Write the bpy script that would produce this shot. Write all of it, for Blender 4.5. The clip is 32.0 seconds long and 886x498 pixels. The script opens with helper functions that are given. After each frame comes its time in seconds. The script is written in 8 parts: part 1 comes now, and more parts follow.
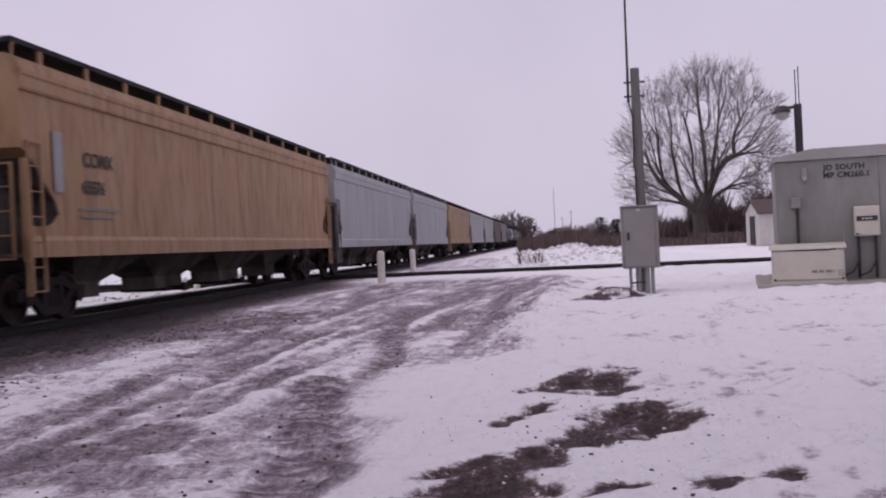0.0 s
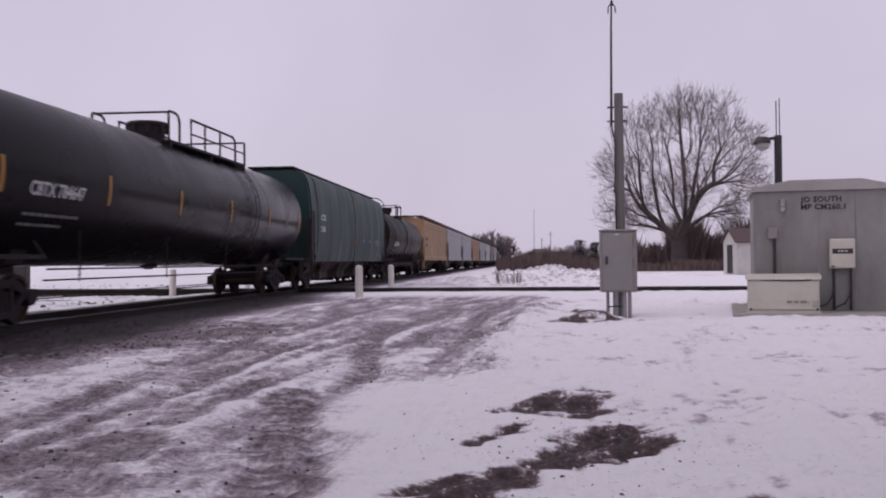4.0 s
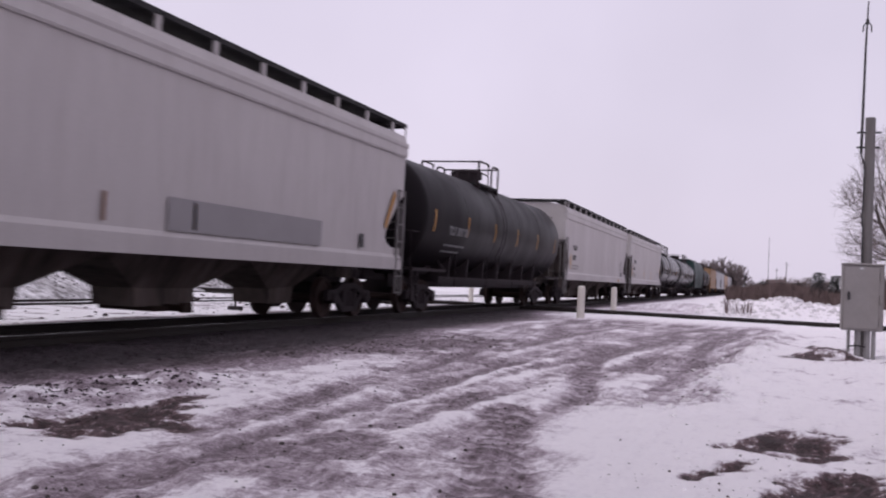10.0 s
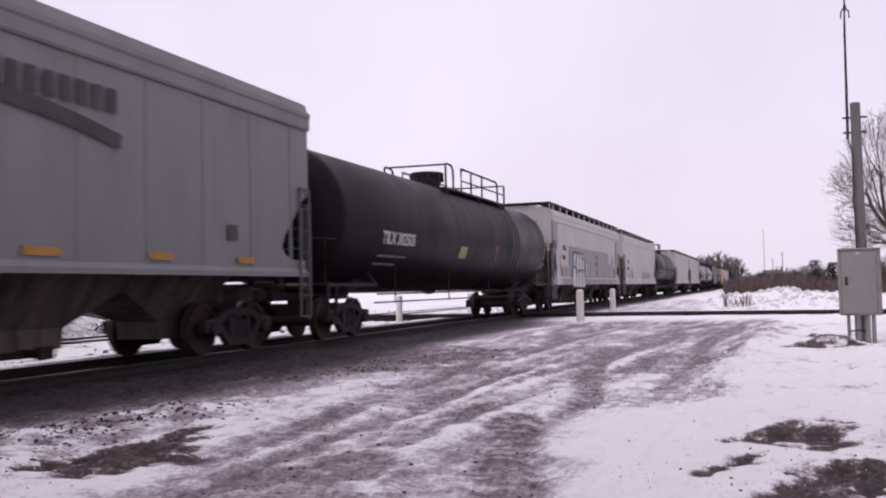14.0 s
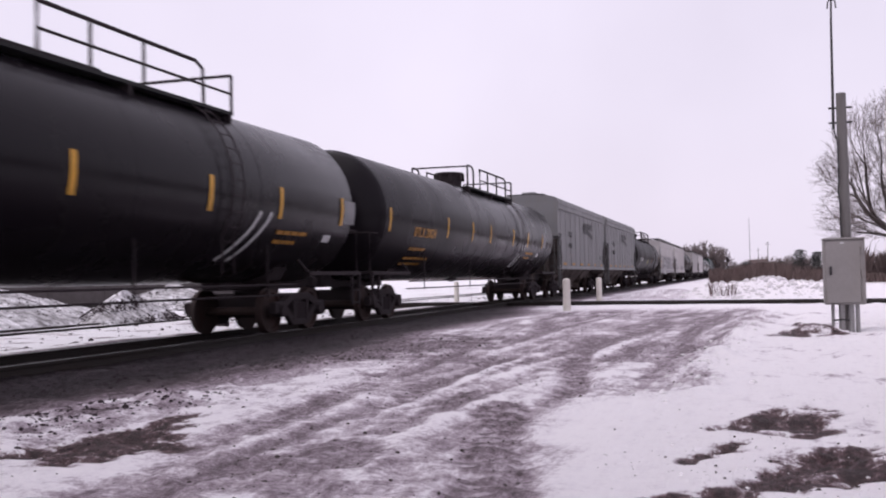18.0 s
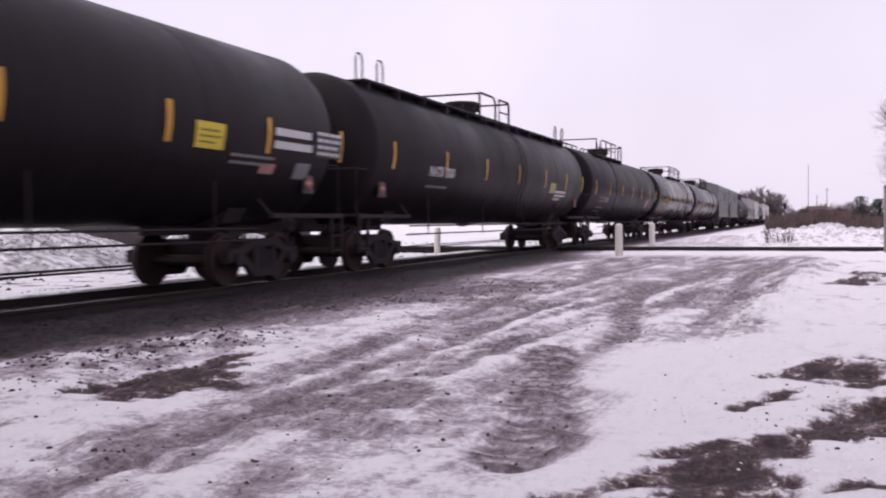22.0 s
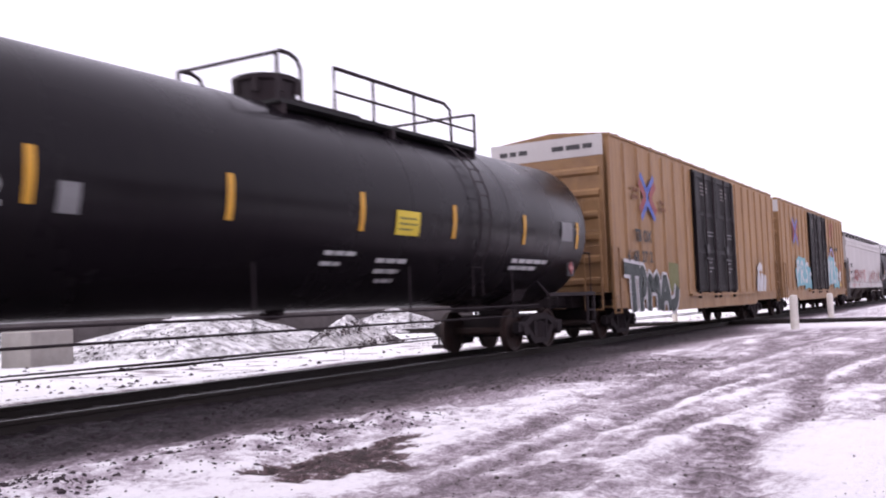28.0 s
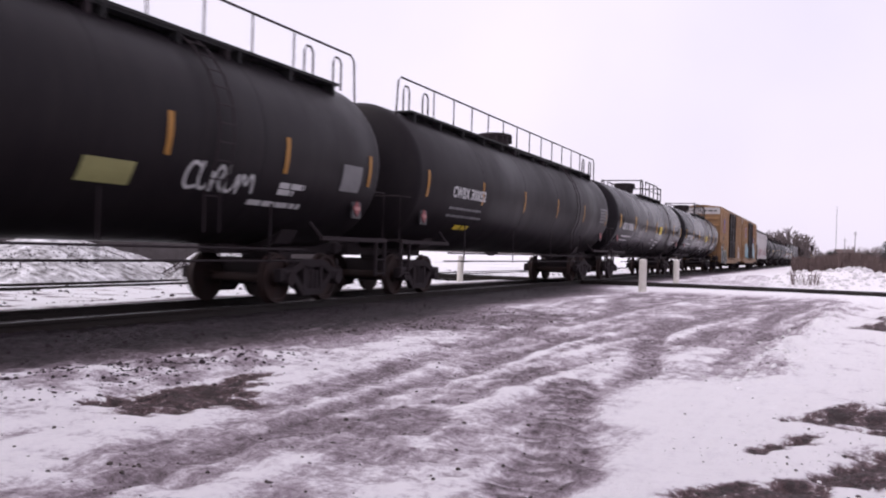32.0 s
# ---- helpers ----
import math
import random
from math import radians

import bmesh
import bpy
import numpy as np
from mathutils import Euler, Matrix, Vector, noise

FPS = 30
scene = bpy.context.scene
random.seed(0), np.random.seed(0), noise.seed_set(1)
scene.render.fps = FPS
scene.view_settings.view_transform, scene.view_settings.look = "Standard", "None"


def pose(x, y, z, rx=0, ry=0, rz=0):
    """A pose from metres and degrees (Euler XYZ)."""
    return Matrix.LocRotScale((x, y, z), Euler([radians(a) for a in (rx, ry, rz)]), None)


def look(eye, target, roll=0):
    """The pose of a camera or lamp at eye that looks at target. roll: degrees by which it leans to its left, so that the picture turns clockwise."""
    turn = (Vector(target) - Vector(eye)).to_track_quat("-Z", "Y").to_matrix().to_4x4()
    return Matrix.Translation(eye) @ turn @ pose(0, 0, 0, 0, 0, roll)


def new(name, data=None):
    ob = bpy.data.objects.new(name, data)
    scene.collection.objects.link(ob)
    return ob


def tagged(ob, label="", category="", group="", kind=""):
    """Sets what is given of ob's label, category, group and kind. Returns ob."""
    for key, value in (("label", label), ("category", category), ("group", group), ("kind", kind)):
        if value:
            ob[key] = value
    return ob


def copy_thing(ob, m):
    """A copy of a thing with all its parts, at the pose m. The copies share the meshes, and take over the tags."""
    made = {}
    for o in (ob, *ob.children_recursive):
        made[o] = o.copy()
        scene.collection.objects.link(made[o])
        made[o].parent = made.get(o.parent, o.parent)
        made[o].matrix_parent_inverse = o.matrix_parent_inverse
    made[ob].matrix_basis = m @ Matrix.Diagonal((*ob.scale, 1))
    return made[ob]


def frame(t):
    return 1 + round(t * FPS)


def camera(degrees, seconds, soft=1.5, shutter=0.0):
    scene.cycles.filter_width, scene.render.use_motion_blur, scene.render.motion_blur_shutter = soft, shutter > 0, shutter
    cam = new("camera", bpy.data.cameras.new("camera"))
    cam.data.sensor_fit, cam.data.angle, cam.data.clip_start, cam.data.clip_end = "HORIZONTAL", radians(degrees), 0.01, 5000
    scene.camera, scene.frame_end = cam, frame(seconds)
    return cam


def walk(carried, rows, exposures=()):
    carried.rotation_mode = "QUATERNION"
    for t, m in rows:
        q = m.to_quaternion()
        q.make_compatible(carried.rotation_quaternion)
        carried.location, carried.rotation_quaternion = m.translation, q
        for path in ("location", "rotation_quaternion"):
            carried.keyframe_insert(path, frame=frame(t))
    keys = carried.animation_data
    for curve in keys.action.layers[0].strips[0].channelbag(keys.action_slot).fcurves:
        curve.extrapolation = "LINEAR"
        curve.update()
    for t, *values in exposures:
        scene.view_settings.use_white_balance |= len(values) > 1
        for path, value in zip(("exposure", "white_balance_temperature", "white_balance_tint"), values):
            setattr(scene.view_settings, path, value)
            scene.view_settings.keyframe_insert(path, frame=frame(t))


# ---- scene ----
# the camera is held by hand at one place beside the line
EYE = (0.0, 0.0, 1.05)
cam = camera(49.79, 32.0, soft=2.0, shutter=0.25)
TURNS = [
    (0.0, 6.46, -0.23, -2.70),
    (0.5, 7.61, -0.03, -1.95),
    (1.0, 7.64, -0.22, 0.18),
    (1.5, 6.72, -0.01, 0.28),
    (2.0, 6.15, 0.29, 0.19),
    (2.5, 5.66, 0.48, 0.15),
    (4.5, 5.27, 0.78, -0.73),
    (5.0, 7.56, 0.52, -0.57),
    (5.5, 8.21, 0.24, -0.08),
    (6.0, 8.49, 0.18, 0.35),
    (6.5, 9.68, 0.72, 0.98),
    (7.0, 10.15, 1.36, 1.10),
    (7.5, 10.76, 1.45, 0.85),
    (8.0, 11.03, 1.54, -0.10),
    (8.5, 10.16, 2.58, -0.26),
    (9.0, 9.32, 3.02, 0.91),
    (9.5, 13.33, 2.47, 1.79),
    (10.0, 18.57, 1.63, 2.74),
    (10.5, 20.39, 1.76, 2.11),
    (11.0, 20.83, 1.18, -0.03),
    (11.5, 20.34, 0.98, -1.44),
    (12.0, 20.04, 1.07, -2.09),
    (12.5, 19.56, 1.04, -2.52),
    (13.0, 19.01, 1.49, -2.39),
    (13.5, 18.68, 1.97, -0.73),
    (14.0, 18.30, 2.44, -1.24),
    (14.5, 17.81, 3.51, -0.85),
    (16.5, 19.65, 3.15, -2.22),
    (17.0, 21.45, 2.63, -1.88),
    (17.5, 20.20, 1.88, -1.36),
    (18.0, 17.53, 1.74, -1.11),
    (18.5, 19.03, 3.11, -2.23),
    (19.0, 19.07, 2.82, -4.33),
    (19.5, 18.26, 2.47, -5.09),
    (20.0, 17.29, 1.69, -4.27),
    (20.5, 17.74, 1.12, -3.77),
    (21.0, 17.98, 0.68, -3.09),
    (21.5, 18.87, -0.64, -1.54),
    (22.0, 20.66, -1.59, -0.57),
    (22.5, 26.96, -1.29, -0.05),
    (23.0, 28.72, -0.79, -0.25),
    (23.5, 29.61, 0.63, -0.71),
    (24.0, 29.80, 1.23, -1.05),
    (24.5, 28.19, 2.24, -0.92),
    (26.5, 25.88, 1.01, 3.28),
    (27.0, 27.85, 2.62, -0.62),
    (27.5, 30.52, 3.46, -1.91),
    (28.0, 30.21, 3.38, -2.22),
    (28.5, 27.12, 3.78, -0.31),
    (29.0, 26.93, 3.55, 0.09),
    (29.5, 27.01, 3.51, 0.17),
    (30.0, 23.84, 3.81, -0.38),
    (30.5, 22.46, 2.77, -0.18),
    (31.0, 22.54, 1.68, 0.22),
    (31.5, 22.87, 0.97, 1.04),
    (32.0, 22.07, 0.06, 1.75),
]


def turned(yaw, pitch, roll):
    """The camera's pose at its place: yaw to the left of the line, pitch up, roll to its left."""
    return Matrix.Translation(EYE) @ pose(0, 0, 0, 90 + pitch, 0, yaw) @ pose(0, 0, 0, 0, 0, roll)


# the clip's camera opens up as the dark train and the snow fill its view
EXPOSURES = [(0.0, -0.05, 6300, 15), (2.0, -0.08, 6300, 14), (6.0, -0.1, 6250, 13), (9.0, -0.08, 6250, 13), (9.6, 0.02, 6280, 13), (10.0, 0.18, 6330, 12), (10.5, 0.32, 6350, 11), (11.0, 0.42, 6380, 10), (13.0, 0.43, 6400, 10), (19.0, 0.42, 6400, 10), (22.0, 0.48, 6420, 11), (23.2, 0.70, 6400, 11), (24.2, 0.70, 6400, 11), (26.8, 0.62, 6420, 10), (27.3, 0.66, 6420, 10), (28.0, 1.04, 6330, 11), (28.9, 0.56, 6400, 11), (30.0, 0.50, 6350, 11), (32.0, 0.56, 6400, 10)]
walk(cam, [(t, turned(y, p, r)) for t, y, p, r in TURNS], EXPOSURES)

# ---- world and light: a flat overcast winter sky ----
SUN_EL, SUN_ROT = radians(59), radians(243)
world = bpy.data.worlds.new("overcast_sky")
scene.world = world
world.use_nodes = True
wn, wl = world.node_tree.nodes, world.node_tree.links
wn.clear()
sky = wn.new("ShaderNodeTexSky")
sky.sky_type, sky.sun_disc, sky.sun_elevation, sky.sun_rotation = "NISHITA", False, SUN_EL, SUN_ROT
sky.dust_density, sky.air_density = 6.0, 1.0
veil = wn.new("ShaderNodeMix")
veil.data_type = "RGBA"
veil.inputs["Factor"].default_value = 0.985
veil.inputs["B"].default_value = (0.640, 0.575, 0.675, 1)
wl.new(sky.outputs["Color"], veil.inputs["A"])
wb = wn.new("ShaderNodeBackground")
wb.inputs["Strength"].default_value = 1.0
cloud = wn.new("ShaderNodeTexNoise")
cloud.inputs["Scale"].default_value, cloud.inputs["Detail"].default_value, cloud.inputs["Roughness"].default_value = 2.6, 4, 0.5
uneven = wn.new("ShaderNodeMapRange")
uneven.inputs["From Min"].default_value, uneven.inputs["From Max"].default_value = 0.3, 0.7
uneven.inputs["To Min"].default_value, uneven.inputs["To Max"].default_value = 0.93, 1.05
wl.new(cloud.outputs["Fac"], uneven.inputs["Value"])
clouded = wn.new("ShaderNodeVectorMath")
clouded.operation = "SCALE"
wl.new(veil.outputs["Result"], clouded.inputs[0])
wl.new(uneven.outputs["Result"], clouded.inputs["Scale"])
wl.new(clouded.outputs["Vector"], wb.inputs["Color"])
wo = wn.new("ShaderNodeOutputWorld")
wl.new(wb.outputs["Background"], wo.inputs["Surface"])

sun_data = bpy.data.lights.new("sun", "SUN")
sun_data.energy, sun_data.angle, sun_data.color = 0.85, radians(85), (1.0, 0.96, 0.94)
sun = new("sun", sun_data)
sun.matrix_world = look((-16, -4, 30), (0, 4, 0))

# ---- materials ----
def mat(name, col, rough=0.6, metal=0.0, other=None, scale=2.0, amount=0.5, stretch=(1, 1, 1), fine=40.0, bump=0.15, grime=None, grime_amount=0.3, spec=0.5, far=0.01):
    """A painted, cast or natural surface: two scales of variation in colour, roughness and relief, and grime over it."""
    m = bpy.data.materials.new(name)
    m.use_nodes = True
    n, l = m.node_tree.nodes, m.node_tree.links
    b = n["Principled BSDF"]
    b.inputs["Metallic"].default_value = metal
    b.inputs["Specular IOR Level"].default_value = spec
    co = n.new("ShaderNodeTexCoord")
    info = n.new("ShaderNodeObjectInfo")
    mp = n.new("ShaderNodeMapping")
    mp.inputs["Scale"].default_value = stretch
    l.new(co.outputs["Object"], mp.inputs["Vector"])
    big = n.new("ShaderNodeTexNoise")
    big.noise_dimensions = "4D"
    big.inputs["Scale"].default_value, big.inputs["Detail"].default_value, big.inputs["Roughness"].default_value = scale, 6, 0.62
    l.new(mp.outputs["Vector"], big.inputs["Vector"])
    ten = n.new("ShaderNodeMath")
    ten.operation = "MULTIPLY"
    ten.inputs[1].default_value = 20
    l.new(info.outputs["Random"], ten.inputs[0])
    l.new(ten.outputs[0], big.inputs["W"])
    small = n.new("ShaderNodeTexNoise")
    small.inputs["Scale"].default_value, small.inputs["Detail"].default_value = fine, 4
    l.new(co.outputs["Object"], small.inputs["Vector"])

    def ramp(src, lo, hi):
        r = n.new("ShaderNodeMapRange")
        r.inputs["From Min"].default_value, r.inputs["From Max"].default_value = lo, hi
        l.new(src, r.inputs["Value"])
        return r.outputs["Result"]

    def mix(fac, a, bb, top=1.0):
        x = n.new("ShaderNodeMix")
        x.data_type = "RGBA"
        f = n.new("ShaderNodeMath")
        f.operation = "MULTIPLY"
        f.inputs[1].default_value = top
        l.new(fac, f.inputs[0])
        l.new(f.outputs[0], x.inputs["Factor"])
        for sock, v in (("A", a), ("B", bb)):
            if isinstance(v, tuple):
                x.inputs[sock].default_value = (*v, 1)
            else:
                l.new(v, x.inputs[sock])
        return x.outputs["Result"]

    second = other or tuple(c * 0.7 for c in col)
    c = mix(ramp(big.outputs["Fac"], 0.38, 0.68), tuple(col), tuple(second), amount)
    c = mix(ramp(small.outputs["Fac"], 0.45, 0.75), c, tuple(v * 0.72 for v in col), 0.35)
    if grime:
        g = n.new("ShaderNodeTexNoise")
        g.inputs["Scale"].default_value, g.inputs["Detail"].default_value, g.inputs["Roughness"].default_value = 1.3, 8, 0.7
        gm = n.new("ShaderNodeMapping")
        gm.inputs["Scale"].default_value, gm.inputs["Location"].default_value = (1.0, 2.6, 0.45), (3, 7, 1)
        l.new(co.outputs["Object"], gm.inputs["Vector"])
        l.new(gm.outputs["Vector"], g.inputs["Vector"])
        c = mix(ramp(g.outputs["Fac"], 0.46, 0.78), c, tuple(grime), grime_amount * 2)
    l.new(c, b.inputs["Base Color"])
    rr = n.new("ShaderNodeMapRange")
    rr.inputs["To Min"].default_value, rr.inputs["To Max"].default_value = max(0.05, rough - min(0.12, rough * 0.4)), min(1, rough + min(0.14, rough * 0.5))
    rr.inputs["From Min"].default_value, rr.inputs["From Max"].default_value = 0.3, 0.7
    l.new(big.outputs["Fac"], rr.inputs["Value"])
    l.new(rr.outputs["Result"], b.inputs["Roughness"])
    bp = n.new("ShaderNodeBump")
    bp.inputs["Strength"].default_value, bp.inputs["Distance"].default_value = bump, far
    l.new(small.outputs["Fac"], bp.inputs["Height"])
    l.new(bp.outputs["Normal"], b.inputs["Normal"])
    return m


RUST, SOOT, ROAD = (0.16, 0.07, 0.035), (0.05, 0.042, 0.04), (0.12, 0.10, 0.09)
M = {
    "grime_line": mat("dark_grime", (0.12, 0.105, 0.10), 0.8, bump=0.05),
    "white_paint": mat("white_car_paint", (0.43, 0.405, 0.40), 0.55, other=(0.35, 0.325, 0.32), scale=0.5, amount=0.35, stretch=(1, 1.2, .6), grime=(0.24, 0.205, 0.185), grime_amount=0.14, bump=0.03),
    "grey_paint": mat("grey_car_paint", (0.165, 0.165, 0.17), 0.6, other=(0.13, 0.13, 0.133), scale=0.6, stretch=(1, 2, .5), grime=(0.15, 0.135, 0.12), grime_amount=0.3, bump=0.05),
    "pale_paint": mat("pale_grey_car_paint", (0.32, 0.32, 0.335), 0.55, other=(0.26, 0.26, 0.27), scale=0.6, stretch=(1, 2, .5), grime=(0.2, 0.18, 0.16), grime_amount=0.3, bump=0.05),
    "beige_paint": mat("rusty_beige_car_paint", (0.36, 0.225, 0.12), 0.6, other=(0.27, 0.15, 0.072), scale=0.7, stretch=(1, 2, .35), grime=(0.175, 0.078, 0.038), grime_amount=0.62, bump=0.06),
    "green_paint": mat("dark_green_car_paint", (0.012, 0.036, 0.033), 0.5, other=(0.010, 0.028, 0.026), scale=0.6, stretch=(1, 2, .5), grime=(0.035, 0.034, 0.032), grime_amount=0.2, bump=0.05, spec=0.3),
    "brown_paint": mat("brown_car_paint", (0.10, 0.06, 0.045), 0.6, grime=SOOT, bump=0.05),
    "ochre_paint": mat("ochre_boxcar_paint", (0.285, 0.16, 0.066), 0.55, other=(0.20, 0.108, 0.046), scale=0.8, stretch=(1, 2, .3), grime=(0.13, 0.062, 0.032), grime_amount=0.38, bump=0.05),
    "ochre_end": mat("weathered_boxcar_end_paint", (0.235, 0.128, 0.052), 0.6, grime=(0.12, 0.062, 0.035), grime_amount=0.45, bump=0.06),
    "black_tank": mat("black_tank_enamel", (0.0085, 0.0066, 0.0088), 0.25, other=(0.011, 0.0092, 0.0108), scale=0.5, stretch=(1, 1, .6), grime=(0.013, 0.011, 0.011), grime_amount=0.25, fine=25, bump=0.015, spec=0.11),
    "grey_tank": mat("faded_black_tank_paint", (0.0095, 0.0076, 0.0092), 0.42, other=(0.014, 0.0112, 0.0125), scale=0.5, stretch=(1, 1, .6), grime=(0.012, 0.010, 0.0095), grime_amount=0.25, fine=25, bump=0.02, spec=0.07),
    "dusty_tank": mat("dusty_black_tank_paint", (0.014, 0.0115, 0.0135), 0.42, other=(0.020, 0.017, 0.019), scale=0.5, stretch=(1, 1, .6), grime=(0.026, 0.022, 0.022), grime_amount=0.25, fine=25, bump=0.02, spec=0.07),
    "black_iron": mat("sooty_cast_iron", (0.027, 0.021, 0.024), 0.8, other=(0.045, 0.033, 0.034), scale=4, bump=0.3, spec=0.2),
    "brown_iron": mat("rusty_cast_iron", (0.030, 0.018, 0.014), 0.85, other=(0.016, 0.012, 0.011), scale=5, bump=0.3, spec=0.2),
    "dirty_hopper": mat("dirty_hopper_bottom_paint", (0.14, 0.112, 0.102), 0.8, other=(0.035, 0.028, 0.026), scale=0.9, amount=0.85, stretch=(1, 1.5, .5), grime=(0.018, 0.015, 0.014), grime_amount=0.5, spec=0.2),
    "grimy_white": mat("grimy_white_steel", (0.17, 0.158, 0.155), 0.7, other=(0.08, 0.072, 0.07), scale=2.0, grime=(0.05, 0.045, 0.043), grime_amount=0.4, bump=0.1),
    "grimy_grey": mat("grimy_grey_steel", (0.085, 0.083, 0.084), 0.7, other=(0.045, 0.043, 0.043), scale=2.0, grime=(0.04, 0.036, 0.034), grime_amount=0.4, bump=0.1),
    "wheel_steel": mat("wheel_steel", (0.036, 0.025, 0.024), 0.7, 0.2, other=(0.065, 0.032, 0.026), scale=4, spec=0.25),
    "rail_steel": mat("rail_steel", (0.018, 0.015, 0.014), 0.7, 0.1, other=(0.03, 0.02, 0.016), scale=3, stretch=(1, .2, 1), spec=0.25),
    "rail_top": mat("polished_rail_head", (0.06, 0.057, 0.058), 0.4, 0.7, bump=0.02),
    "grating": mat("galvanised_grating", (0.02, 0.019, 0.02), 0.7, 0.1, bump=0.3, fine=60, spec=0.25),
    "yellow": mat("yellow_reflector", (0.62, 0.32, 0.02), 0.45, grime=(0.25, 0.12, 0.03), bump=0.02),
    "placard_yellow": mat("yellow_panel_paint", (0.66, 0.50, 0.03), 0.5, bump=0.02),
    "orange": mat("orange_lettering_paint", (0.36, 0.17, 0.02), 0.55, bump=0.02),
    "white_mark": mat("white_lettering_paint", (0.55, 0.55, 0.55), 0.55, amount=0.6, bump=0.02),
    "dim_mark": mat("faded_lettering_paint", (0.20, 0.20, 0.205), 0.6, amount=0.7, bump=0.02),
    "ghost_mark": mat("ghosted_lettering_paint", (0.045, 0.043, 0.044), 0.6, amount=0.7, bump=0.02),
    "faint_mark": mat("faint_lettering_paint", (0.22, 0.20, 0.19), 0.6, amount=0.6, bump=0.02),
    "placard_pale": mat("pale_yellow_panel", (0.30, 0.29, 0.12), 0.6, bump=0.02),
    "moss_mark": mat("moss_green_spray_paint", (0.13, 0.13, 0.03), 0.6, bump=0.02),
    "black_mark": mat("black_lettering_paint", (0.028, 0.026, 0.028), 0.6, amount=0.6, bump=0.02),
    "rust_mark": mat("rust_stain", RUST, 0.85, bump=0.1),
    "red_mark": mat("red_spray_paint", (0.215, 0.036, 0.042), 0.6, other=(0.30, 0.10, 0.10), scale=5, bump=0.02),
    "pink_mark": mat("pale_red_spray_paint", (0.42, 0.20, 0.19), 0.6, bump=0.02),
    "teal_mark": mat("teal_spray_paint", (0.11, 0.31, 0.36), 0.55, other=(0.2, 0.40, 0.44), scale=3, bump=0.02),
    "violet_mark": mat("violet_spray_paint", (0.30, 0.26, 0.50), 0.6, bump=0.02),
    "greyspray": mat("dark_green_spray_paint", (0.024, 0.036, 0.034), 0.6, bump=0.02),
    "palespray": mat("white_spray_paint", (0.52, 0.51, 0.52), 0.6, bump=0.02),
    "blue_mark": mat("blue_decal", (0.05, 0.09, 0.36), 0.5, bump=0.02),
    "overpaint": mat("grey_touch_up_paint", (0.25, 0.238, 0.245), 0.6, other=(0.225, 0.212, 0.218), scale=1.2, bump=0.03),
    "post_paint": mat("chipped_white_post_paint", (0.66, 0.63, 0.58), 0.6, other=(0.48, 0.43, 0.37), scale=6, grime=(0.25, 0.17, 0.11), grime_amount=0.35, bump=0.2),
    "case_grey": mat("silver_case_paint", (0.245, 0.228, 0.222), 0.55, 0.1, other=(0.21, 0.195, 0.19), scale=3, grime=(0.2, 0.17, 0.15), grime_amount=0.2, bump=0.05),
    "house_metal": mat("weathered_galvanised_sheet", (0.245, 0.235, 0.225), 0.5, 0.15, other=(0.13, 0.128, 0.124), scale=0.9, amount=0.75, stretch=(1.5, 1, .8), grime=(0.16, 0.15, 0.13), grime_amount=0.3, bump=0.05),
    "conduit": mat("galvanised_conduit", (0.30, 0.29, 0.29), 0.45, 0.4, bump=0.05),
    "pole_wood": mat("weathered_grey_pole", (0.14, 0.13, 0.128), 0.75, other=(0.10, 0.09, 0.088), scale=8, stretch=(3, 3, .3), bump=0.3),
    "dark_metal": mat("dark_metal", (0.045, 0.042, 0.045), 0.5, 0.5, bump=0.05),
    "generator_white": mat("ivory_generator_paint", (0.52, 0.485, 0.42), 0.5, grime=(0.4, 0.36, 0.3), grime_amount=0.15, bump=0.04),
    "concrete": mat("grey_concrete", (0.30, 0.28, 0.26), 0.85, other=(0.22, 0.2, 0.19), scale=4, bump=0.4),
    "lamp_glass": mat("frosted_lamp_bowl", (0.42, 0.40, 0.40), 0.3, bump=0.02),
    "shed_wall": mat("pale_shed_siding", (0.52, 0.50, 0.47), 0.7, scale=2, bump=0.1),
    "shed_roof": mat("dark_red_shingles", (0.085, 0.055, 0.052), 0.8, other=(0.12, 0.09, 0.088), scale=5, bump=0.4),
    "dark_glass": mat("dark_window_pane", (0.03, 0.03, 0.035), 0.15, bump=0.01),
    "bark": mat("grey_brown_bark", (0.065, 0.051, 0.048), 0.9, other=(0.042, 0.034, 0.033), scale=3, bump=0.4),
    "twig": mat("bare_twigs", (0.15, 0.12, 0.118), 0.9, scale=3, bump=0.1),
    "shrub": mat("dark_leafless_shrubs", (0.12, 0.085, 0.082), 0.95, other=(0.155, 0.115, 0.11), scale=0.4, bump=0.2),
    "roof_metal": mat("pale_galvanised_roof", (0.34, 0.32, 0.31), 0.55, 0.1, other=(0.26, 0.245, 0.24), scale=1.5, grime=(0.2, 0.18, 0.16), bump=0.05),
    "brush": mat("dead_red_brown_brush", (0.115, 0.078, 0.074), 0.95, other=(0.15, 0.11, 0.10), scale=0.3, amount=0.8, bump=0.2),
    "evergreen": mat("dark_evergreen_needles", (0.032, 0.036, 0.034), 0.95, scale=1.0, bump=0.3),
    "stone": mat("dark_ballast_stone", (0.05, 0.038, 0.037), 0.9, other=(0.10, 0.080, 0.078), scale=6, bump=0.3),
    "dark_stone": mat("sooty_ballast_stone", (0.036, 0.027, 0.031), 0.95, other=(0.075, 0.056, 0.064), scale=6, bump=0.3, spec=0.15),
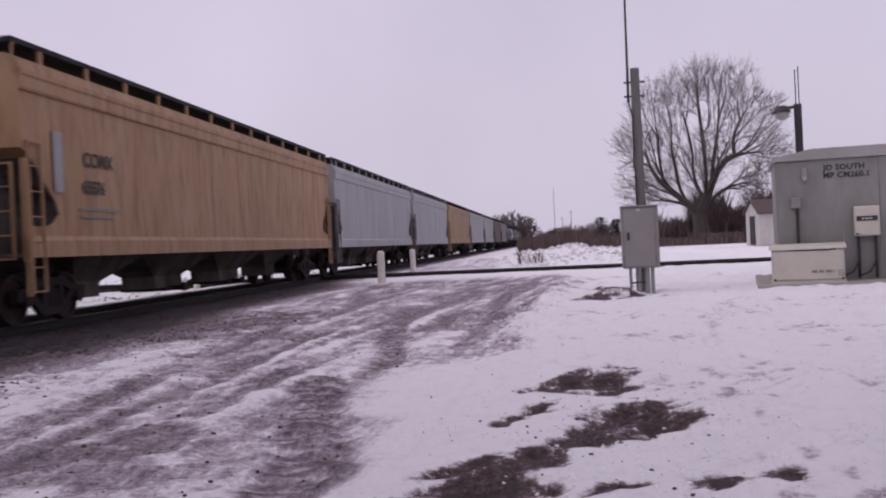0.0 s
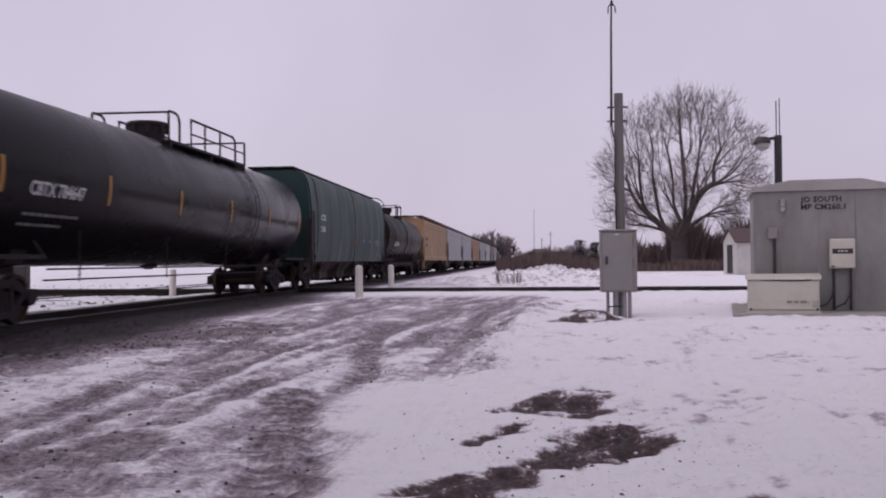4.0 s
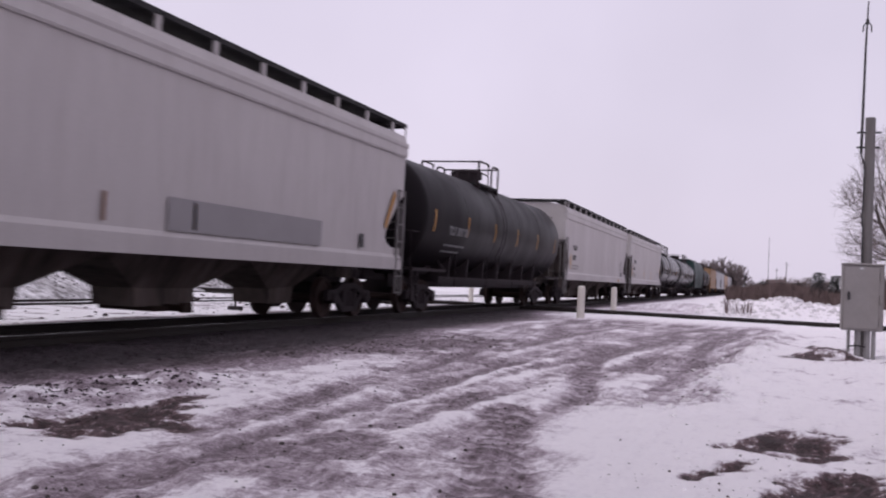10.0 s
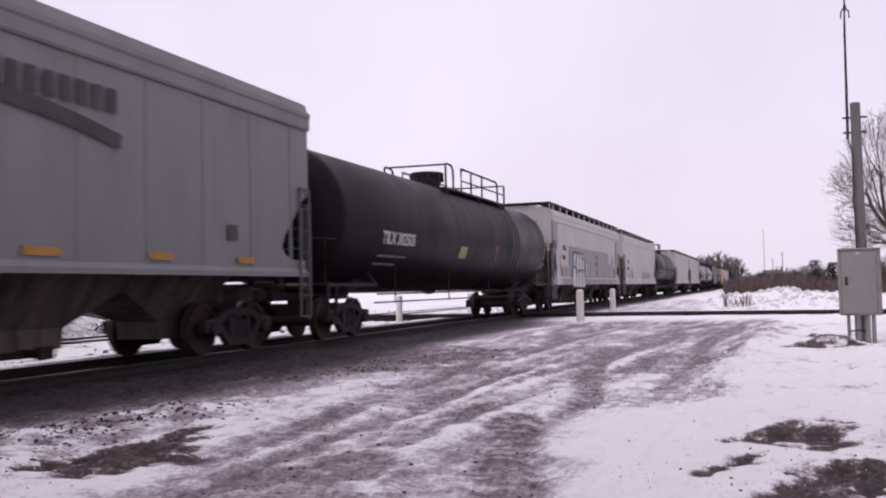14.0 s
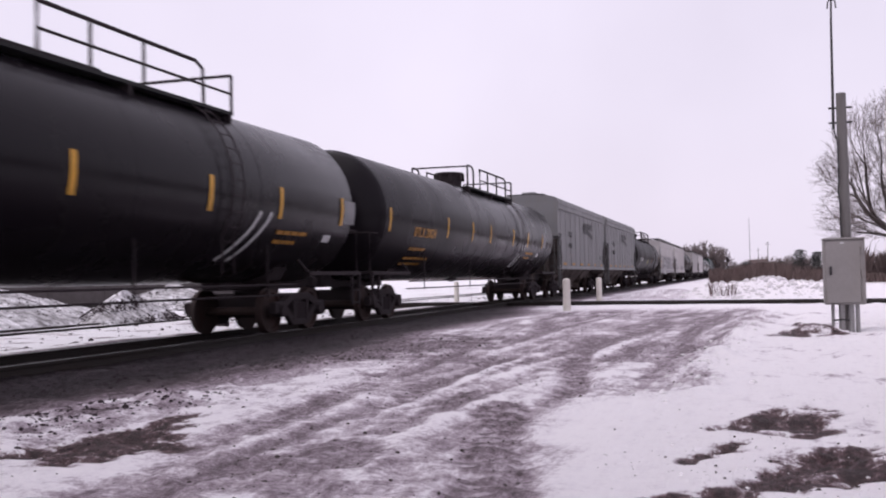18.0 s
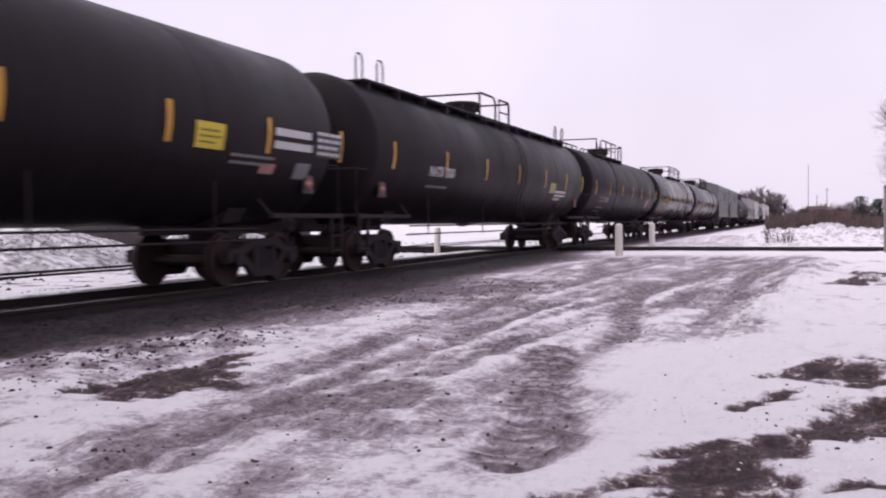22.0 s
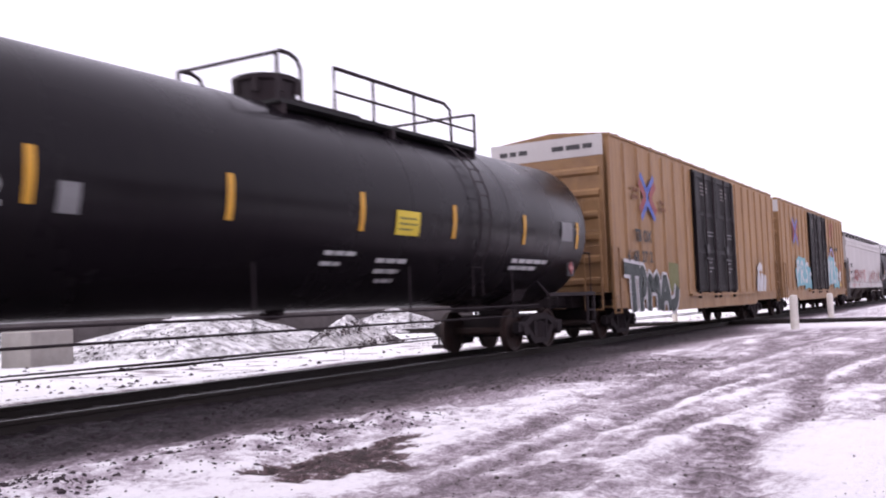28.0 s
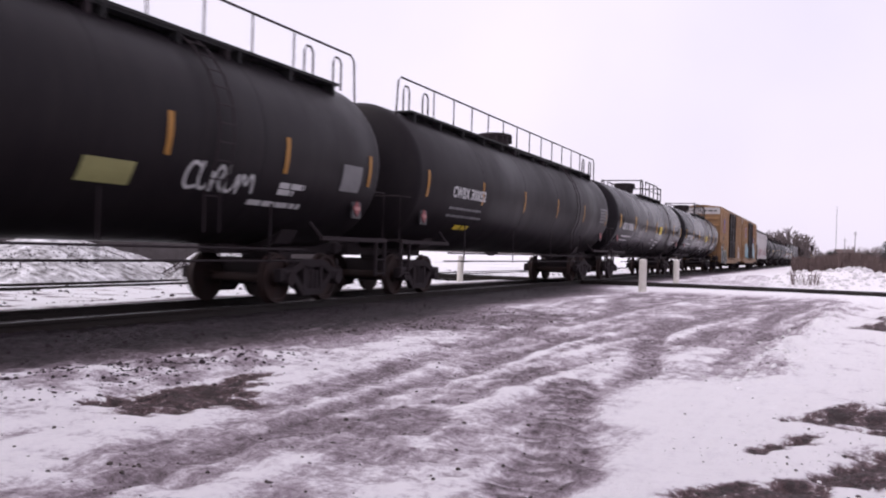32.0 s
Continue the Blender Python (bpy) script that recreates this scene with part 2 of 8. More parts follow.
    "snow_lump": mat("packed_snow_lump", (0.66, 0.64, 0.66), 0.8, other=(0.42, 0.39, 0.39), scale=8, bump=0.3),
    "heap": mat("snowy_dark_gravel", (0.78, 0.77, 0.80), 0.9, other=(0.06, 0.05, 0.048), scale=3.2, amount=1.0, fine=9, bump=0.8, far=0.08, grime=(0.06, 0.05, 0.048), grime_amount=0.4),
    "tie": mat("creosoted_tie_wood", (0.016, 0.013, 0.012), 0.9, other=(0.03, 0.025, 0.022), scale=6, bump=0.3, spec=0.2),
    "wall_dark": mat("dark_stained_concrete", (0.075, 0.064, 0.064), 0.9, other=(0.05, 0.042, 0.042), scale=1.2, grime=(0.11, 0.10, 0.10), grime_amount=0.3, bump=0.2),
    "far_house": mat("distant_house_wall", (0.40, 0.39, 0.40), 0.8, scale=1),
}


# ---- mesh helpers ----
MESH = {}


def box(bm, x0, x1, y0, y1, z0, z1, bevel=0.0):
    r = bmesh.ops.create_cube(bm, size=1, matrix=Matrix.Translation(((x0 + x1) / 2, (y0 + y1) / 2, (z0 + z1) / 2)) @ Matrix.Diagonal((abs(x1 - x0), abs(y1 - y0), abs(z1 - z0), 1)))
    if bevel:
        edges = list({e for v in r["verts"] for e in v.link_edges})
        bmesh.ops.bevel(bm, geom=edges, offset=bevel, segments=1, affect="EDGES", clamp_overlap=True)


def tube(bm, pts, r, n=6, r2=None, caps=True):
    """A round bar along the points."""
    pts = [Vector(p) for p in pts]
    rings = []
    for i, p in enumerate(pts):
        d = (pts[min(i + 1, len(pts) - 1)] - pts[max(i - 1, 0)]).normalized()
        side = d.cross(Vector((0, 0, 1)) if abs(d.z) < 0.9 else Vector((0, 1, 0))).normalized()
        up = side.cross(d)
        rad = r if r2 is None else r + (r2 - r) * i / (len(pts) - 1)
        rings.append([bm.verts.new(p + rad * (math.cos(a) * side + math.sin(a) * up)) for a in (2 * math.pi * k / n for k in range(n))])
    for a, b in zip(rings, rings[1:]):
        for k in range(n):
            bm.faces.new((a[k], a[(k + 1) % n], b[(k + 1) % n], b[k]))
    if caps:
        bm.faces.new(rings[0][::-1])
        bm.faces.new(rings[-1])


def prism(bm, poly, axis, a, b):
    """A polygon pushed along an axis from a to b. axis x: poly is (y, z); y: (x, z); z: (x, y)."""
    def at(p, t):
        return {"x": (t, p[0], p[1]), "y": (p[0], t, p[1]), "z": (p[0], p[1], t)}[axis]
    lo, hi = [bm.verts.new(at(p, a)) for p in poly], [bm.verts.new(at(p, b)) for p in poly]
    n = len(poly)
    for k in range(n):
        bm.faces.new((lo[k], lo[(k + 1) % n], hi[(k + 1) % n], hi[k]))
    bm.faces.new(lo[::-1])
    bm.faces.new(hi)


def lathe(bm, prof, axis="y", n=24, centre=(0, 0, 0)):
    """A profile of (along, radius) turned round an axis."""
    rings = []
    for t, r in prof:
        ring = []
        for k in range(n):
            a = 2 * math.pi * k / n
            c, s = r * math.cos(a), r * math.sin(a)
            p = {"y": (c, t, s), "x": (t, c, s), "z": (c, s, t)}[axis]
            ring.append(bm.verts.new(Vector(p) + Vector(centre)))
        rings.append(ring)
    for a, b in zip(rings, rings[1:]):
        for k in range(n):
            bm.faces.new((a[k], a[(k + 1) % n], b[(k + 1) % n], b[k]))
    for ring in (rings[0], rings[-1]):
        bm.faces.new(ring)


def made(key, material, build, smooth=False):
    """The mesh of that key; built at first call and shared afterwards."""
    if key not in MESH:
        bm = bmesh.new()
        build(bm)
        bmesh.ops.recalc_face_normals(bm, faces=bm.faces)
        me = bpy.data.meshes.new(str(key[0]) if isinstance(key, tuple) else key)
        bm.to_mesh(me)
        bm.free()
        me.materials.append(M[material])
        if smooth:
            me.shade_smooth()
            me.set_sharp_from_angle(angle=radians(35))
        MESH[key] = me
    return MESH[key]


def put(name, me, parent=None, m=None, label=""):
    ob = new(name, me)
    ob.parent = parent
    if m is not None:
        ob.matrix_basis = m
    return tagged(ob, label)


def part(name, bm, material, parent, label="", smooth=False):
    bmesh.ops.recalc_face_normals(bm, faces=bm.faces)
    me = bpy.data.meshes.new(name)
    bm.to_mesh(me)
    bm.free()
    me.materials.append(M[material])
    if smooth:
        me.shade_smooth()
        me.set_sharp_from_angle(angle=radians(35))
    return put(name, me, parent, None, label)


def at(x, y, z):
    return Matrix.Translation((x, y, z))


FACING = Matrix(((0, 0, 1, 0), (1, 0, 0, 0), (0, 1, 0, 0), (0, 0, 0, 1)))  # flat drawing on the side that faces the road


def words(text, size, material, spacing=1.0):
    """Lettering as a thin flat mesh in the xy plane, from its lower left corner."""
    key = ("lettering", text, size, material, spacing)
    if key not in MESH:
        cu = bpy.data.curves.new("lettering", "FONT")
        cu.body, cu.size, cu.resolution_u, cu.space_character, cu.extrude, cu.offset = text, size, 2, spacing, 0.003, size * 0.022
        ob = new("lettering", cu)
        me = bpy.data.meshes.new_from_object(ob)
        bpy.data.objects.remove(ob)
        bpy.data.curves.remove(cu)
        me.materials.clear()
        me.materials.append(M[material])
        MESH[key] = me
    return MESH[key]


def bars(rows, material, seed=1, thick=0.06):
    """Writing that cannot be read: rows of (x, y, length) drawn as broken bars."""
    key = ("bars", tuple(rows), material, seed, thick)

    def build(bm):
        rnd = random.Random(seed)
        for x, y, length in rows:
            e = x + length
            while x < e:
                w = min(rnd.uniform(1.5, 4.0) * thick, e - x)
                box(bm, x, x + w, y, y + thick, 0, 0.004)
                x += w + 0.6 * thick
    return made(key, material, build)


def ribbon(strokes, material, key):
    """Sprayed strokes: (points, width) as flat bands in the xy plane."""
    def build(bm):
        for q, (pts, w) in enumerate(strokes):
            # smooth the line by two rounds of corner cutting
            for _ in range(2):
                cut = [pts[0]]
                for a, b in zip(pts, pts[1:]):
                    cut += [(a[0] * .75 + b[0] * .25, a[1] * .75 + b[1] * .25), (a[0] * .25 + b[0] * .75, a[1] * .25 + b[1] * .75)]
                pts = cut + [pts[-1]]
            rows = []
            for i, p in enumerate(pts):
                a, b = pts[max(0, i - 1)], pts[min(len(pts) - 1, i + 1)]
                d = Vector((b[0] - a[0], b[1] - a[1], 0)).normalized()
                s = Vector((-d.y, d.x, 0)) * w / 2
                c = Vector((p[0], p[1], 0.0012 * q))
                rows.append((bm.verts.new(c - s), bm.verts.new(c + s)))
            for (a, b), (c, d) in zip(rows, rows[1:]):
                bm.faces.new((a, b, d, c))
    return made(("graffiti", key), material, build)


def wrapped(me, radius, height, key):
    """A flat drawing (x along, y up) bent round a tank of that radius whose axis lies at that height, on the side facing the road."""
    k = ("wrap", key, me.name, radius)
    if k not in MESH:
        out = me.copy()
        for v in out.vertices:
            a, r = v.co.y / radius, radius + 0.012 + v.co.z
            v.co = (r * math.cos(a), v.co.x, height + r * math.sin(a))
        MESH[k] = out
    return MESH[k]


# ---- the ground: one sheet of snow, slush and ballast out to the horizon ----
def smooth(a, b, v):
    t = np.clip((v - a) / (b - a), 0, 1)
    return t * t * (3 - 2 * t)


def wave(x, y, scale, seed):
    """Smooth lattice noise in -1..1, two octaves."""
    out = np.zeros_like(x, dtype=float)
    for octave, (f, amp) in enumerate(((scale * 0.55, 0.66), (scale * 1.2, 0.34))):
        u, v = x * f + 13.7 * seed, y * f - 7.3 * seed
        i, j = np.floor(u).astype(np.int64), np.floor(v).astype(np.int64)
        fu, fv = u - i, v - j
        fu, fv = fu * fu * (3 - 2 * fu), fv * fv * (3 - 2 * fv)

        def cell(p, q):
            h = (p * 374761393 + q * 668265263 + seed * 1442695041 + octave * 97) & 0x7FFFFFFF
            h = ((h ^ (h >> 13)) * 1274126177) & 0x7FFFFFFF
            return ((h ^ (h >> 16)) & 0xFFFF) / 32767.5 - 1
        out += amp * ((cell(i, j) * (1 - fu) + cell(i + 1, j) * fu) * (1 - fv) + (cell(i, j + 1) * (1 - fu) + cell(i + 1, j + 1) * fu) * fv)
    return out * 1.25


def blot(x, y, cx, cy, rx, ry, turn=0.0):
    c, s = math.cos(turn), math.sin(turn)
    u, v = ((x - cx) * c + (y - cy) * s) / rx, (-(x - cx) * s + (y - cy) * c) / ry
    return 1 - np.sqrt(u * u + v * v)


def capsule(x, y, x0, y0, x1, y1, r0, r1, squash=1.0):
    """1 on a line between two points, falling to 0 at its radius."""
    dx, dy = x1 - x0, (y1 - y0) * squash
    k = np.clip(((x - x0) * dx + (y - y0) * squash * dy) / (dx * dx + dy * dy), 0, 1)
    return 1 - np.hypot(x - x0 - k * dx, (y - y0) * squash - k * dy) / (r0 + k * (r1 - r0))


def edge_of_road(y):
    """The right edge of the driven slush."""
    return -0.95 - 0.55 * smooth(4.8, 6.8, y) + 1.0 * smooth(6.8, 9.5, y) + 0.6 * smooth(12, 21, y) + 0.4 * smooth(20, 30, y)


def edge_of_bed(y):
    """Where the spilled ballast gives way to the drive."""
    return -5.65 + 0.85 * smooth(5.0, 9.0, y) - 0.8 * smooth(13, 20, y) - 1.6 * smooth(26, 36, y)


def lane(x, y):
    """Sideways place in the drive, along the wheel tracks."""
    return x + 0.13 * (y - 7) * smooth(-3.0, -3.8, x) - 0.05 * (y - 7) * smooth(-2.9, -2.1, x) + 0.05 * wave(x, y * 0.5, 0.7, 3)


def track(x, y, x0, y0, x1, y1, half):
    """One wheel track between two points: 1 in its middle, 0 at its sides."""
    c = x0 + (x1 - x0) * (y - y0) / (y1 - y0) + 0.04 * np.sin(y * 1.1 + x0 * 7)
    return np.clip(1 - np.abs(x - c) / half, 0, 1) * smooth(y0 - 0.8, y0 + 0.3, y) * (1 - smooth(y1 - 0.3, y1 + 1.5, y))


# wheel tracks over the drive: start, end, half width, depth (a ridge is less than nothing)
TRACKS = ((-3.35, 6.2, -4.1, 14.0, 0.26, 0.34), (-3.2, 5.8, -3.2, 10.5, 0.16, -0.22), (-2.85, 3.0, -2.95, 13.5, 0.17, 0.30), (-2.80, 5.5, -2.75, 13.0, 0.13, -0.25),
          (-2.35, 5.6, -2.05, 11.0, 0.10, 0.26), (-2.55, 5.6, -2.4, 12.0, 0.12, -0.20), (-3.15, 3.0, -3.55, 7.5, 0.14, 0.16), (-1.75, 7.0, -2.0, 13.5, 0.10, -0.20), (-3.6, 9.0, -3.3, 16.0, 0.15, -0.22),
          (-1.0, 9.5, -0.8, 20.0, 0.22, 0.22), (-1.35, 10.0, -1.2, 22.0, 0.14, -0.18), (-2.4, 13.0, -2.0, 25.0, 0.3, 0.2))


def ruts(x, y):
    """Depth of the wheel tracks."""
    out = np.zeros_like(x)
    for x0, y0, x1, y1, half, deep in TRACKS:
        out = out + 0.72 * deep * smooth(0, 0.7, track(x, y, x0, y0, x1, y1, half))
    return out


def treads(x, y):
    """Two broad strips that a tyre's lugs printed, and their bars."""
    w = 0.05 * wave(x, y, 2.3, 4)
    one = smooth(0, 0.5, capsule(x + w, y, -1.20, 4.4, -1.86, 7.3, 0.30, 0.34, 0.5) + 0.2 * wave(x, y, 1.6, 9))
    two = smooth(0, 0.5, capsule(x + w, y, -1.55, 8.7, -2.1, 12.6, 0.24, 0.28, 0.5) + 0.2 * wave(x, y, 1.6, 9))
    bars = np.sin(y * 35 + 6 * np.abs(x + 1.2 + 0.23 * (y - 4.4))) * one + np.sin(y * 21 + 6 * np.abs(x + 1.8)) * two
    return one, two, bars


# patches of bare earth: two ends, their radii, and how far they are drawn out along the view
PATCHES = ((-3.92, 5.2, -4.2, 6.3, 0.33, 0.13, 0.6), (-4.45, 4.9, -4.1, 5.1, 0.12, 0.2, 0.6), (-0.22, 6.72, 0.33, 7.0, 0.05, 0.24, 0.45), (0.33, 7.0, 0.5, 6.75, 0.2, 0.09, 0.5), (-0.33, 5.6, -0.08, 6.1, 0.05, 0.07, 0.5),
           (0.6, 5.9, 0.42, 5.4, 0.13, 0.21, 0.55), (0.6, 5.55, 0.80, 5.48, 0.10, 0.03, 0.6), (0.42, 5.4, 0.1, 4.95, 0.19, 0.13, 0.6), (0.1, 4.95, -0.2, 4.45, 0.13, 0.19, 0.7), (-0.2, 4.45, -0.42, 3.5, 0.2, 0.34, 0.8),
           (0.18, 4.0, 0.3, 4.08, 0.07, 0.07, 0.7), (0.62, 4.08, 0.72, 4.14, 0.06, 0.05, 0.7), (0.9, 4.14, 1.0, 4.2, 0.05, 0.04, 0.7), (0.66, 16.5, 1.15, 17.1, 0.28, 0.42, 0.5))


def soil(x, y):
    """Bare brown earth and dead leaves in the patches."""
    n2, n3, n4 = wave(x, y, 2.3, 4), wave(x, y, 7.0, 5), wave(x, y, 16.0, 6)
    out = np.zeros_like(x)
    for x0, y0, x1, y1, r0, r1, sq in PATCHES:
        d = capsule(x, y, x0, y0, x1, y1, r0, r1, sq)
        out = np.maximum(out, np.clip(0.80 * smooth(-0.45, 0.62, d + 0.3 * n2 + 0.65 * n3 + 0.6 * n4) * smooth(-1.1, -0.6, d), 0, 1.0))
    return out


def bare(x, y):
    """How much bare, wet ground shows: 0 clean snow, 1 bare."""
    n1, n2, n3, n4 = wave(x, y, 0.7, 3), wave(x, y, 2.3, 4), wave(x, y, 7.0, 5), wave(x, y, 16.0, 6)
    u, eb, er = lane(x, y), edge_of_bed(y), edge_of_road(y)
    fine = 0.30 * wave(u * 5.5, y * 0.45, 1.0, 22) + 0.22 * wave(u * 13.0, y * 0.9, 1.0, 23)
    drive = smooth(-0.15, 0.35, x - eb + 0.2 * n2) * (1 - smooth(-0.35, 0.30, x - er + 0.35 * n2 + 0.18 * n3)) * (1 - smooth(29, 35, y))
    clean = smooth(-3.2, -3.9, x + 0.10 * (y - 6) + 0.12 * n2) * (1 - smooth(10.5, 13, y))
    out = drive * np.clip((0.36 + 0.14 * smooth(6, 12, y) - 0.27 * clean) + ruts(x, y) + 1.1 * fine * (1 - 0.6 * clean) + 0.08 * n2 + 0.16 * n3 + 0.17 * n4, 0.02, 0.68)
    one, two, bars = treads(x, y)
    out = np.maximum(out, np.clip(0.62 * one + 0.58 * two + 0.16 * bars + 0.1 * n3 * (one + two), 0, 0.8))
    # tracks that cross the drive beside the second line
    cross = np.exp(-((y - 21.5 - 0.25 * x - 0.5 * n1) / 0.45) ** 2) + np.exp(-((y - 24.6 - 0.22 * x - 0.5 * n1) / 0.5) ** 2) + 0.8 * np.exp(-((y - 18.3 - 0.1 * x) / 0.4) ** 2)
    out = np.maximum(out, np.clip(cross, 0, 1) * (0.46 + 0.2 * n2 + 0.15 * n3) * smooth(1.5, -0.5, x) * smooth(-6, -5, x))
    # churned mud between the tracks
    for cx, cy, rx, ry, deep in ((-2.45, 5.2, 0.45, 0.9, 0.62), (-2.2, 4.4, 0.5, 0.5, 0.5), (-1.9, 6.4, 0.25, 0.8, 0.5), (-1.2, 14, 0.7, 3.0, 0.5)):
        out = np.maximum(out, deep * smooth(0.0, 0.4, blot(x, y, cx, cy, rx, ry) + 0.45 * n2 + 0.35 * n3))
    # ballast thinning out over the snow; towards the line the train's shade coloured in
    into = (eb - x - 0.45 * n2 - 0.3 * n1 - 0.25 * n3) / 2.3
    bed = np.where(into > 0, 0.42 + 0.48 * smooth(0, 0.58, into) + 0.14 * n2 + 0.16 * n3 * (1 - smooth(0.5, 1.1, into)), 0)
    mud = smooth(0.0, 0.5, blot(x, y, -5.2, 14.0, 1.5, 3.6, -0.2) + 0.3 * n2 + 0.35 * n3)
    bed = np.maximum(bed, mud * 0.72)
    bed *= 1 - smooth(-11.9, -12.7, x + 0.15 * n2)
    out = np.maximum(out, bed)
    # a ridge of snow with stones in it at the foot of the ballast
    ridge = np.exp(-((x + 5.15 - 0.10 * (y - 5)) / 0.48) ** 2) * (1 - smooth(7.2, 9.0, y))
    out = out * (1 - ridge) + ridge * np.clip(0.33 + 0.5 * n3 + 0.3 * n4, 0, 0.85)
    # bare patches
    out = np.maximum(out, soil(x, y))
    # thin cover past the drive and along the crossing line
    out = np.maximum(out, smooth(0.2, 0.9, n2 + 0.5 * n3) * 0.55 * smooth(15, 21, y) * (1 - smooth(28, 32, y)) * smooth(4, -0.5, x) * smooth(-6, -4, x))
    # dirty snow where the drive goes on past the crossing line
    out = np.maximum(out, (0.30 + 0.22 * n2 + 0.2 * n3) * smooth(38, 40, y) * (1 - smooth(56, 75, y)) * smooth(-7.4, -6.4, x) * (1 - smooth(-3.4, -1.8, x + 0.8 * n1)))
    # scuffs on the clean snow
    out = np.maximum(out, smooth(0.30, 1.0, 0.6 * n2 + 0.7 * n4) * 0.42 * smooth(40, 10, y) * smooth(-0.5, 0.5, x))
    foot = np.maximum(track(x, y, 1.6, 10.0, 2.3, 13.4, 0.16), np.clip(1 - np.abs(y - 13.4 - 0.02 * (x - 2)) / 0.22, 0, 1) * smooth(2.2, 2.8, x) * (1 - smooth(3.6, 5.0, x)))
    out = np.maximum(out, 0.24 * foot * (0.7 + 0.6 * n3))
    # far yard beyond the line
    out = np.maximum(out, smooth(0.15, 0.8, n2 * 0.7 + n3 * 0.6) * 0.65 * smooth(-12.6, -13.2, x) * smooth(-24, -16, x))
    # dead grass on the open field
    out = np.maximum(out, 0.3 * smooth(0.2, 0.9, n1) * smooth(55, 80, y))
    return np.clip(out, 0, 1)


def rise(x, y):
    """Height of the ground."""
    z = 0.02 * wave(x, y, 0.45, 11) + 0.012 * wave(x, y, 1.6, 12) + 0.006 * wave(x, y, 5.5, 13)
    z = z * smooth(400, 60, np.abs(y))
    b = bare(x, y)
    near = smooth(30, 10, np.hypot(x, y))
    z -= 0.03 * b * near
    z += near * ((0.010 + 0.028 * b) * wave(x, y, 9, 14) + (0.008 + 0.022 * b) * wave(x, y, 19, 34))
    z -= 0.04 * near * ruts(x, y) + 0.014 * near * wave(lane(x, y) * 5.5, y * 0.45, 1.0, 22) * smooth(-4.6, -3.8, x) * smooth(0.0, -0.8, x)
    one, two, bars = treads(x, y)
    z -= near * (0.02 * (one + two) - 0.014 * bars)
    z += 0.07 * np.exp(-((x + 5.15 - 0.10 * (y - 5)) / 0.4) ** 2) * (1 - smooth(7.2, 9.0, y)) * (1 + 0.5 * wave(x, y, 6.0, 25))
    # shoulder of the line, and the lower yard behind it
    z -= 0.13 * smooth(-5.4, -8.2, x) * (1 - smooth(-11.8, -13.4, x))
    # the hollow in which the crossing line lies
    z -= 0.12 * smooth(21, 31, y) * (1 - smooth(60, 110, y)) * smooth(-8.2, -5.4, x)
    z -= 0.22 * smooth(-12.0, -14.0, x)
    # ploughed ridge along the drive
    ridge = np.exp(-((x - edge_of_road(y) - 0.1) / 0.3) ** 2) * smooth(7.5, 9.5, y) * (1 - smooth(24, 27, y))
    z += ridge * (0.06 + 0.09 * wave(x, y, 3.4, 15) + 0.05 * wave(x, y, 8, 26))
    # drifts on the clean side
    z += (0.09 * np.maximum(0, wave(x, y * 1.8, 0.8, 16)) + 0.042 * wave(x, y * 1.5, 2.6, 18) + 0.026 * wave(x, y, 6.0, 19) + 0.011 * wave(x, y, 14.0, 28)) * smooth(-0.6, 1.2, x) * smooth(60, 20, y)
    # ploughed heaps past the crossing line
    for cx, cy, rx, ry, hgt in ((-0.6, 47, 3.4, 3.0, 0.62), (2.5, 48, 3.6, 3.2, 0.66), (-4.0, 52, 3.0, 3.0, 0.35), (5.3, 47, 2.6, 2.6, 0.4), (8.2, 49, 2.5, 2.0, 0.2)):
        z += hgt * smooth(0, 0.85, blot(x, y, cx, cy, rx, ry)) * (1 + 0.15 * wave(x, y, 1.7, 17))
    # heap of gravel at the foot of the case
    z += 0.12 * smooth(0, 0.7, blot(x, y, 1.0, 17.3, 0.7, 1.1))
    return z


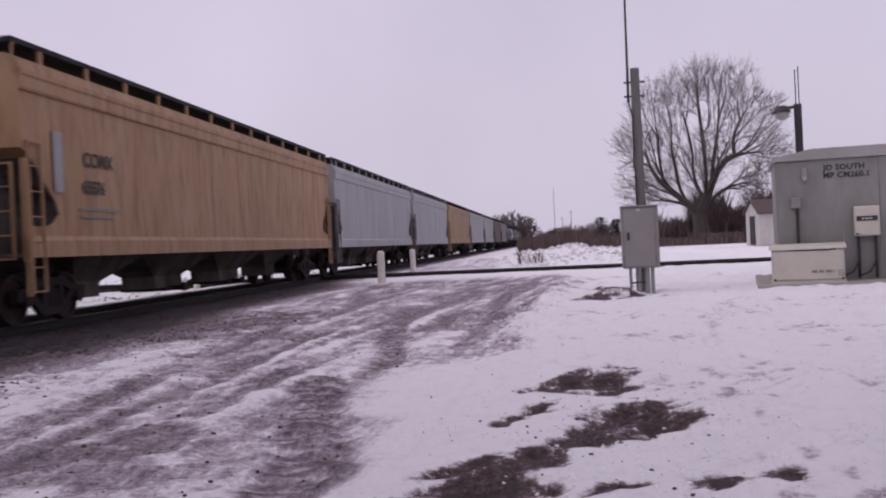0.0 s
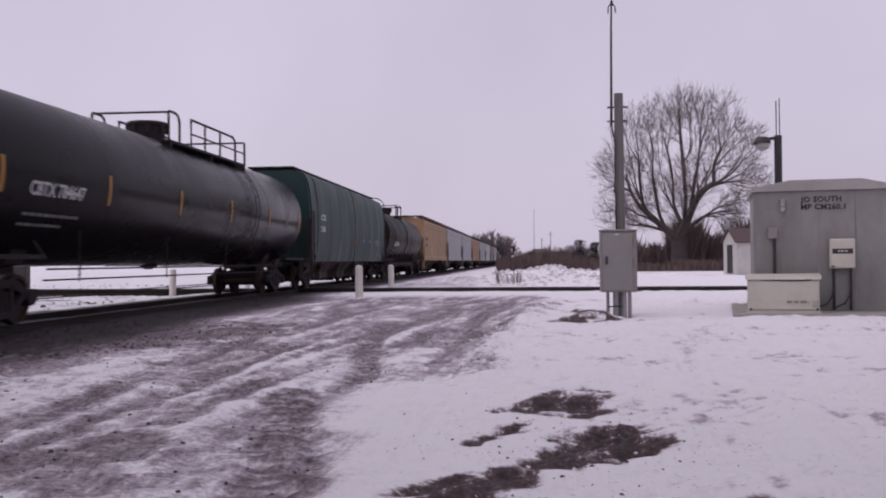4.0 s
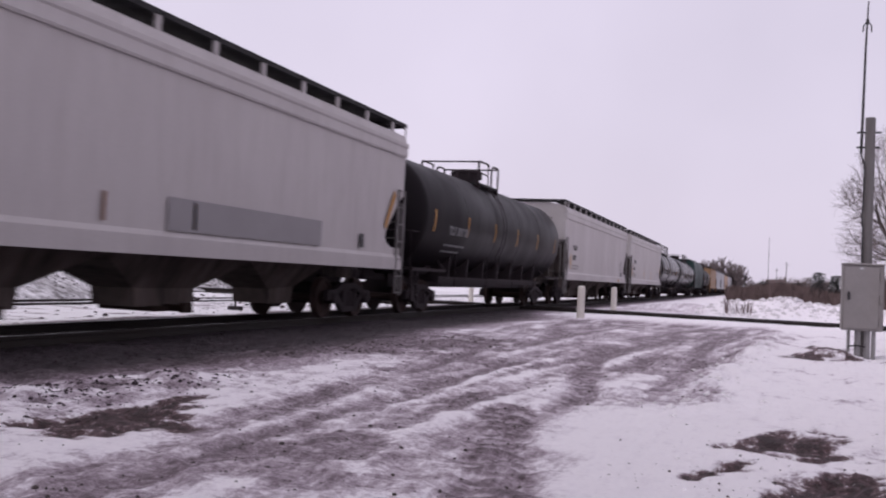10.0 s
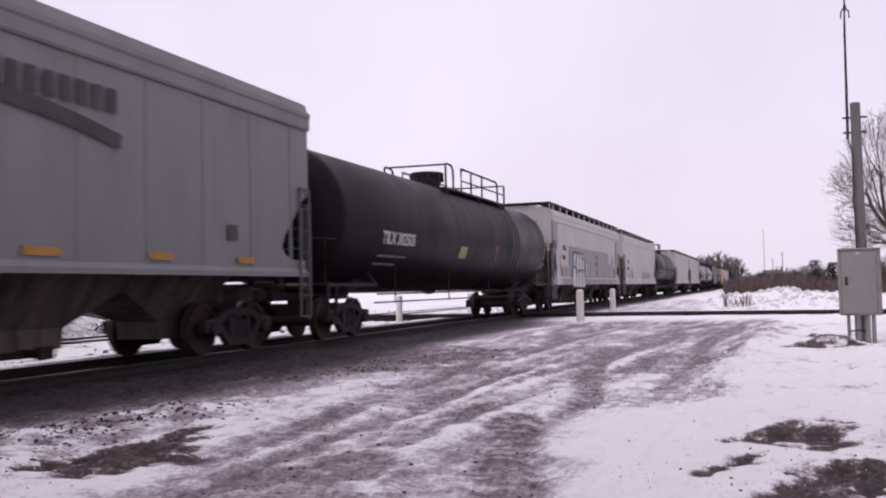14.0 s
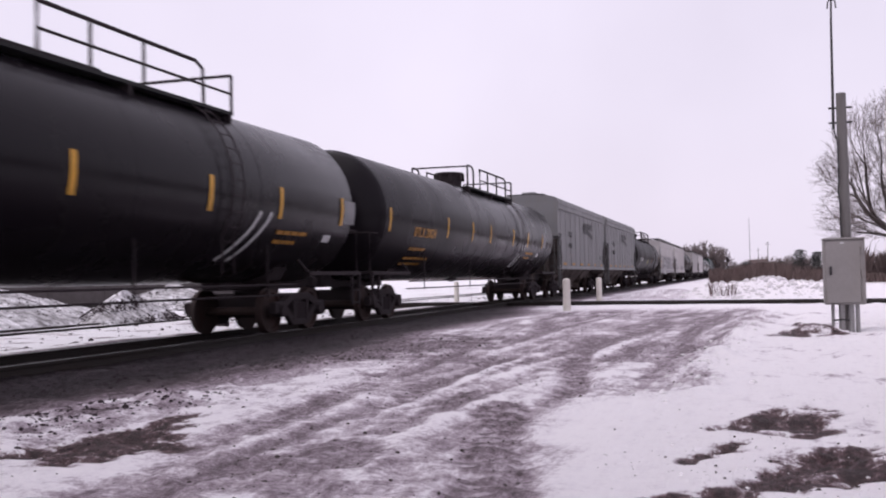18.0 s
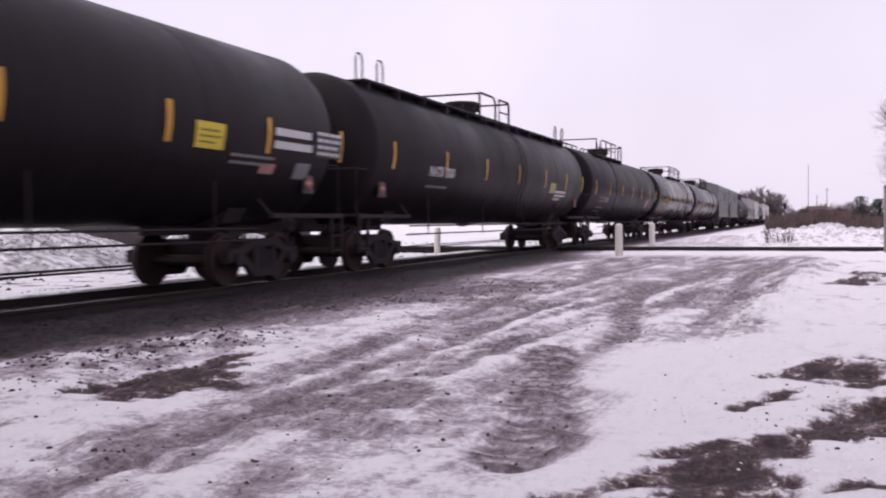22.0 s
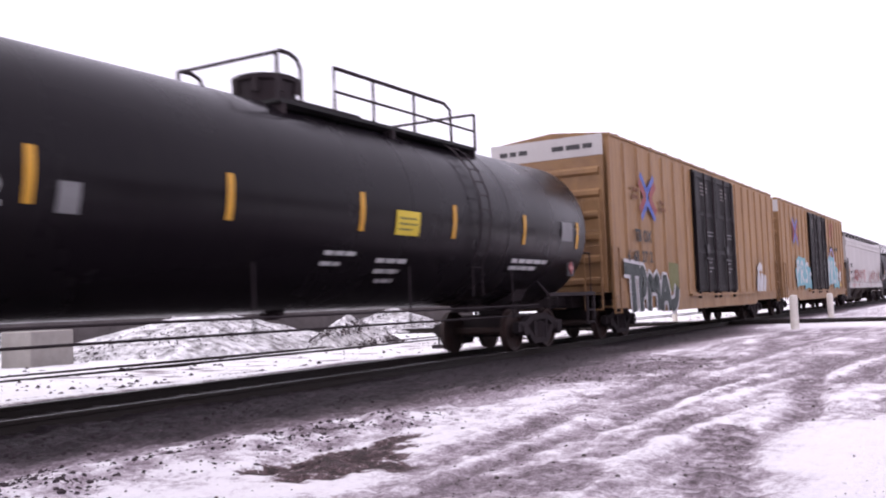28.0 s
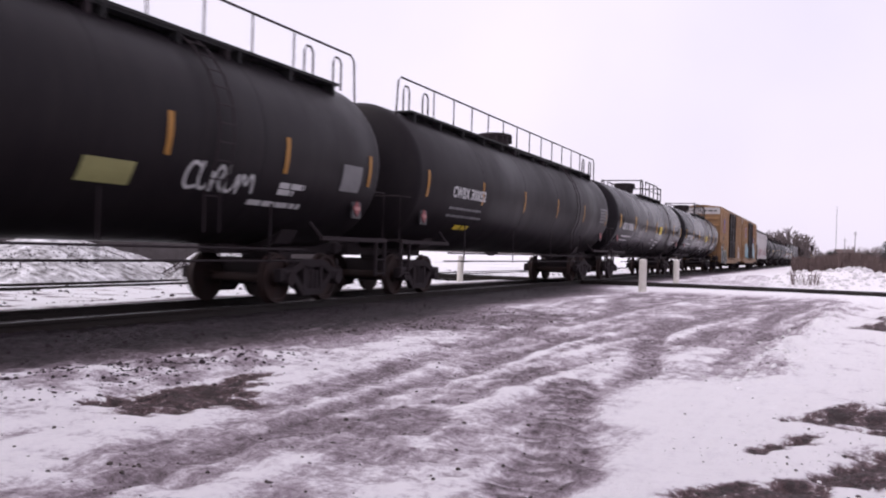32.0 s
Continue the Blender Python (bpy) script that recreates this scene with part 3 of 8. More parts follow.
def ground_material():
    m = bpy.data.materials.new("snow_and_slush")
    m.use_nodes = True
    n, l = m.node_tree.nodes, m.node_tree.links
    b = n["Principled BSDF"]
    b.inputs["Specular IOR Level"].default_value = 0.3
    co = n.new("ShaderNodeTexCoord")
    at_ = n.new("ShaderNodeAttribute")
    at_.attribute_name = "bare"
    bed = n.new("ShaderNodeAttribute")
    bed.attribute_name = "bed"
    earth = n.new("ShaderNodeAttribute")
    earth.attribute_name = "soil"
    along = n.new("ShaderNodeAttribute")
    along.attribute_name = "lane"
    apart, joined = n.new("ShaderNodeSeparateXYZ"), n.new("ShaderNodeCombineXYZ")
    l.new(co.outputs["Object"], apart.inputs["Vector"])
    l.new(along.outputs["Fac"], joined.inputs["X"])
    l.new(apart.outputs["Y"], joined.inputs["Y"])

    def noise_node(scale, detail, rough=0.6, stretch=None):
        t = n.new("ShaderNodeTexNoise")
        t.inputs["Scale"].default_value, t.inputs["Detail"].default_value, t.inputs["Roughness"].default_value = scale, detail, rough
        if stretch:
            mp = n.new("ShaderNodeMapping")
            mp.inputs["Scale"].default_value = stretch
            l.new(joined.outputs["Vector"], mp.inputs["Vector"])
            l.new(mp.outputs["Vector"], t.inputs["Vector"])
        else:
            l.new(co.outputs["Object"], t.inputs["Vector"])
        return t.outputs["Fac"]

    def math_node(op, a, bb):
        x = n.new("ShaderNodeMath")
        x.operation = op
        for i, v in enumerate((a, bb)):
            if isinstance(v, (int, float)):
                x.inputs[i].default_value = v
            else:
                l.new(v, x.inputs[i])
        return x.outputs[0]

    def span(src, lo, hi, to0=0.0, to1=1.0):
        r = n.new("ShaderNodeMapRange")
        r.inputs["From Min"].default_value, r.inputs["From Max"].default_value = lo, hi
        r.inputs["To Min"].default_value, r.inputs["To Max"].default_value = to0, to1
        l.new(src, r.inputs["Value"])
        return r.outputs["Result"]

    def mix(fac, a, bb):
        x = n.new("ShaderNodeMix")
        x.data_type = "RGBA"
        l.new(fac, x.inputs["Factor"])
        for sock, v in (("A", a), ("B", bb)):
            if isinstance(v, tuple):
                x.inputs[sock].default_value = (*v, 1)
            else:
                l.new(v, x.inputs[sock])
        return x.outputs["Result"]

    streak, grit, fine = noise_node(5, 6, 0.66, (2.6, 0.16, 1)), noise_node(24, 7, 0.74), noise_node(110, 4, 0.65)
    clump = noise_node(6.5, 5, 0.65)
    jitter = math_node("ADD", math_node("MULTIPLY", math_node("SUBTRACT", streak, 0.5), 0.62), math_node("MULTIPLY", math_node("SUBTRACT", grit, 0.5), 1.35))
    jitter = math_node("ADD", jitter, math_node("MULTIPLY", math_node("SUBTRACT", clump, 0.5), 0.8))
    # jitter fades where the snow is clean
    strength = span(at_.outputs["Fac"], 0.0, 0.22, 0.58, 1.0)
    rough_earth = span(earth.outputs["Fac"], 0.0, 0.6, 1.0, 1.9)
    cover = math_node("ADD", at_.outputs["Fac"], math_node("MULTIPLY", math_node("MULTIPLY", jitter, strength), rough_earth))

    def shades(stops):
        r = n.new("ShaderNodeValToRGB")
        e = r.color_ramp.elements
        while len(e) < len(stops):
            e.new(0.5)
        for k, (p, c) in enumerate(stops):
            e[k].position, e[k].color = p, (*c, 1)
        l.new(cover, r.inputs["Fac"])
        return r.outputs["Color"]
    slushy = shades(((0.0, (0.90, 0.868, 0.905)), (0.14, (0.83, 0.795, 0.84)), (0.28, (0.63, 0.575, 0.63)), (0.46, (0.41, 0.345, 0.395)), (0.66, (0.225, 0.178, 0.208)), (0.92, (0.085, 0.062, 0.071))))
    brown = shades(((0.0, (0.84, 0.83, 0.86)), (0.16, (0.74, 0.72, 0.75)), (0.28, (0.46, 0.40, 0.43)), (0.42, (0.155, 0.10, 0.108)), (0.66, (0.070, 0.038, 0.042)), (0.95, (0.026, 0.0135, 0.0145))))
    open_ground = mix(span(earth.outputs["Fac"], 0.05, 0.5), slushy, brown)
    # the darkest stops also hold the train's shade on the ballast
    stones = shades(((0.0, (0.80, 0.79, 0.82)), (0.22, (0.66, 0.64, 0.66)), (0.36, (0.27, 0.22, 0.25)), (0.52, (0.115, 0.085, 0.101)), (0.70, (0.047, 0.033, 0.040)), (0.90, (0.021, 0.0145, 0.018))))
    tone = mix(bed.outputs["Fac"], open_ground, stones)
    speck = mix(span(fine, 0.52, 0.75, 0.0, 0.5), tone, (0.09, 0.066, 0.07))
    slush = span(cover, 0.12, 0.5)
    base = n.new("ShaderNodeMix")
    base.data_type = "RGBA"
    l.new(slush, base.inputs["Factor"])
    l.new(tone, base.inputs["A"])
    l.new(speck, base.inputs["B"])
    l.new(base.outputs["Result"], b.inputs["Base Color"])
    l.new(span(slush, 0, 1, 0.85, 0.65), b.inputs["Roughness"])
    bump1 = n.new("ShaderNodeBump")
    bump1.inputs["Strength"].default_value, bump1.inputs["Distance"].default_value = 0.8, 0.06
    l.new(math_node("ADD", grit, math_node("MULTIPLY", streak, 0.6)), bump1.inputs["Height"])
    bump2 = n.new("ShaderNodeBump")
    bump2.inputs["Strength"].default_value, bump2.inputs["Distance"].default_value = 0.6, 0.015
    l.new(fine, bump2.inputs["Height"])
    l.new(bump1.outputs["Normal"], bump2.inputs["Normal"])
    l.new(bump2.outputs["Normal"], b.inputs["Normal"])
    return m


def spaced(lo, hi, fine_lo, fine_hi, step, grow, biggest=60.0):
    """Lines of a grid: even within a stretch, wider and wider outside it."""
    vals = list(np.arange(fine_lo, fine_hi, step))
    d, v = step, fine_hi
    while v < hi:
        vals.append(v)
        d = min(d * grow, biggest)
        v += d
    d, v, left = step, fine_lo, []
    while v > lo:
        d = min(d * grow, biggest)
        v -= d
        left.append(v)
    return np.array(left[::-1] + vals)


def build_ground():
    xs = spaced(-2500, 2500, -9.5, 5.5, 0.055, 1.07)
    ys = spaced(-400, 3500, 3.0, 12.0, 0.045, 1.022)
    X, Y = np.meshgrid(xs, ys)
    Z = rise(X, Y)
    nx, ny = len(xs), len(ys)
    idx = np.arange(nx * ny).reshape(ny, nx)
    quads = np.stack([idx[:-1, :-1], idx[:-1, 1:], idx[1:, 1:], idx[1:, :-1]], -1).reshape(-1, 4)
    me = bpy.data.meshes.new("ground")
    me.from_pydata(np.stack([X, Y, Z], -1).reshape(-1, 3), [], quads)
    a = me.attributes.new("bare", "FLOAT", "POINT")
    a.data.foreach_set("value", bare(X, Y).ravel().astype(np.float32))
    c = me.attributes.new("bed", "FLOAT", "POINT")
    c.data.foreach_set("value", smooth(0.2, 2.0, edge_of_bed(Y) - X + 0.5 * wave(X, Y, 1.5, 31)).ravel().astype(np.float32))
    e = me.attributes.new("soil", "FLOAT", "POINT")
    e.data.foreach_set("value", soil(X, Y).ravel().astype(np.float32))
    d = me.attributes.new("lane", "FLOAT", "POINT")
    d.data.foreach_set("value", lane(X, Y).ravel().astype(np.float32))
    me.shade_smooth()
    me.materials.append(ground_material())
    tagged(new("ground", me), "snow-covered ground with muddy wheel tracks and bare gravel patches", "snowy ground", kind="structure")


build_ground()


def rail_section():
    return [(-0.075, 0.0), (0.075, 0.0), (0.075, 0.012), (0.012, 0.035), (0.010, 0.125), (0.036, 0.135), (0.036, 0.168), (0.028, 0.175), (-0.028, 0.175), (-0.036, 0.168), (-0.036, 0.135), (-0.010, 0.125), (-0.012, 0.035), (-0.075, 0.012)]


def railway(name, label, x0, y0, x1, y1, top, ties_lo, ties_hi):
    """A straight track between two points: two rails on ties."""
    d = Vector((x1 - x0, y1 - y0, 0))
    length = d.length
    m = Matrix.Translation((x0, y0, top - 0.175)) @ Matrix.Rotation(math.atan2(d.y, d.x) - math.pi / 2, 4, "Z")
    tr = new(name)
    tr.matrix_basis = m
    tagged(tr, label, "railway track", kind="structure")
    for s in (-0.755, 0.755):
        bm = bmesh.new()
        prism(bm, [(s + px, pz) for px, pz in rail_section()], "y", 0, length)
        rail = part("rail", bm, "rail_steel", tr)
        bm = bmesh.new()
        box(bm, s - 0.024, s + 0.024, 0, length, 0.1755, 0.178)
        part("rail_head", bm, "rail_top", rail, "worn bright rail head")
    bm = bmesh.new()
    rnd = random.Random(5)
    t = ties_lo
    while t < ties_hi:
        w = 1.3 + rnd.uniform(-0.06, 0.06)
        box(bm, -w, w, t - 0.11, t + 0.11, -0.16, 0.004 + rnd.uniform(-0.012, 0.008))
        t += 0.52
    tagged(part("ties", bm, "tie", tr), kind="stuff")
    return tr


railway("main_track", "dark steel rails on creosoted ties in black ballast", -10.0, -160, -10.0, 520, 0.0, 160, 300)
railway("crossing_track", "dark rails of a second line standing out of the snow", -34.0, 40.2, 60.0, 33.2, 0.0, 0.5, 93)
railway("yard_track", "snow-covered rails of a siding behind the train", -18.9, -60, -18.9, 120, -0.165, 0, 1)


def scatter(name, label, material, count, seed, weight, sizes, sink=0.35, reach=(-12.2, 7, 3.2, 36.2)):
    """Loose stones or clods strewn where weight(x, y) is high, as one strewn lot."""
    rng = np.random.RandomState(seed)
    base = np.array([(0, 0, 1), (0.9, 0, 0.4), (0.3, 0.85, 0.45), (-0.7, 0.5, 0.4), (-0.7, -0.5, 0.35), (0.3, -0.85, 0.4), (0.7, 0.5, -0.4), (-0.3, 0.8, -0.4), (-0.9, 0, -0.4), (-0.3, -0.8, -0.4), (0.7, -0.5, -0.4)])
    tri = [(0, 1, 2), (0, 2, 3), (0, 3, 4), (0, 4, 5), (0, 5, 1), (1, 6, 2), (2, 7, 3), (3, 8, 4), (4, 9, 5), (5, 10, 1), (6, 7, 2), (7, 8, 3), (8, 9, 4), (9, 10, 5), (10, 6, 1)]
    xs = rng.uniform(reach[0], reach[1], 40 * count)
    ys = reach[2] + (reach[3] - reach[2]) * rng.uniform(0, 1, 40 * count) ** 1.7
    keep = rng.uniform(0, 1, 40 * count) < weight(xs, ys)
    xs, ys = xs[keep][:count], ys[keep][:count]
    zs = rise(xs, ys)
    verts, faces = [], []
    for k, (x, y, z) in enumerate(zip(xs, ys, zs)):
        r = sizes[0] + (sizes[1] - sizes[0]) * rng.uniform(0, 1) ** 2.5
        sc = r * rng.uniform(0.6, 1.25, 3) * (1, 1, 0.7)
        a = rng.uniform(0, 6.283)
        p = base * rng.uniform(0.75, 1.25, base.shape) * sc
        c, s_ = math.cos(a), math.sin(a)
        p = np.stack([p[:, 0] * c - p[:, 1] * s_ + x, p[:, 0] * s_ + p[:, 1] * c + y, p[:, 2] + z + r * sink], -1)
        n0 = 11 * k
        verts.extend(p.tolist())
        faces.extend([(q[0] + n0, q[1] + n0, q[2] + n0) for q in tri])
    me = bpy.data.meshes.new(name)
    me.from_pydata(verts, [], faces)
    me.materials.append(M[material])
    tagged(new(name, me), label, "gravel" if "stone" in name or "pebble" in name else "clods", kind="stuff")


scatter("ballast_stones", "dark ballast stones strewn beside the track", "dark_stone", 1700, 1, lambda x, y: smooth(0.2, 1.6, edge_of_bed(y) - x) * (1 - smooth(-8.6, -9.2, x)) * 0.9 + 0.5 * smooth(-12.6, -11.6, x) * smooth(-11.0, -11.4, x), (0.008, 0.028), 0.2)
scatter("ridge_stones", "dark stones frozen into a ridge of snow", "dark_stone", 4200, 4, lambda x, y: np.exp(-((x + 5.1 - 0.10 * (y - 5)) / 0.42) ** 2) * (1 - smooth(7.0, 8.6, y)) * (0.25 + 0.75 * (wave(x, y, 2.5, 27) > 0)), (0.008, 0.030), -0.15)
scatter("loose_stones", "loose brown stones and frozen dirt on the drive", "stone", 2000, 2, lambda x, y: np.clip(bare(x, y) - 0.3, 0, 1) * smooth(-0.2, 0.4, x - edge_of_bed(y)), (0.005, 0.017), 0.2)
scatter("mud_clods", "frozen muddy clods where the drive meets the ballast", "stone", 700, 8, lambda x, y: smooth(0.1, 0.6, blot(x, y, -5.0, 13.5, 1.7, 4.5, -0.2)) + 0.5 * np.exp(-((x - edge_of_road(y) + 0.1) / 0.22) ** 2) * smooth(8, 9, y) * (1 - smooth(15, 17, y)), (0.010, 0.036), -0.1)
scatter("patch_pebbles", "small brown pebbles round the bare patches in the snow", "stone", 420, 10, lambda x, y: np.exp(-((x - 0.2) / 0.7) ** 2 - ((y - 5.4) / 1.4) ** 2), (0.004, 0.013), 0.2)
scatter("frozen_dirt_clods", "dark frozen clods lying on the drive and its snow", "stone", 260, 5, lambda x, y: 0.3 * smooth(-5.2, -4.4, x) * smooth(-1.2, -1.8, x) * (1 - smooth(12, 16, y)), (0.006, 0.019), 0.1)
scatter("snow_clods", "frozen clods of dirty snow along the edge of the drive", "snow_lump", 620, 3, lambda x, y: 0.8 * np.exp(-((x - edge_of_road(y) - 0.05) / 0.28) ** 2) * smooth(7.5, 9, y) * (1 - smooth(20, 24, y)), (0.010, 0.055), -0.1)
scatter("snow_crumbs", "crumbs of broken snow round the bare patches", "snow_lump", 900, 12, lambda x, y: (0.10 + 0.9 * np.exp(-((x - 0.3) / 0.8) ** 2 - ((y - 5.2) / 1.6) ** 2)) * (1 - 0.85 * smooth(0.2, 0.5, soil(x, y))), (0.004, 0.018), -0.3, (-0.9, 3.5, 3.4, 11.0))
scatter("plough_chunks", "broken chunks of ploughed snow on the bank past the crossing line", "snow_lump", 420, 9, lambda x, y: smooth(0.1, 0.6, np.maximum(blot(x, y, -0.6, 46, 3.0, 2.6), blot(x, y, 2.5, 47, 3.2, 2.8))), (0.04, 0.2), -0.1, (-5, 7, 42, 52))
scatter("yard_stones", "dark stones and clods strewn over the snowy yard", "dark_stone", 1900, 6, lambda x, y: 0.25 + 0.75 * smooth(0.0, 0.6, wave(x * 0.5, y, 0.6, 33)), (0.02, 0.09), 0.0, (-34, -12.9, 4, 60))

# ---- the freight train; every car stands on the rails, its length along y, the road side at +x ----
CAR_Z, TRACK_X = 0.18, -10.0  # the cars' own zero stands this far over the rail heads
WHEEL_DROP = -0.18
WHEEL_R = 0.45
CARS = []  # (car, place along the line at the clip's start)
WHEELS = []  # (wheelset, place in its truck, car's place)


def wheel_mesh():
    def build(bm):
        for s in (-1, 1):
            prof = [(s * 0.66, 0.10), (s * 0.68, 0.30), (s * 0.69, 0.39), (s * 0.685, WHEEL_R + 0.025), (s * 0.715, WHEEL_R + 0.02), (s * 0.725, WHEEL_R), (s * 0.82, WHEEL_R - 0.008), (s * 0.82, 0.375), (s * 0.78, 0.36), (s * 0.76, 0.16), (s * 0.80, 0.12)]
            lathe(bm, prof, "x", 24)
        tube(bm, [(-0.98, 0, 0), (0.98, 0, 0)], 0.085, 10)
    return made("wheelset", "wheel_steel", build, True)


def side_frame_mesh():
    def build(bm):
        def plate(poly, a, b):
            prism(bm, poly, "x", a, b)
        top = [(-1.15, 0.40), (-1.15, 0.62), (-0.80, 0.64), (-0.35, 0.80), (0.35, 0.80), (0.80, 0.64), (1.15, 0.62), (1.15, 0.40), (0.95, 0.44), (0.72, 0.50), (0.36, 0.66), (-0.36, 0.66), (-0.72, 0.50), (-0.95, 0.44)]
        plate(top, -0.07, 0.07)
        plate([(-0.78, 0.50), (-0.62, 0.54), (-0.28, 0.26), (0.28, 0.26), (0.62, 0.54), (0.78, 0.50), (0.36, 0.14), (-0.36, 0.14)], -0.06, 0.06)
        for y in (-0.30, 0.30):
            box(bm, -0.07, 0.07, y - 0.05, y + 0.05, 0.22, 0.70)
        for y in (-0.17, 0, 0.17):
            tube(bm, [(0, y, 0.26), (0, y, 0.60)], 0.07, 8)
        for y in (-0.875, 0.875):
            tube(bm, [(-0.1, y, WHEEL_R), (0.13, y, WHEEL_R)], 0.125, 10)
            box(bm, -0.09, 0.09, y - 0.16, y + 0.16, 0.42, 0.60, 0.02)
    return made("side_frame", "black_iron", build)


def add_truck(car, y, spot):
    def bolster(bm):
        box(bm, -0.98, 0.98, -0.2, 0.2, 0.48, 0.80, 0.03)
        box(bm, -0.42, 0.42, -0.24, 0.24, 0.78, 0.96, 0.03)
        for s in (-1, 1):
            box(bm, -0.75, 0.75, s * 0.42 - 0.05, s * 0.42 + 0.05, 0.30, 0.42)
    tr = put("truck", made("bolster", "black_iron", bolster), car, at(0, y, WHEEL_DROP), "black cast-iron four-wheel truck")
    for s in (-1, 1):
        put("side_frame", side_frame_mesh(), tr, at(s * 0.98, 0, 0) if s > 0 else Matrix.Translation((s * 0.98, 0, 0)) @ pose(0, 0, 0, 0, 0, 180))
    for k in (-0.875, 0.875):
        w = put("wheelset", wheel_mesh(), tr, at(0, k, WHEEL_R))
        WHEELS.append((w, k, spot))


def add_coupler(car, y, s):
    def build(bm):
        box(bm, -0.18, 0.18, -0.9, 0.05, 0.72, 0.98, 0.02)
        box(bm, -0.09, 0.09, 0.0, 0.42, 0.76, 0.92, 0.02)
        box(bm, -0.17, 0.12, 0.40, 0.66, 0.70, 0.98, 0.04)
        tube(bm, [(0.25, 0.0, 0.75), (0.28, 0.25, 0.5), (0.2, 0.55, 0.42), (0.1, 0.7, 0.6)], 0.03, 6)
    put("coupler", made("coupler", "black_iron", build), car, at(0, y, 0) @ (pose(0, 0, 0) if s > 0 else pose(0, 0, 0, 0, 0, 180)), "black knuckle coupler with air hose")


def add_ladder(name, width, z0, z1, material, steps, car, m):
    """A ladder in the xz plane: a frame of two rails, and its rungs."""
    def frame_(bm):
        for x in (-width / 2, width / 2):
            box(bm, x - 0.022, x + 0.022, -0.02, 0.02, z0, z1)
        for z in (z0 + 0.02, z1 - 0.02):
            box(bm, -width / 2, width / 2, -0.016, 0.016, z - 0.015, z + 0.015)
    lad = put(name, made((name, round(width, 2), round(z0, 2), round(z1, 2), material), material, frame_), car, m)
    for k in range(1, steps - 1):
        put("rung", made(("rung", round(width, 2), material), material, lambda bm: tube(bm, [(-width / 2, 0, 0), (width / 2, 0, 0)], 0.014, 5)), lad, at(0, 0, z0 + (z1 - z0) * k / (steps - 1)))
    return lad


def start_car(name, label, lo, hi, category="railcar"):
    car = new(name)
    car.empty_display_size = 0.5
    tagged(car, label, category, "cars of the freight train")
    spot = (lo + hi) / 2
    CARS.append((car, spot))
    return car, hi - lo, spot


SEAMS = (-0.86, 0.0)


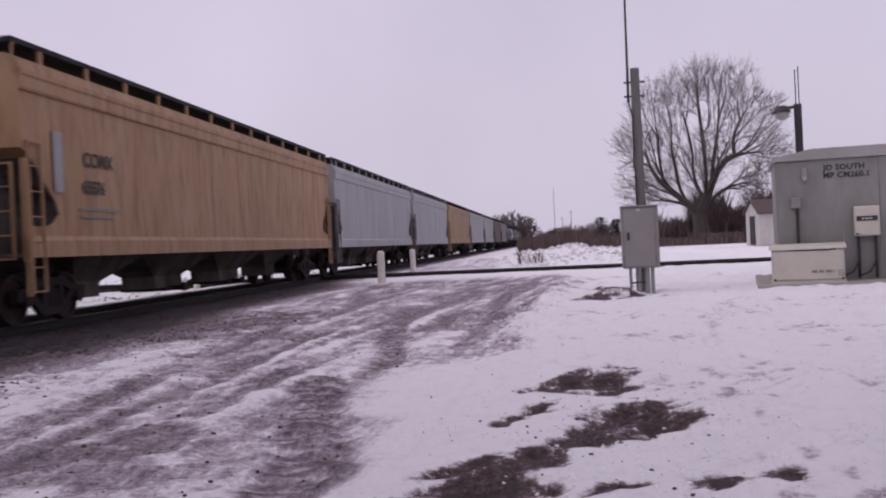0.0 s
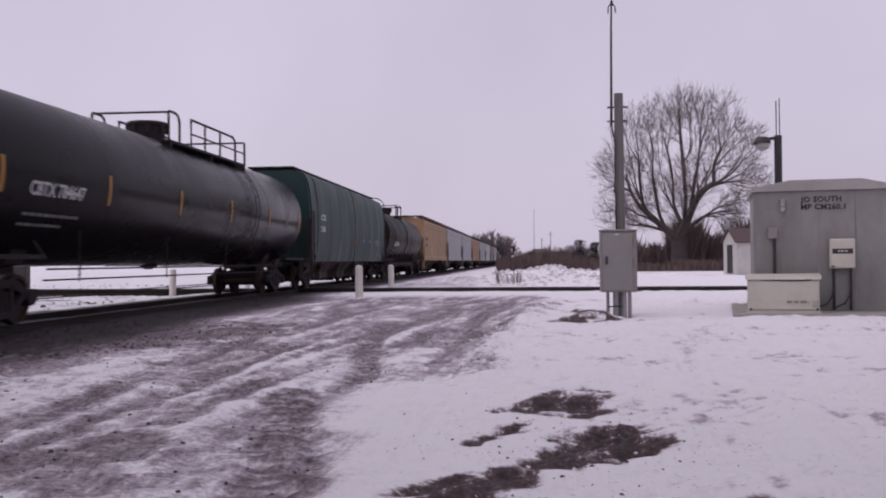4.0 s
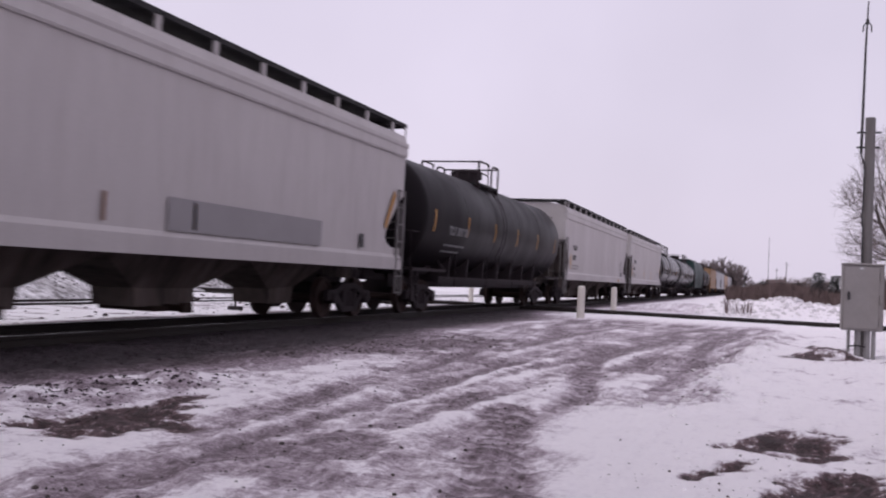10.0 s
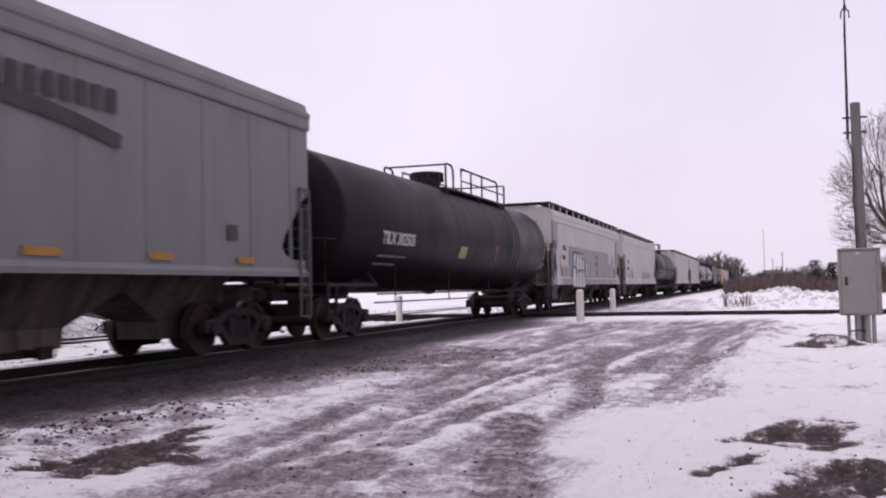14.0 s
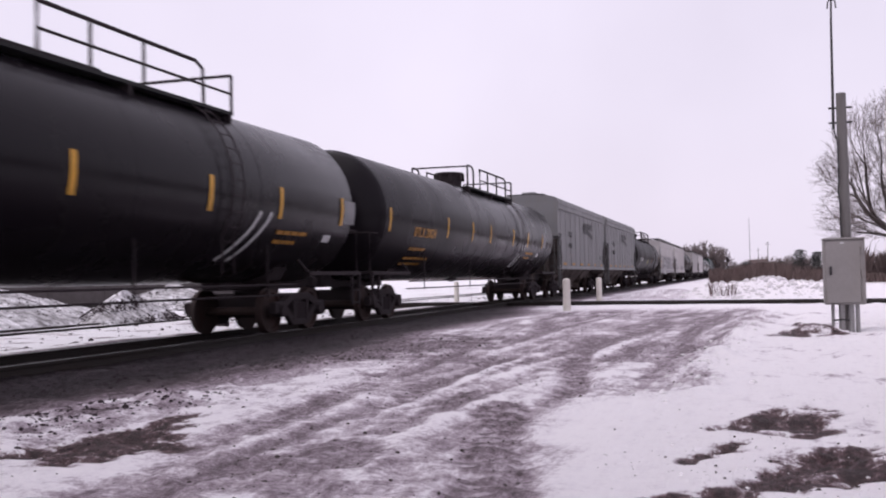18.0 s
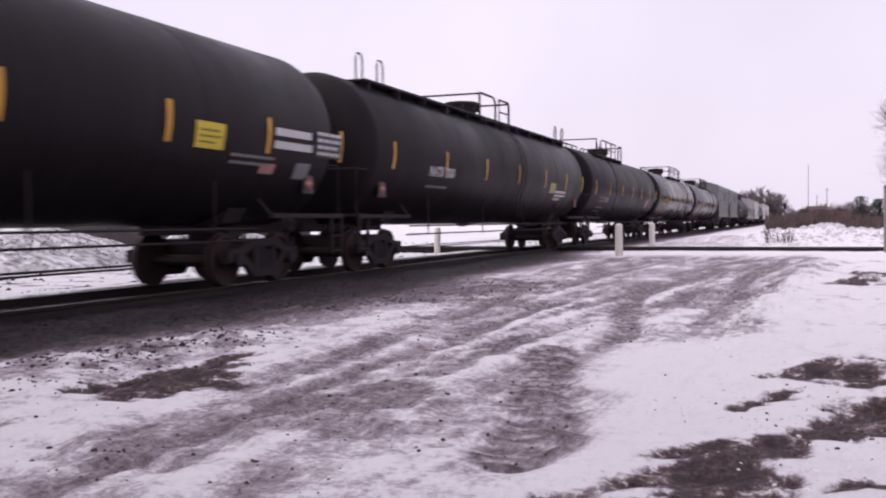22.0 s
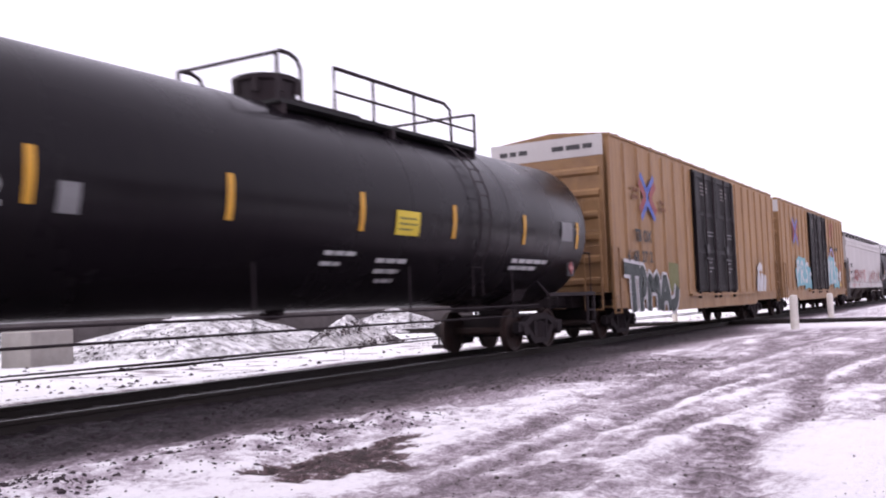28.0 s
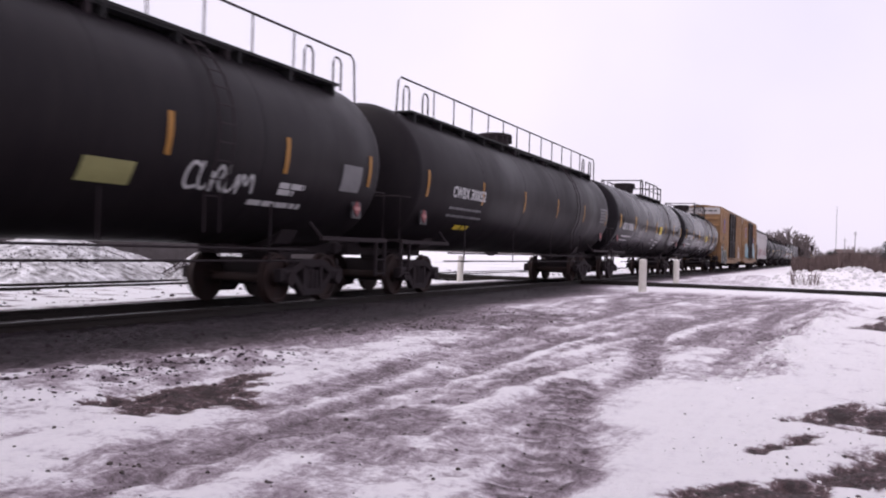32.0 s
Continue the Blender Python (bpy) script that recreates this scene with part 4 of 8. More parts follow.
def hopper(lo, hi, paint, label, marks=(), board=True, ribs=0, far_off=False, mark="black_mark", bays=2, lift=0.0, rounded=False):
    car, gross, spot = start_car("covered_hopper_car", label, lo, hi)
    L = gross - 1.15
    h, W, top = L / 2, 1.60, 4.06 + lift
    key = (round(L, 2), paint, ribs, lift, rounded)

    def shell(bm):
        if rounded:
            half_section = [(W - 0.16, 0.92), (W - 0.08, 1.3), (W - 0.02, 1.8), (W, 2.4), (W - 0.02, 3.1), (W - 0.08, 3.65), (W - 0.16, 4.08), (W - 0.30, 4.34), (W - 0.7, 4.53)]
            outline = half_section + [(-x, z) for x, z in half_section[::-1]]
            prism(bm, outline, "y", -h + 0.3, h - 0.3)
            # shallow domed ends
            for e in (-1, 1):
                prism(bm, [(x * 0.97, 2.6 + (z - 2.6) * 0.97) for x, z in outline], "y", e * (h - 0.3), e * (h - 0.12))
            return
        # sides down to the sill, ends sloping inwards below
        poly = [(-h, 2.78), (-h, top), (h, top), (h, 2.78), (h - 0.25, 2.66), (h - 1.0, 1.95), (h - 1.12, 1.70), (h - 1.12, 1.22), (-h + 1.12, 1.22), (-h + 1.12, 1.70), (-h + 1.0, 1.95), (-h + 0.25, 2.66)]
        prism(bm, poly, "x", -W + 0.03, W - 0.03)
    put("body", made(("body", "hopper", key), paint, shell, rounded), car)

    def chord(bm):
        prism(bm, [(-0.04, -0.34), (0.01, -0.34), (0.03, -0.30), (0.02, -0.12), (0.045, -0.08), (0.045, 0), (-0.04, 0)], "y", -h, h)
    for s in (() if rounded else (-1, 1)):
        put("top_chord", made(("chord", key), paint, chord), car, at(W, 0, top) if s > 0 else pose(-W, 0, top, 0, 0, 180))
        for k in range(0 if far_off else ribs):
            put("side_rib", made(("side_rib", paint, lift), paint, lambda bm: box(bm, -0.035, 0.012, -0.03, 0.03, 1.35, top - 0.345)), car, at(s * (W - 0.03), -h + (k + 0.5) * L / ribs, 0) if s > 0 else pose(-W + 0.03, -h + (k + 0.5) * L / ribs, 0, 0, 0, 180))

    def roof(bm):
        arc = [(W * math.cos(a), top + 0.38 * max(0.0, math.sin(a)) ** 0.55) for a in (math.pi * k / 12 for k in range(13))]
        prism(bm, arc, "y", -h + 0.02, h - 0.02)
        box(bm, -0.34, 0.34, -h + 0.9, h - 0.9, top + 0.30, top + 0.58, 0.03)
    if rounded:
        # the dark seams where the rounded shell is joined
        ring = [(W - 0.145, 0.92), (W - 0.065, 1.3), (W - 0.005, 1.8), (W + 0.014, 2.4), (W - 0.006, 3.1), (W - 0.066, 3.65), (W - 0.145, 4.08), (W - 0.285, 4.36)]
        band = ring + [(x - 0.02, z) for x, z in ring[::-1]]
        for f in SEAMS:
            put("shell_seam", made("shell_seam", "black_iron", lambda bm: prism(bm, band, "y", -0.035, 0.035)), car, at(0, f * h, 0), "dark seam round the shell")
    else:
        put("roof", made(("roof", key), paint, roof), car)

    def sill(bm):
        z0 = 0.98 if lift < 0.2 else 1.18
        prism(bm, [(-0.05, z0), (0.06, z0), (0.06, 1.26), (0.0, 1.34), (-0.05, 1.34)], "y", -h, h)
    for s in (() if rounded else (-1, 1)):
        put("side_sill", made(("sill", key), paint, sill), car, at(s * (W - 0.03), 0, 0) if s > 0 else pose(-W + 0.03, 0, 0, 0, 0, 180))

    steel = {"white_paint": "grimy_white", "grey_paint": "grimy_grey", "pale_paint": "grimy_white", "green_paint": "black_iron"}.get(paint, paint)
    # corner posts and end ladders, with the open space under the sloping end sheet
    def corner(bm):
        box(bm, -0.05, 0.05, -0.07, 0.07, 0.92, 2.6)
        box(bm, -0.04, 0.04, -0.03, 0.03, 0.35, 0.95)
    for s in (-1, 1):
        for e in (-1, 1):
            put("corner_post", made(("corner", steel), steel, corner), car, at(s * (W - 0.02), e * (h - 0.07), 0))
    for e in (-1, 1):
        add_ladder("side_ladder", 0.4, 0.4, 2.9, steel, 7, car, pose(W + 0.03, e * (h - 0.28), 0, 0, 0, 90))
        add_ladder("end_ladder", 0.5, 0.95, 2.55, steel, 5, car, at(W - 0.45, e * (h + 0.04), 0))

        def platform(bm):
            box(bm, -W, W, -0.95, 0.0, 1.0, 1.06)
            box(bm, -0.3, 0.3, -1.7, 0.0, 0.72, 1.0)
            for x in (-0.9, 0.9):
                prism(bm, [(-1.08, 1.05), (-0.25, 1.05), (-0.25, 2.5), (-0.4, 2.48)], "x", x - 0.05, x + 0.05)
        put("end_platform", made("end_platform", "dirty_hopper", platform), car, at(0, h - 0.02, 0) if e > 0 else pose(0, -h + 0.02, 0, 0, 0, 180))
        add_coupler(car, e * h, e)
        add_truck(car, e * (h - 1.75), spot)

    # the corner plates that close the sides below the open ends
    def gusset(bm):
        prism(bm, [(h - 1.14, 1.20), (h - 0.02, 1.20), (h - 0.02, 1.50), (h - 0.7, 1.50), (h - 0.95, 1.58), (h - 1.14, 1.75)], "x", W - 0.06, W - 0.028)
    for e in (-1, 1):
        for s in (-1, 1):
            put("corner_plate", made(("gusset", round(L, 2), paint), paint, gusset), car, Matrix.Diagonal((s, e, 1, 1)))

    # sooty slope sheets under the ends
    def slope_sheet(bm):
        prism(bm, [(h - 0.26, 2.64), (h - 1.0, 1.94), (h - 1.115, 1.70), (h - 1.115, 1.1), (h - 1.09, 1.1), (h - 1.09, 1.69), (h - 0.98, 1.92), (h - 0.24, 2.62)], "x", -W + 0.04, W - 0.04)
    for e in (-1, 1):
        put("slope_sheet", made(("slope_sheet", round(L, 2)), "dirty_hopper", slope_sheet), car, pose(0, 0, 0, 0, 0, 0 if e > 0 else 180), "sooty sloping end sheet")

    # two wide bays that hang from the middle, and the half bays that end the slope sheets
    b = L * 0.21

    def hung(bm, poly):
        """A bay's outline along the car, narrowing towards its outlet."""
        rings = [[bm.verts.new((s * (0.42 + 0.58 * max(0.0, (z - 0.5) / 0.72)), y, z)) for y, z in poly] for s in (-1, 1)]
        bm.faces.new(rings[0])
        bm.faces.new(rings[1][::-1])
        for k in range(len(poly)):
            n_ = (k + 1) % len(poly)
            bm.faces.new((rings[0][k], rings[0][n_], rings[1][n_], rings[1][k]))

    def bay(bm):
        w = b / 2 - 0.02
        hung(bm, [(-w, 1.22), (w, 1.22), (w, 0.96), (0.86, 0.44), (0.82, 0.14), (-0.82, 0.14), (-0.86, 0.44), (-w, 0.96)])

    def end_bay(bm):
        e0, e1 = b + 0.02, min(h - 1.9, b + 3.6)
        hung(bm, [(e0, 1.22), (e1, 1.22), (e0 + 2.5, 0.50), (e0 + 2.4, 0.14), (e0 + 1.45, 0.14), (e0 + 1.40, 0.44), (e0, 0.96)])
    for e in (-1, 1):
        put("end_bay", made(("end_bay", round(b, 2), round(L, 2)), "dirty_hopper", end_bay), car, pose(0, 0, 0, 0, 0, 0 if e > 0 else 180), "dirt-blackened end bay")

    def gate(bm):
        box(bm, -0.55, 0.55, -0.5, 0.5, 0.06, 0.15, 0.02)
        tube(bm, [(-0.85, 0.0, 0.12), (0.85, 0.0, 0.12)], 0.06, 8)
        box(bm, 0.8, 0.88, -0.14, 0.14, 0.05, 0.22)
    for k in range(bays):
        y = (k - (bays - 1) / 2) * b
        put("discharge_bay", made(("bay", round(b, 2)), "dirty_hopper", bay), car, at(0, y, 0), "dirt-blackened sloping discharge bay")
        put("outlet_gate", made("outlet_gate", "brown_iron", gate), car, at(0, y, 0))

    def spine(bm):
        box(bm, -0.3, 0.3, -h + 0.6, -h + 3.6, 0.60, 0.98)
        box(bm, -0.3, 0.3, h - 3.6, h - 0.6, 0.60, 0.98)
        box(bm, -0.2, 0.2, -h + 3.6, h - 3.6, 0.86, 0.98)
    put("centre_sill", made(("spine", round(L, 2)), "black_iron", spine), car)

    # running boards on their posts
    if board:
        def plank(bm):
            prism(bm, [(-0.34, 0.0), (0.33, 0.0), (0.33, -0.04), (0.36, -0.04), (0.36, 0.05), (0.33, 0.05), (0.33, 0.035), (-0.34, 0.035)], "y", -h - 0.1, h + 0.1)

        def stay(bm):
            prism(bm, [(-0.05, 0.0), (0.05, 0.0), (0.05, 0.46), (-0.05, 0.46)], "x", -0.03, 0.03)
        for e in (-1, 1):
            put("end_board", made("end_board", "grating", lambda bm: (box(bm, -1.2, 1.2, -0.62, 0.1, 4.485, 4.525), box(bm, -1.5, 1.5, 0.06, 0.12, 4.47, 4.56))), car, at(0, h, 0) if e > 0 else pose(0, -h, 0, 0, 0, 180), "dark steel grating board across the car's end")
        for s in (-1, 1):
            put("running_board", made(("board", key), "grating", plank), car, at(s * 1.17, 0, 4.52) if s > 0 else pose(-1.17, 0, 4.52, 0, 0, 180), "dark steel grating running board")
            if not far_off:
                for k in range(13):
                    put("board_stay", made(("stay", paint), paint, stay), car, at(s * 1.50, -h + (k + 0.5) * L / 13, top))

        def grab(bm):
            tube(bm, [(1.5, -0.5, 4.54), (1.5, -0.1, 4.54), (1.52, 0.05, 4.42), (1.52, 0.05, 4.0)], 0.022, 6)
            tube(bm, [(0.8, -0.1, 4.54), (1.5, -0.1, 4.54)], 0.018, 6)
        for e in (-1, 1):
            put("roof_grab_iron", made(("grab", paint), paint, grab), car, at(0, h, 0) if e > 0 else pose(0, -h, 0) @ Matrix.Diagonal((1, -1, 1, 1)))
    else:
        def lid(bm):
            box(bm, -0.9, 0.9, -h + 0.1, h - 0.1, top + 0.36, top + 0.42)
            for k in range(8):
                y = -h + (k + 0.5) * L / 8
                box(bm, -0.95, 0.95, y - 0.04, y + 0.04, top + 0.22, top + 0.34)
        put("running_board", made(("lid", key), "grating", lid), car)
        if lift < 0.2:
            put("roof_grab_iron", made(("end_grab", paint), "black_iron", lambda bm: (tube(bm, [(0.88, -0.8, 0.39), (1.15, -0.5, 0.38), (1.35, -0.1, 0.28), (1.48, 0.04, 0.1), (1.54, 0.04, -1.4)], 0.03, 6), box(bm, 1.48, 1.60, -0.2, 0.08, -1.46, -1.38))), car, at(0, h, top))

    side = Matrix.Translation((W + 0.006, 0, 0)) @ FACING
    for kind, *spec in marks:
        add_mark(car, side, h, kind, *spec)
    if not far_off:
        # the end sheet's small lettering
        put("end_lettering", bars(((-0.35, 0.2, 0.7), (-0.35, 0.0, 0.7)), "black_mark", 4), car, pose(0.6, -h - 0.006, 3.5, 90, 0, 0))
    return car


def add_mark(car, side, h, kind, *spec):
    """Lettering and paint on a car's road side. y is counted from the near end of the body."""
    if kind == "words":
        text, size, y, z, material = spec
        put("lettering", words(text, size, material), car, side @ at(y - h, z, 0.002))
    elif kind == "bars":
        rows, y, z, material, thick = spec
        put("fine_lettering", bars(tuple(rows), material, 3, thick), car, side @ at(y - h, z, 0.002))
    elif kind == "patch":
        y, z, w, t, material = spec
        put("paint_patch", made(("patch", round(w, 2), round(t, 2), material), material, lambda bm: box(bm, 0, w, 0, t, 0, 0.002)), car, side @ at(y - h, z, 0))
    elif kind == "spray":
        strokes, y, z, material, key, lift = spec
        for k, stroke in enumerate(strokes):
            put("graffiti_stroke", ribbon([stroke], material, (key, k)), car, side @ at(y - h, z, lift + 0.0004 * k), "sprayed graffiti")


R_TANK, AXIS_Z = 1.65, 2.50


def tank(lo, hi, paint, label, top="cage", deck_span=(-1.1, 5.3), marks=(), stripes=6, panel=True, lines=True, far_off=False, placards=False, stripe_at=(), stripe_paint="orange", through_sill=False):
    car, gross, spot = start_car("tank_car", label, lo, hi)
    L = gross - 1.5
    h = L / 2
    key = round(L, 2)

    def shell(bm):
        prof = []
        for k in range(9):
            a = math.pi / 2 * k / 8
            prof.append((-h + 0.38 - 0.63 * math.cos(a), max(0.02, R_TANK * math.sin(a))))
        prof += [(-h * 0.33, R_TANK), (h * 0.33, R_TANK)]
        prof += [(-t, r) for t, r in reversed(prof[:9])]
        lathe(bm, prof, "y", 48, (0, 0, AXIS_Z))
    put("tank", made(("tank", key, paint), paint, shell, True), car)

    def seam(bm):
        lathe(bm, [(-0.03, R_TANK - 0.01), (-0.02, R_TANK + 0.003), (0.02, R_TANK + 0.003), (0.03, R_TANK - 0.01)], "y", 48, (0, 0, AXIS_Z))
    for f in (-0.55, -0.18, 0.18, 0.55):
        put("weld_seam", made(("weld_seam", paint), paint, seam, True), car, at(0, f * h, 0))

    def draft(bm):
        # stub sill, saddle and end platform
        box(bm, -0.22, 0.22, -0.35, 3.6, 0.70, 1.06, 0.02)
        prism(bm, [(-1.0, 1.24), (-0.8, 0.9), (-0.5, 0.82), (0.5, 0.82), (0.8, 0.9), (1.0, 1.24), (0.6, 1.06), (0, 0.98), (-0.6, 1.06)], "y", 2.2, 2.75)
        box(bm, -1.5, 1.5, -0.38, 0.0, 1.02, 1.07)
        for x in (-1.5, 1.5):
            box(bm, x - 0.04, x + 0.04, -0.38, 2.3, 0.98, 1.06)
            box(bm, x - 0.03, x + 0.03, -0.36, -0.30, 0.3, 1.0)
            box(bm, x - 0.03, x + 0.03, 0.05, 0.10, 0.3, 1.0)
            for z in (0.34, 0.62):
                box(bm, x - 0.03, x + 0.03, -0.36, 0.1, z, z + 0.03)
            tube(bm, [(x, 2.28, 1.02), (x * 0.85, 2.34, 1.3)], 0.03, 6)

    def rail(bm):
        for x in (-1.45, 1.45):
            tube(bm, [(x, -0.34, 1.05), (x, -0.34, 2.0), (x, 0.25, 2.0)], 0.02, 6)
        tube(bm, [(-1.45, -0.34, 2.0), (1.45, -0.34, 2.0)], 0.02, 6)
    for e in (-1, 1):
        m = pose(0, h, 0, 0, 0, 180) if e > 0 else at(0, -h, 0)
        put("end_sill", made("end_sill", "black_iron", draft), car, m)
        put("end_handrail", made("end_handrail", "black_iron", rail), car, m)
        add_coupler(car, e * (h + 0.2), e)
        add_truck(car, e * (h - 1.75), spot)

    # pipes slung below the shell
    if lines:
        def pipes(bm):
            for x, z in ((1.40, 0.80), (1.32, 0.60)):
                tube(bm, [(x, -h + 2.6, z), (x, h - 2.6, z)], 0.02, 6)
        put("brake_pipe", made(("pipes", key), "black_iron", pipes), car)

        def hanger(bm):
            box(bm, 1.36, 1.385, -0.012, 0.012, 0.56, 1.55)
        for k in range(4):
            put("pipe_hanger", made("pipe_hanger", "black_iron", hanger), car, at(0, (k - 1.5) * (L - 6) / 3.4, 0))

        def valve(bm):
            lathe(bm, [(0.74, 0.10), (0.80, 0.16), (0.95, 0.18), (1.1, 0.16)], "z", 12)
            box(bm, -0.2, 0.2, -0.08, 0.08, 0.78, 0.86)
        put("outlet_valve", made("outlet_valve", "black_iron", valve, True), car)

    if through_sill:
        def belly(bm):
            box(bm, -0.33, 0.33, -h + 1.0, h - 1.0, 0.52, 0.90)
            for x in (-1.18, 1.18):
                box(bm, x - 0.06, x + 0.06, -h + 2.6, h - 2.6, 0.66, 0.86)
        put("centre_sill", made(("belly", key), "black_iron", belly), car, None, "black steel sill along the whole belly")

        def saddle(bm):
            prism(bm, [(-1.3, 1.45), (-1.24, 0.7), (1.24, 0.7), (1.3, 1.45), (0.8, 1.05), (-0.8, 1.05)], "y", -0.06, 0.06)
        for k in range(7):
            put("saddle", made("saddle", "black_iron", saddle), car, at(0, (k - 3) * (L - 6) / 6.5, 0))

    # fittings on the top
    zt = AXIS_Z + R_TANK

    def dome(bm):
        lathe(bm, [(zt - 0.15, 0.44), (zt + 0.06, 0.44), (zt + 0.34, 0.48), (zt + 0.36, 0.53), (zt + 0.43, 0.54), (zt + 0.46, 0.48), (zt + 0.49, 0.05)], "z", 20)
    lid = put("manway_dome", made("manway_dome", "black_iron", dome, True), car, None, "black bolted manway dome")

    def lug(bm):
        box(bm, -0.05, 0.05, -0.04, 0.04, zt + 0.16, zt + 0.40)
    for k in range(8):
        a = 2 * math.pi * (k + 0.5) / 8
        put("dome_bolt", made("dome_bolt", "black_iron", lug), lid, at(0.49 * math.cos(a), 0.49 * math.sin(a), 0))
    ya, yb = deck_span
    flip = abs(ya) > abs(yb)
    y0, y1 = (-yb, -ya) if flip else (ya, yb)
    turn = pose(0, 0, 0, 0, 0, 180) if flip else pose(0, 0, 0)
    H = zt + 0.58
    short = y1 < 2

    def deck(bm):
        box(bm, 0.62, 1.04, y0, y1, zt - 0.20, zt - 0.14)

    def bracket(bm):
        box(bm, -1.04, 1.04, -0.035, 0.035, zt - 0.36, zt - 0.20)

    def loop_near(bm):
        e = 0.35 if short else -0.35
        tube(bm, [(1.0, y0, zt - 0.18), (1.0, y0, H - 0.02), (1.0, y0 + 0.05, H), (1.0, e - 0.25, H), (1.0, e - 0.08, H - 0.06), (1.0, e, H - 0.2), (1.0, e, zt - 0.18)], 0.034, 6)

    def loop_far(bm):
        s0 = 0.75 if short else 0.5
        tube(bm, [(1.0, s0, zt - 0.18), (1.0, s0, H), (1.0, y1 - (0.1 if short else 1.2), H), (1.0, y1 - (0.02 if short else 0.98), H - 0.1), (1.0, y1 - (0.02 if short else 0.95), zt - 0.18)], 0.034, 6)

    def end_post(bm):
        tube(bm, [(1.0, y1, zt - 0.18), (1.0, y1, H - 0.04)], 0.034, 6)

    def cross_bar(bm):
        tube(bm, [(-1.0, 0, H - 0.03), (1.0, 0, H - 0.03)], 0.03, 6)

    def mid_rail(bm):
        tube(bm, [(1.0, 0.5 if not short else 0.75, zt + 0.2), (1.0, y1, zt + 0.2)], 0.024, 6)

    def stanchion(bm):
        tube(bm, [(1.0, 0, zt - 0.18), (1.0, 0, H)], 0.03, 6)
    def long_rail(bm):
        H = zt + 0.58
        x = 0.95
        tube(bm, [(x, -h + 0.35, zt - 0.45), (x, -h + 0.45, H - 0.1), (x, -h + 0.6, H), (x, h - 0.35, H), (x, h - 0.2, H - 0.1), (x, h - 0.12, zt - 0.5)], 0.022, 6)
        n = 13
        for k in range(1, n):
            y = -h + 1.2 + k * (L - 2.4) / n
            tube(bm, [(x, y, zt - 0.22), (x, y, H)], 0.018, 6)

    def long_deck(bm):
        for x in (0.62, 0.80, 0.98):
            box(bm, x - 0.08, x + 0.08, -h + 1.0, h - 1.0, zt - 0.16, zt - 0.11)
        for k in range(12):
            y = -h + 1.2 + k * (L - 2.4) / 11
            box(bm, 0.55, 1.06, y - 0.03, y + 0.03, zt - 0.36, zt - 0.16)

    def hoop(bm):
        tube(bm, [(0.95, -0.16, zt - 0.2), (0.95, -0.16, zt + 0.32), (0.95, -0.08, zt + 0.42), (0.95, 0.08, zt + 0.42), (0.95, 0.16, zt + 0.32), (0.95, 0.16, zt - 0.2)], 0.022, 6)
    dk = (round(y0, 1), round(y1, 1))
    for s in (-1, 1):
        put("top_platform", made(("top_platform", dk), "grating", deck), car, turn @ (pose(0, 0, 0) if s > 0 else at(-1.66, 0, 0)))
    for y in (y0 + 0.1, (y0 + y1) / 2, y1 - 0.1):
        put("platform_bracket", made("platform_bracket", "black_iron", bracket), car, turn @ at(0, y, 0))
    if top in ("cage", "hoops"):
        for s in (-1, 1):
            m = turn @ (pose(0, 0, 0) if s > 0 else at(-2.0, 0, 0))
            put("railing_loop", made(("loop_near", dk), "black_iron", loop_near), car, m, "black tube railing")
            put("railing_loop", made(("loop_far", dk), "black_iron", loop_far), car, m, "black tube railing")
            put("railing_post", made(("end_post", dk), "black_iron", end_post), car, m)
            put("railing_bar", made(("mid_rail", dk), "black_iron", mid_rail), car, m)
            if not short:
                for y in (1.6, 2.9):
                    put("railing_post", made("stanchion", "black_iron", stanchion), car, m @ at(0, y, 0))
        for y in (y0, y1):
            put("railing_bar", made("cross_bar", "black_iron", cross_bar), car, turn @ at(0, y, 0))
    if top == "hoops":
        put("walkway", made(("long_deck", key), "grating", long_deck), car)
        for y in (-h + 0.9, -h + 2.0, h - 2.0, h - 0.9):
            put("grab_hoop", made("grab_hoop", "black_iron", hoop), car, at(0, y, 0))
    if top == "long":
        put("walkway", made(("long_deck", key), "grating", long_deck), car)
        put("walkway_railing", made(("long_rail", key), "black_iron", long_rail), car, None, "black railing along the whole top walkway")
        for y in (-h + 0.9, -h + 2.0, h - 2.0, h - 0.9):
            put("grab_hoop", made("grab_hoop", "black_iron", hoop), car, at(0, y, 0))

    def steps(bm):
        for y in (-0.19, 0.19):
            pts = [((R_TANK + 0.12) * math.cos(a), y, AXIS_Z + (R_TANK + 0.12) * math.sin(a)) for a in (radians(d) for d in range(60, -31, -15))]
            tube(bm, pts + [(pts[-1][0], y, 1.02)], 0.016, 6)
        for k in range(11):
            a = radians(58 - k * 9.0)
            tube(bm, [((R_TANK + 0.12) * math.cos(a), -0.19, AXIS_Z + (R_TANK + 0.12) * math.sin(a)), ((R_TANK + 0.12) * math.cos(a), 0.19, AXIS_Z + (R_TANK + 0.12) * math.sin(a))], 0.012, 5)
    put("side_ladder", made("tank_ladder", "black_iron", steps), car, at(0, (1.0 if short else y1 - 1.1) * (-1 if flip else 1), 0))

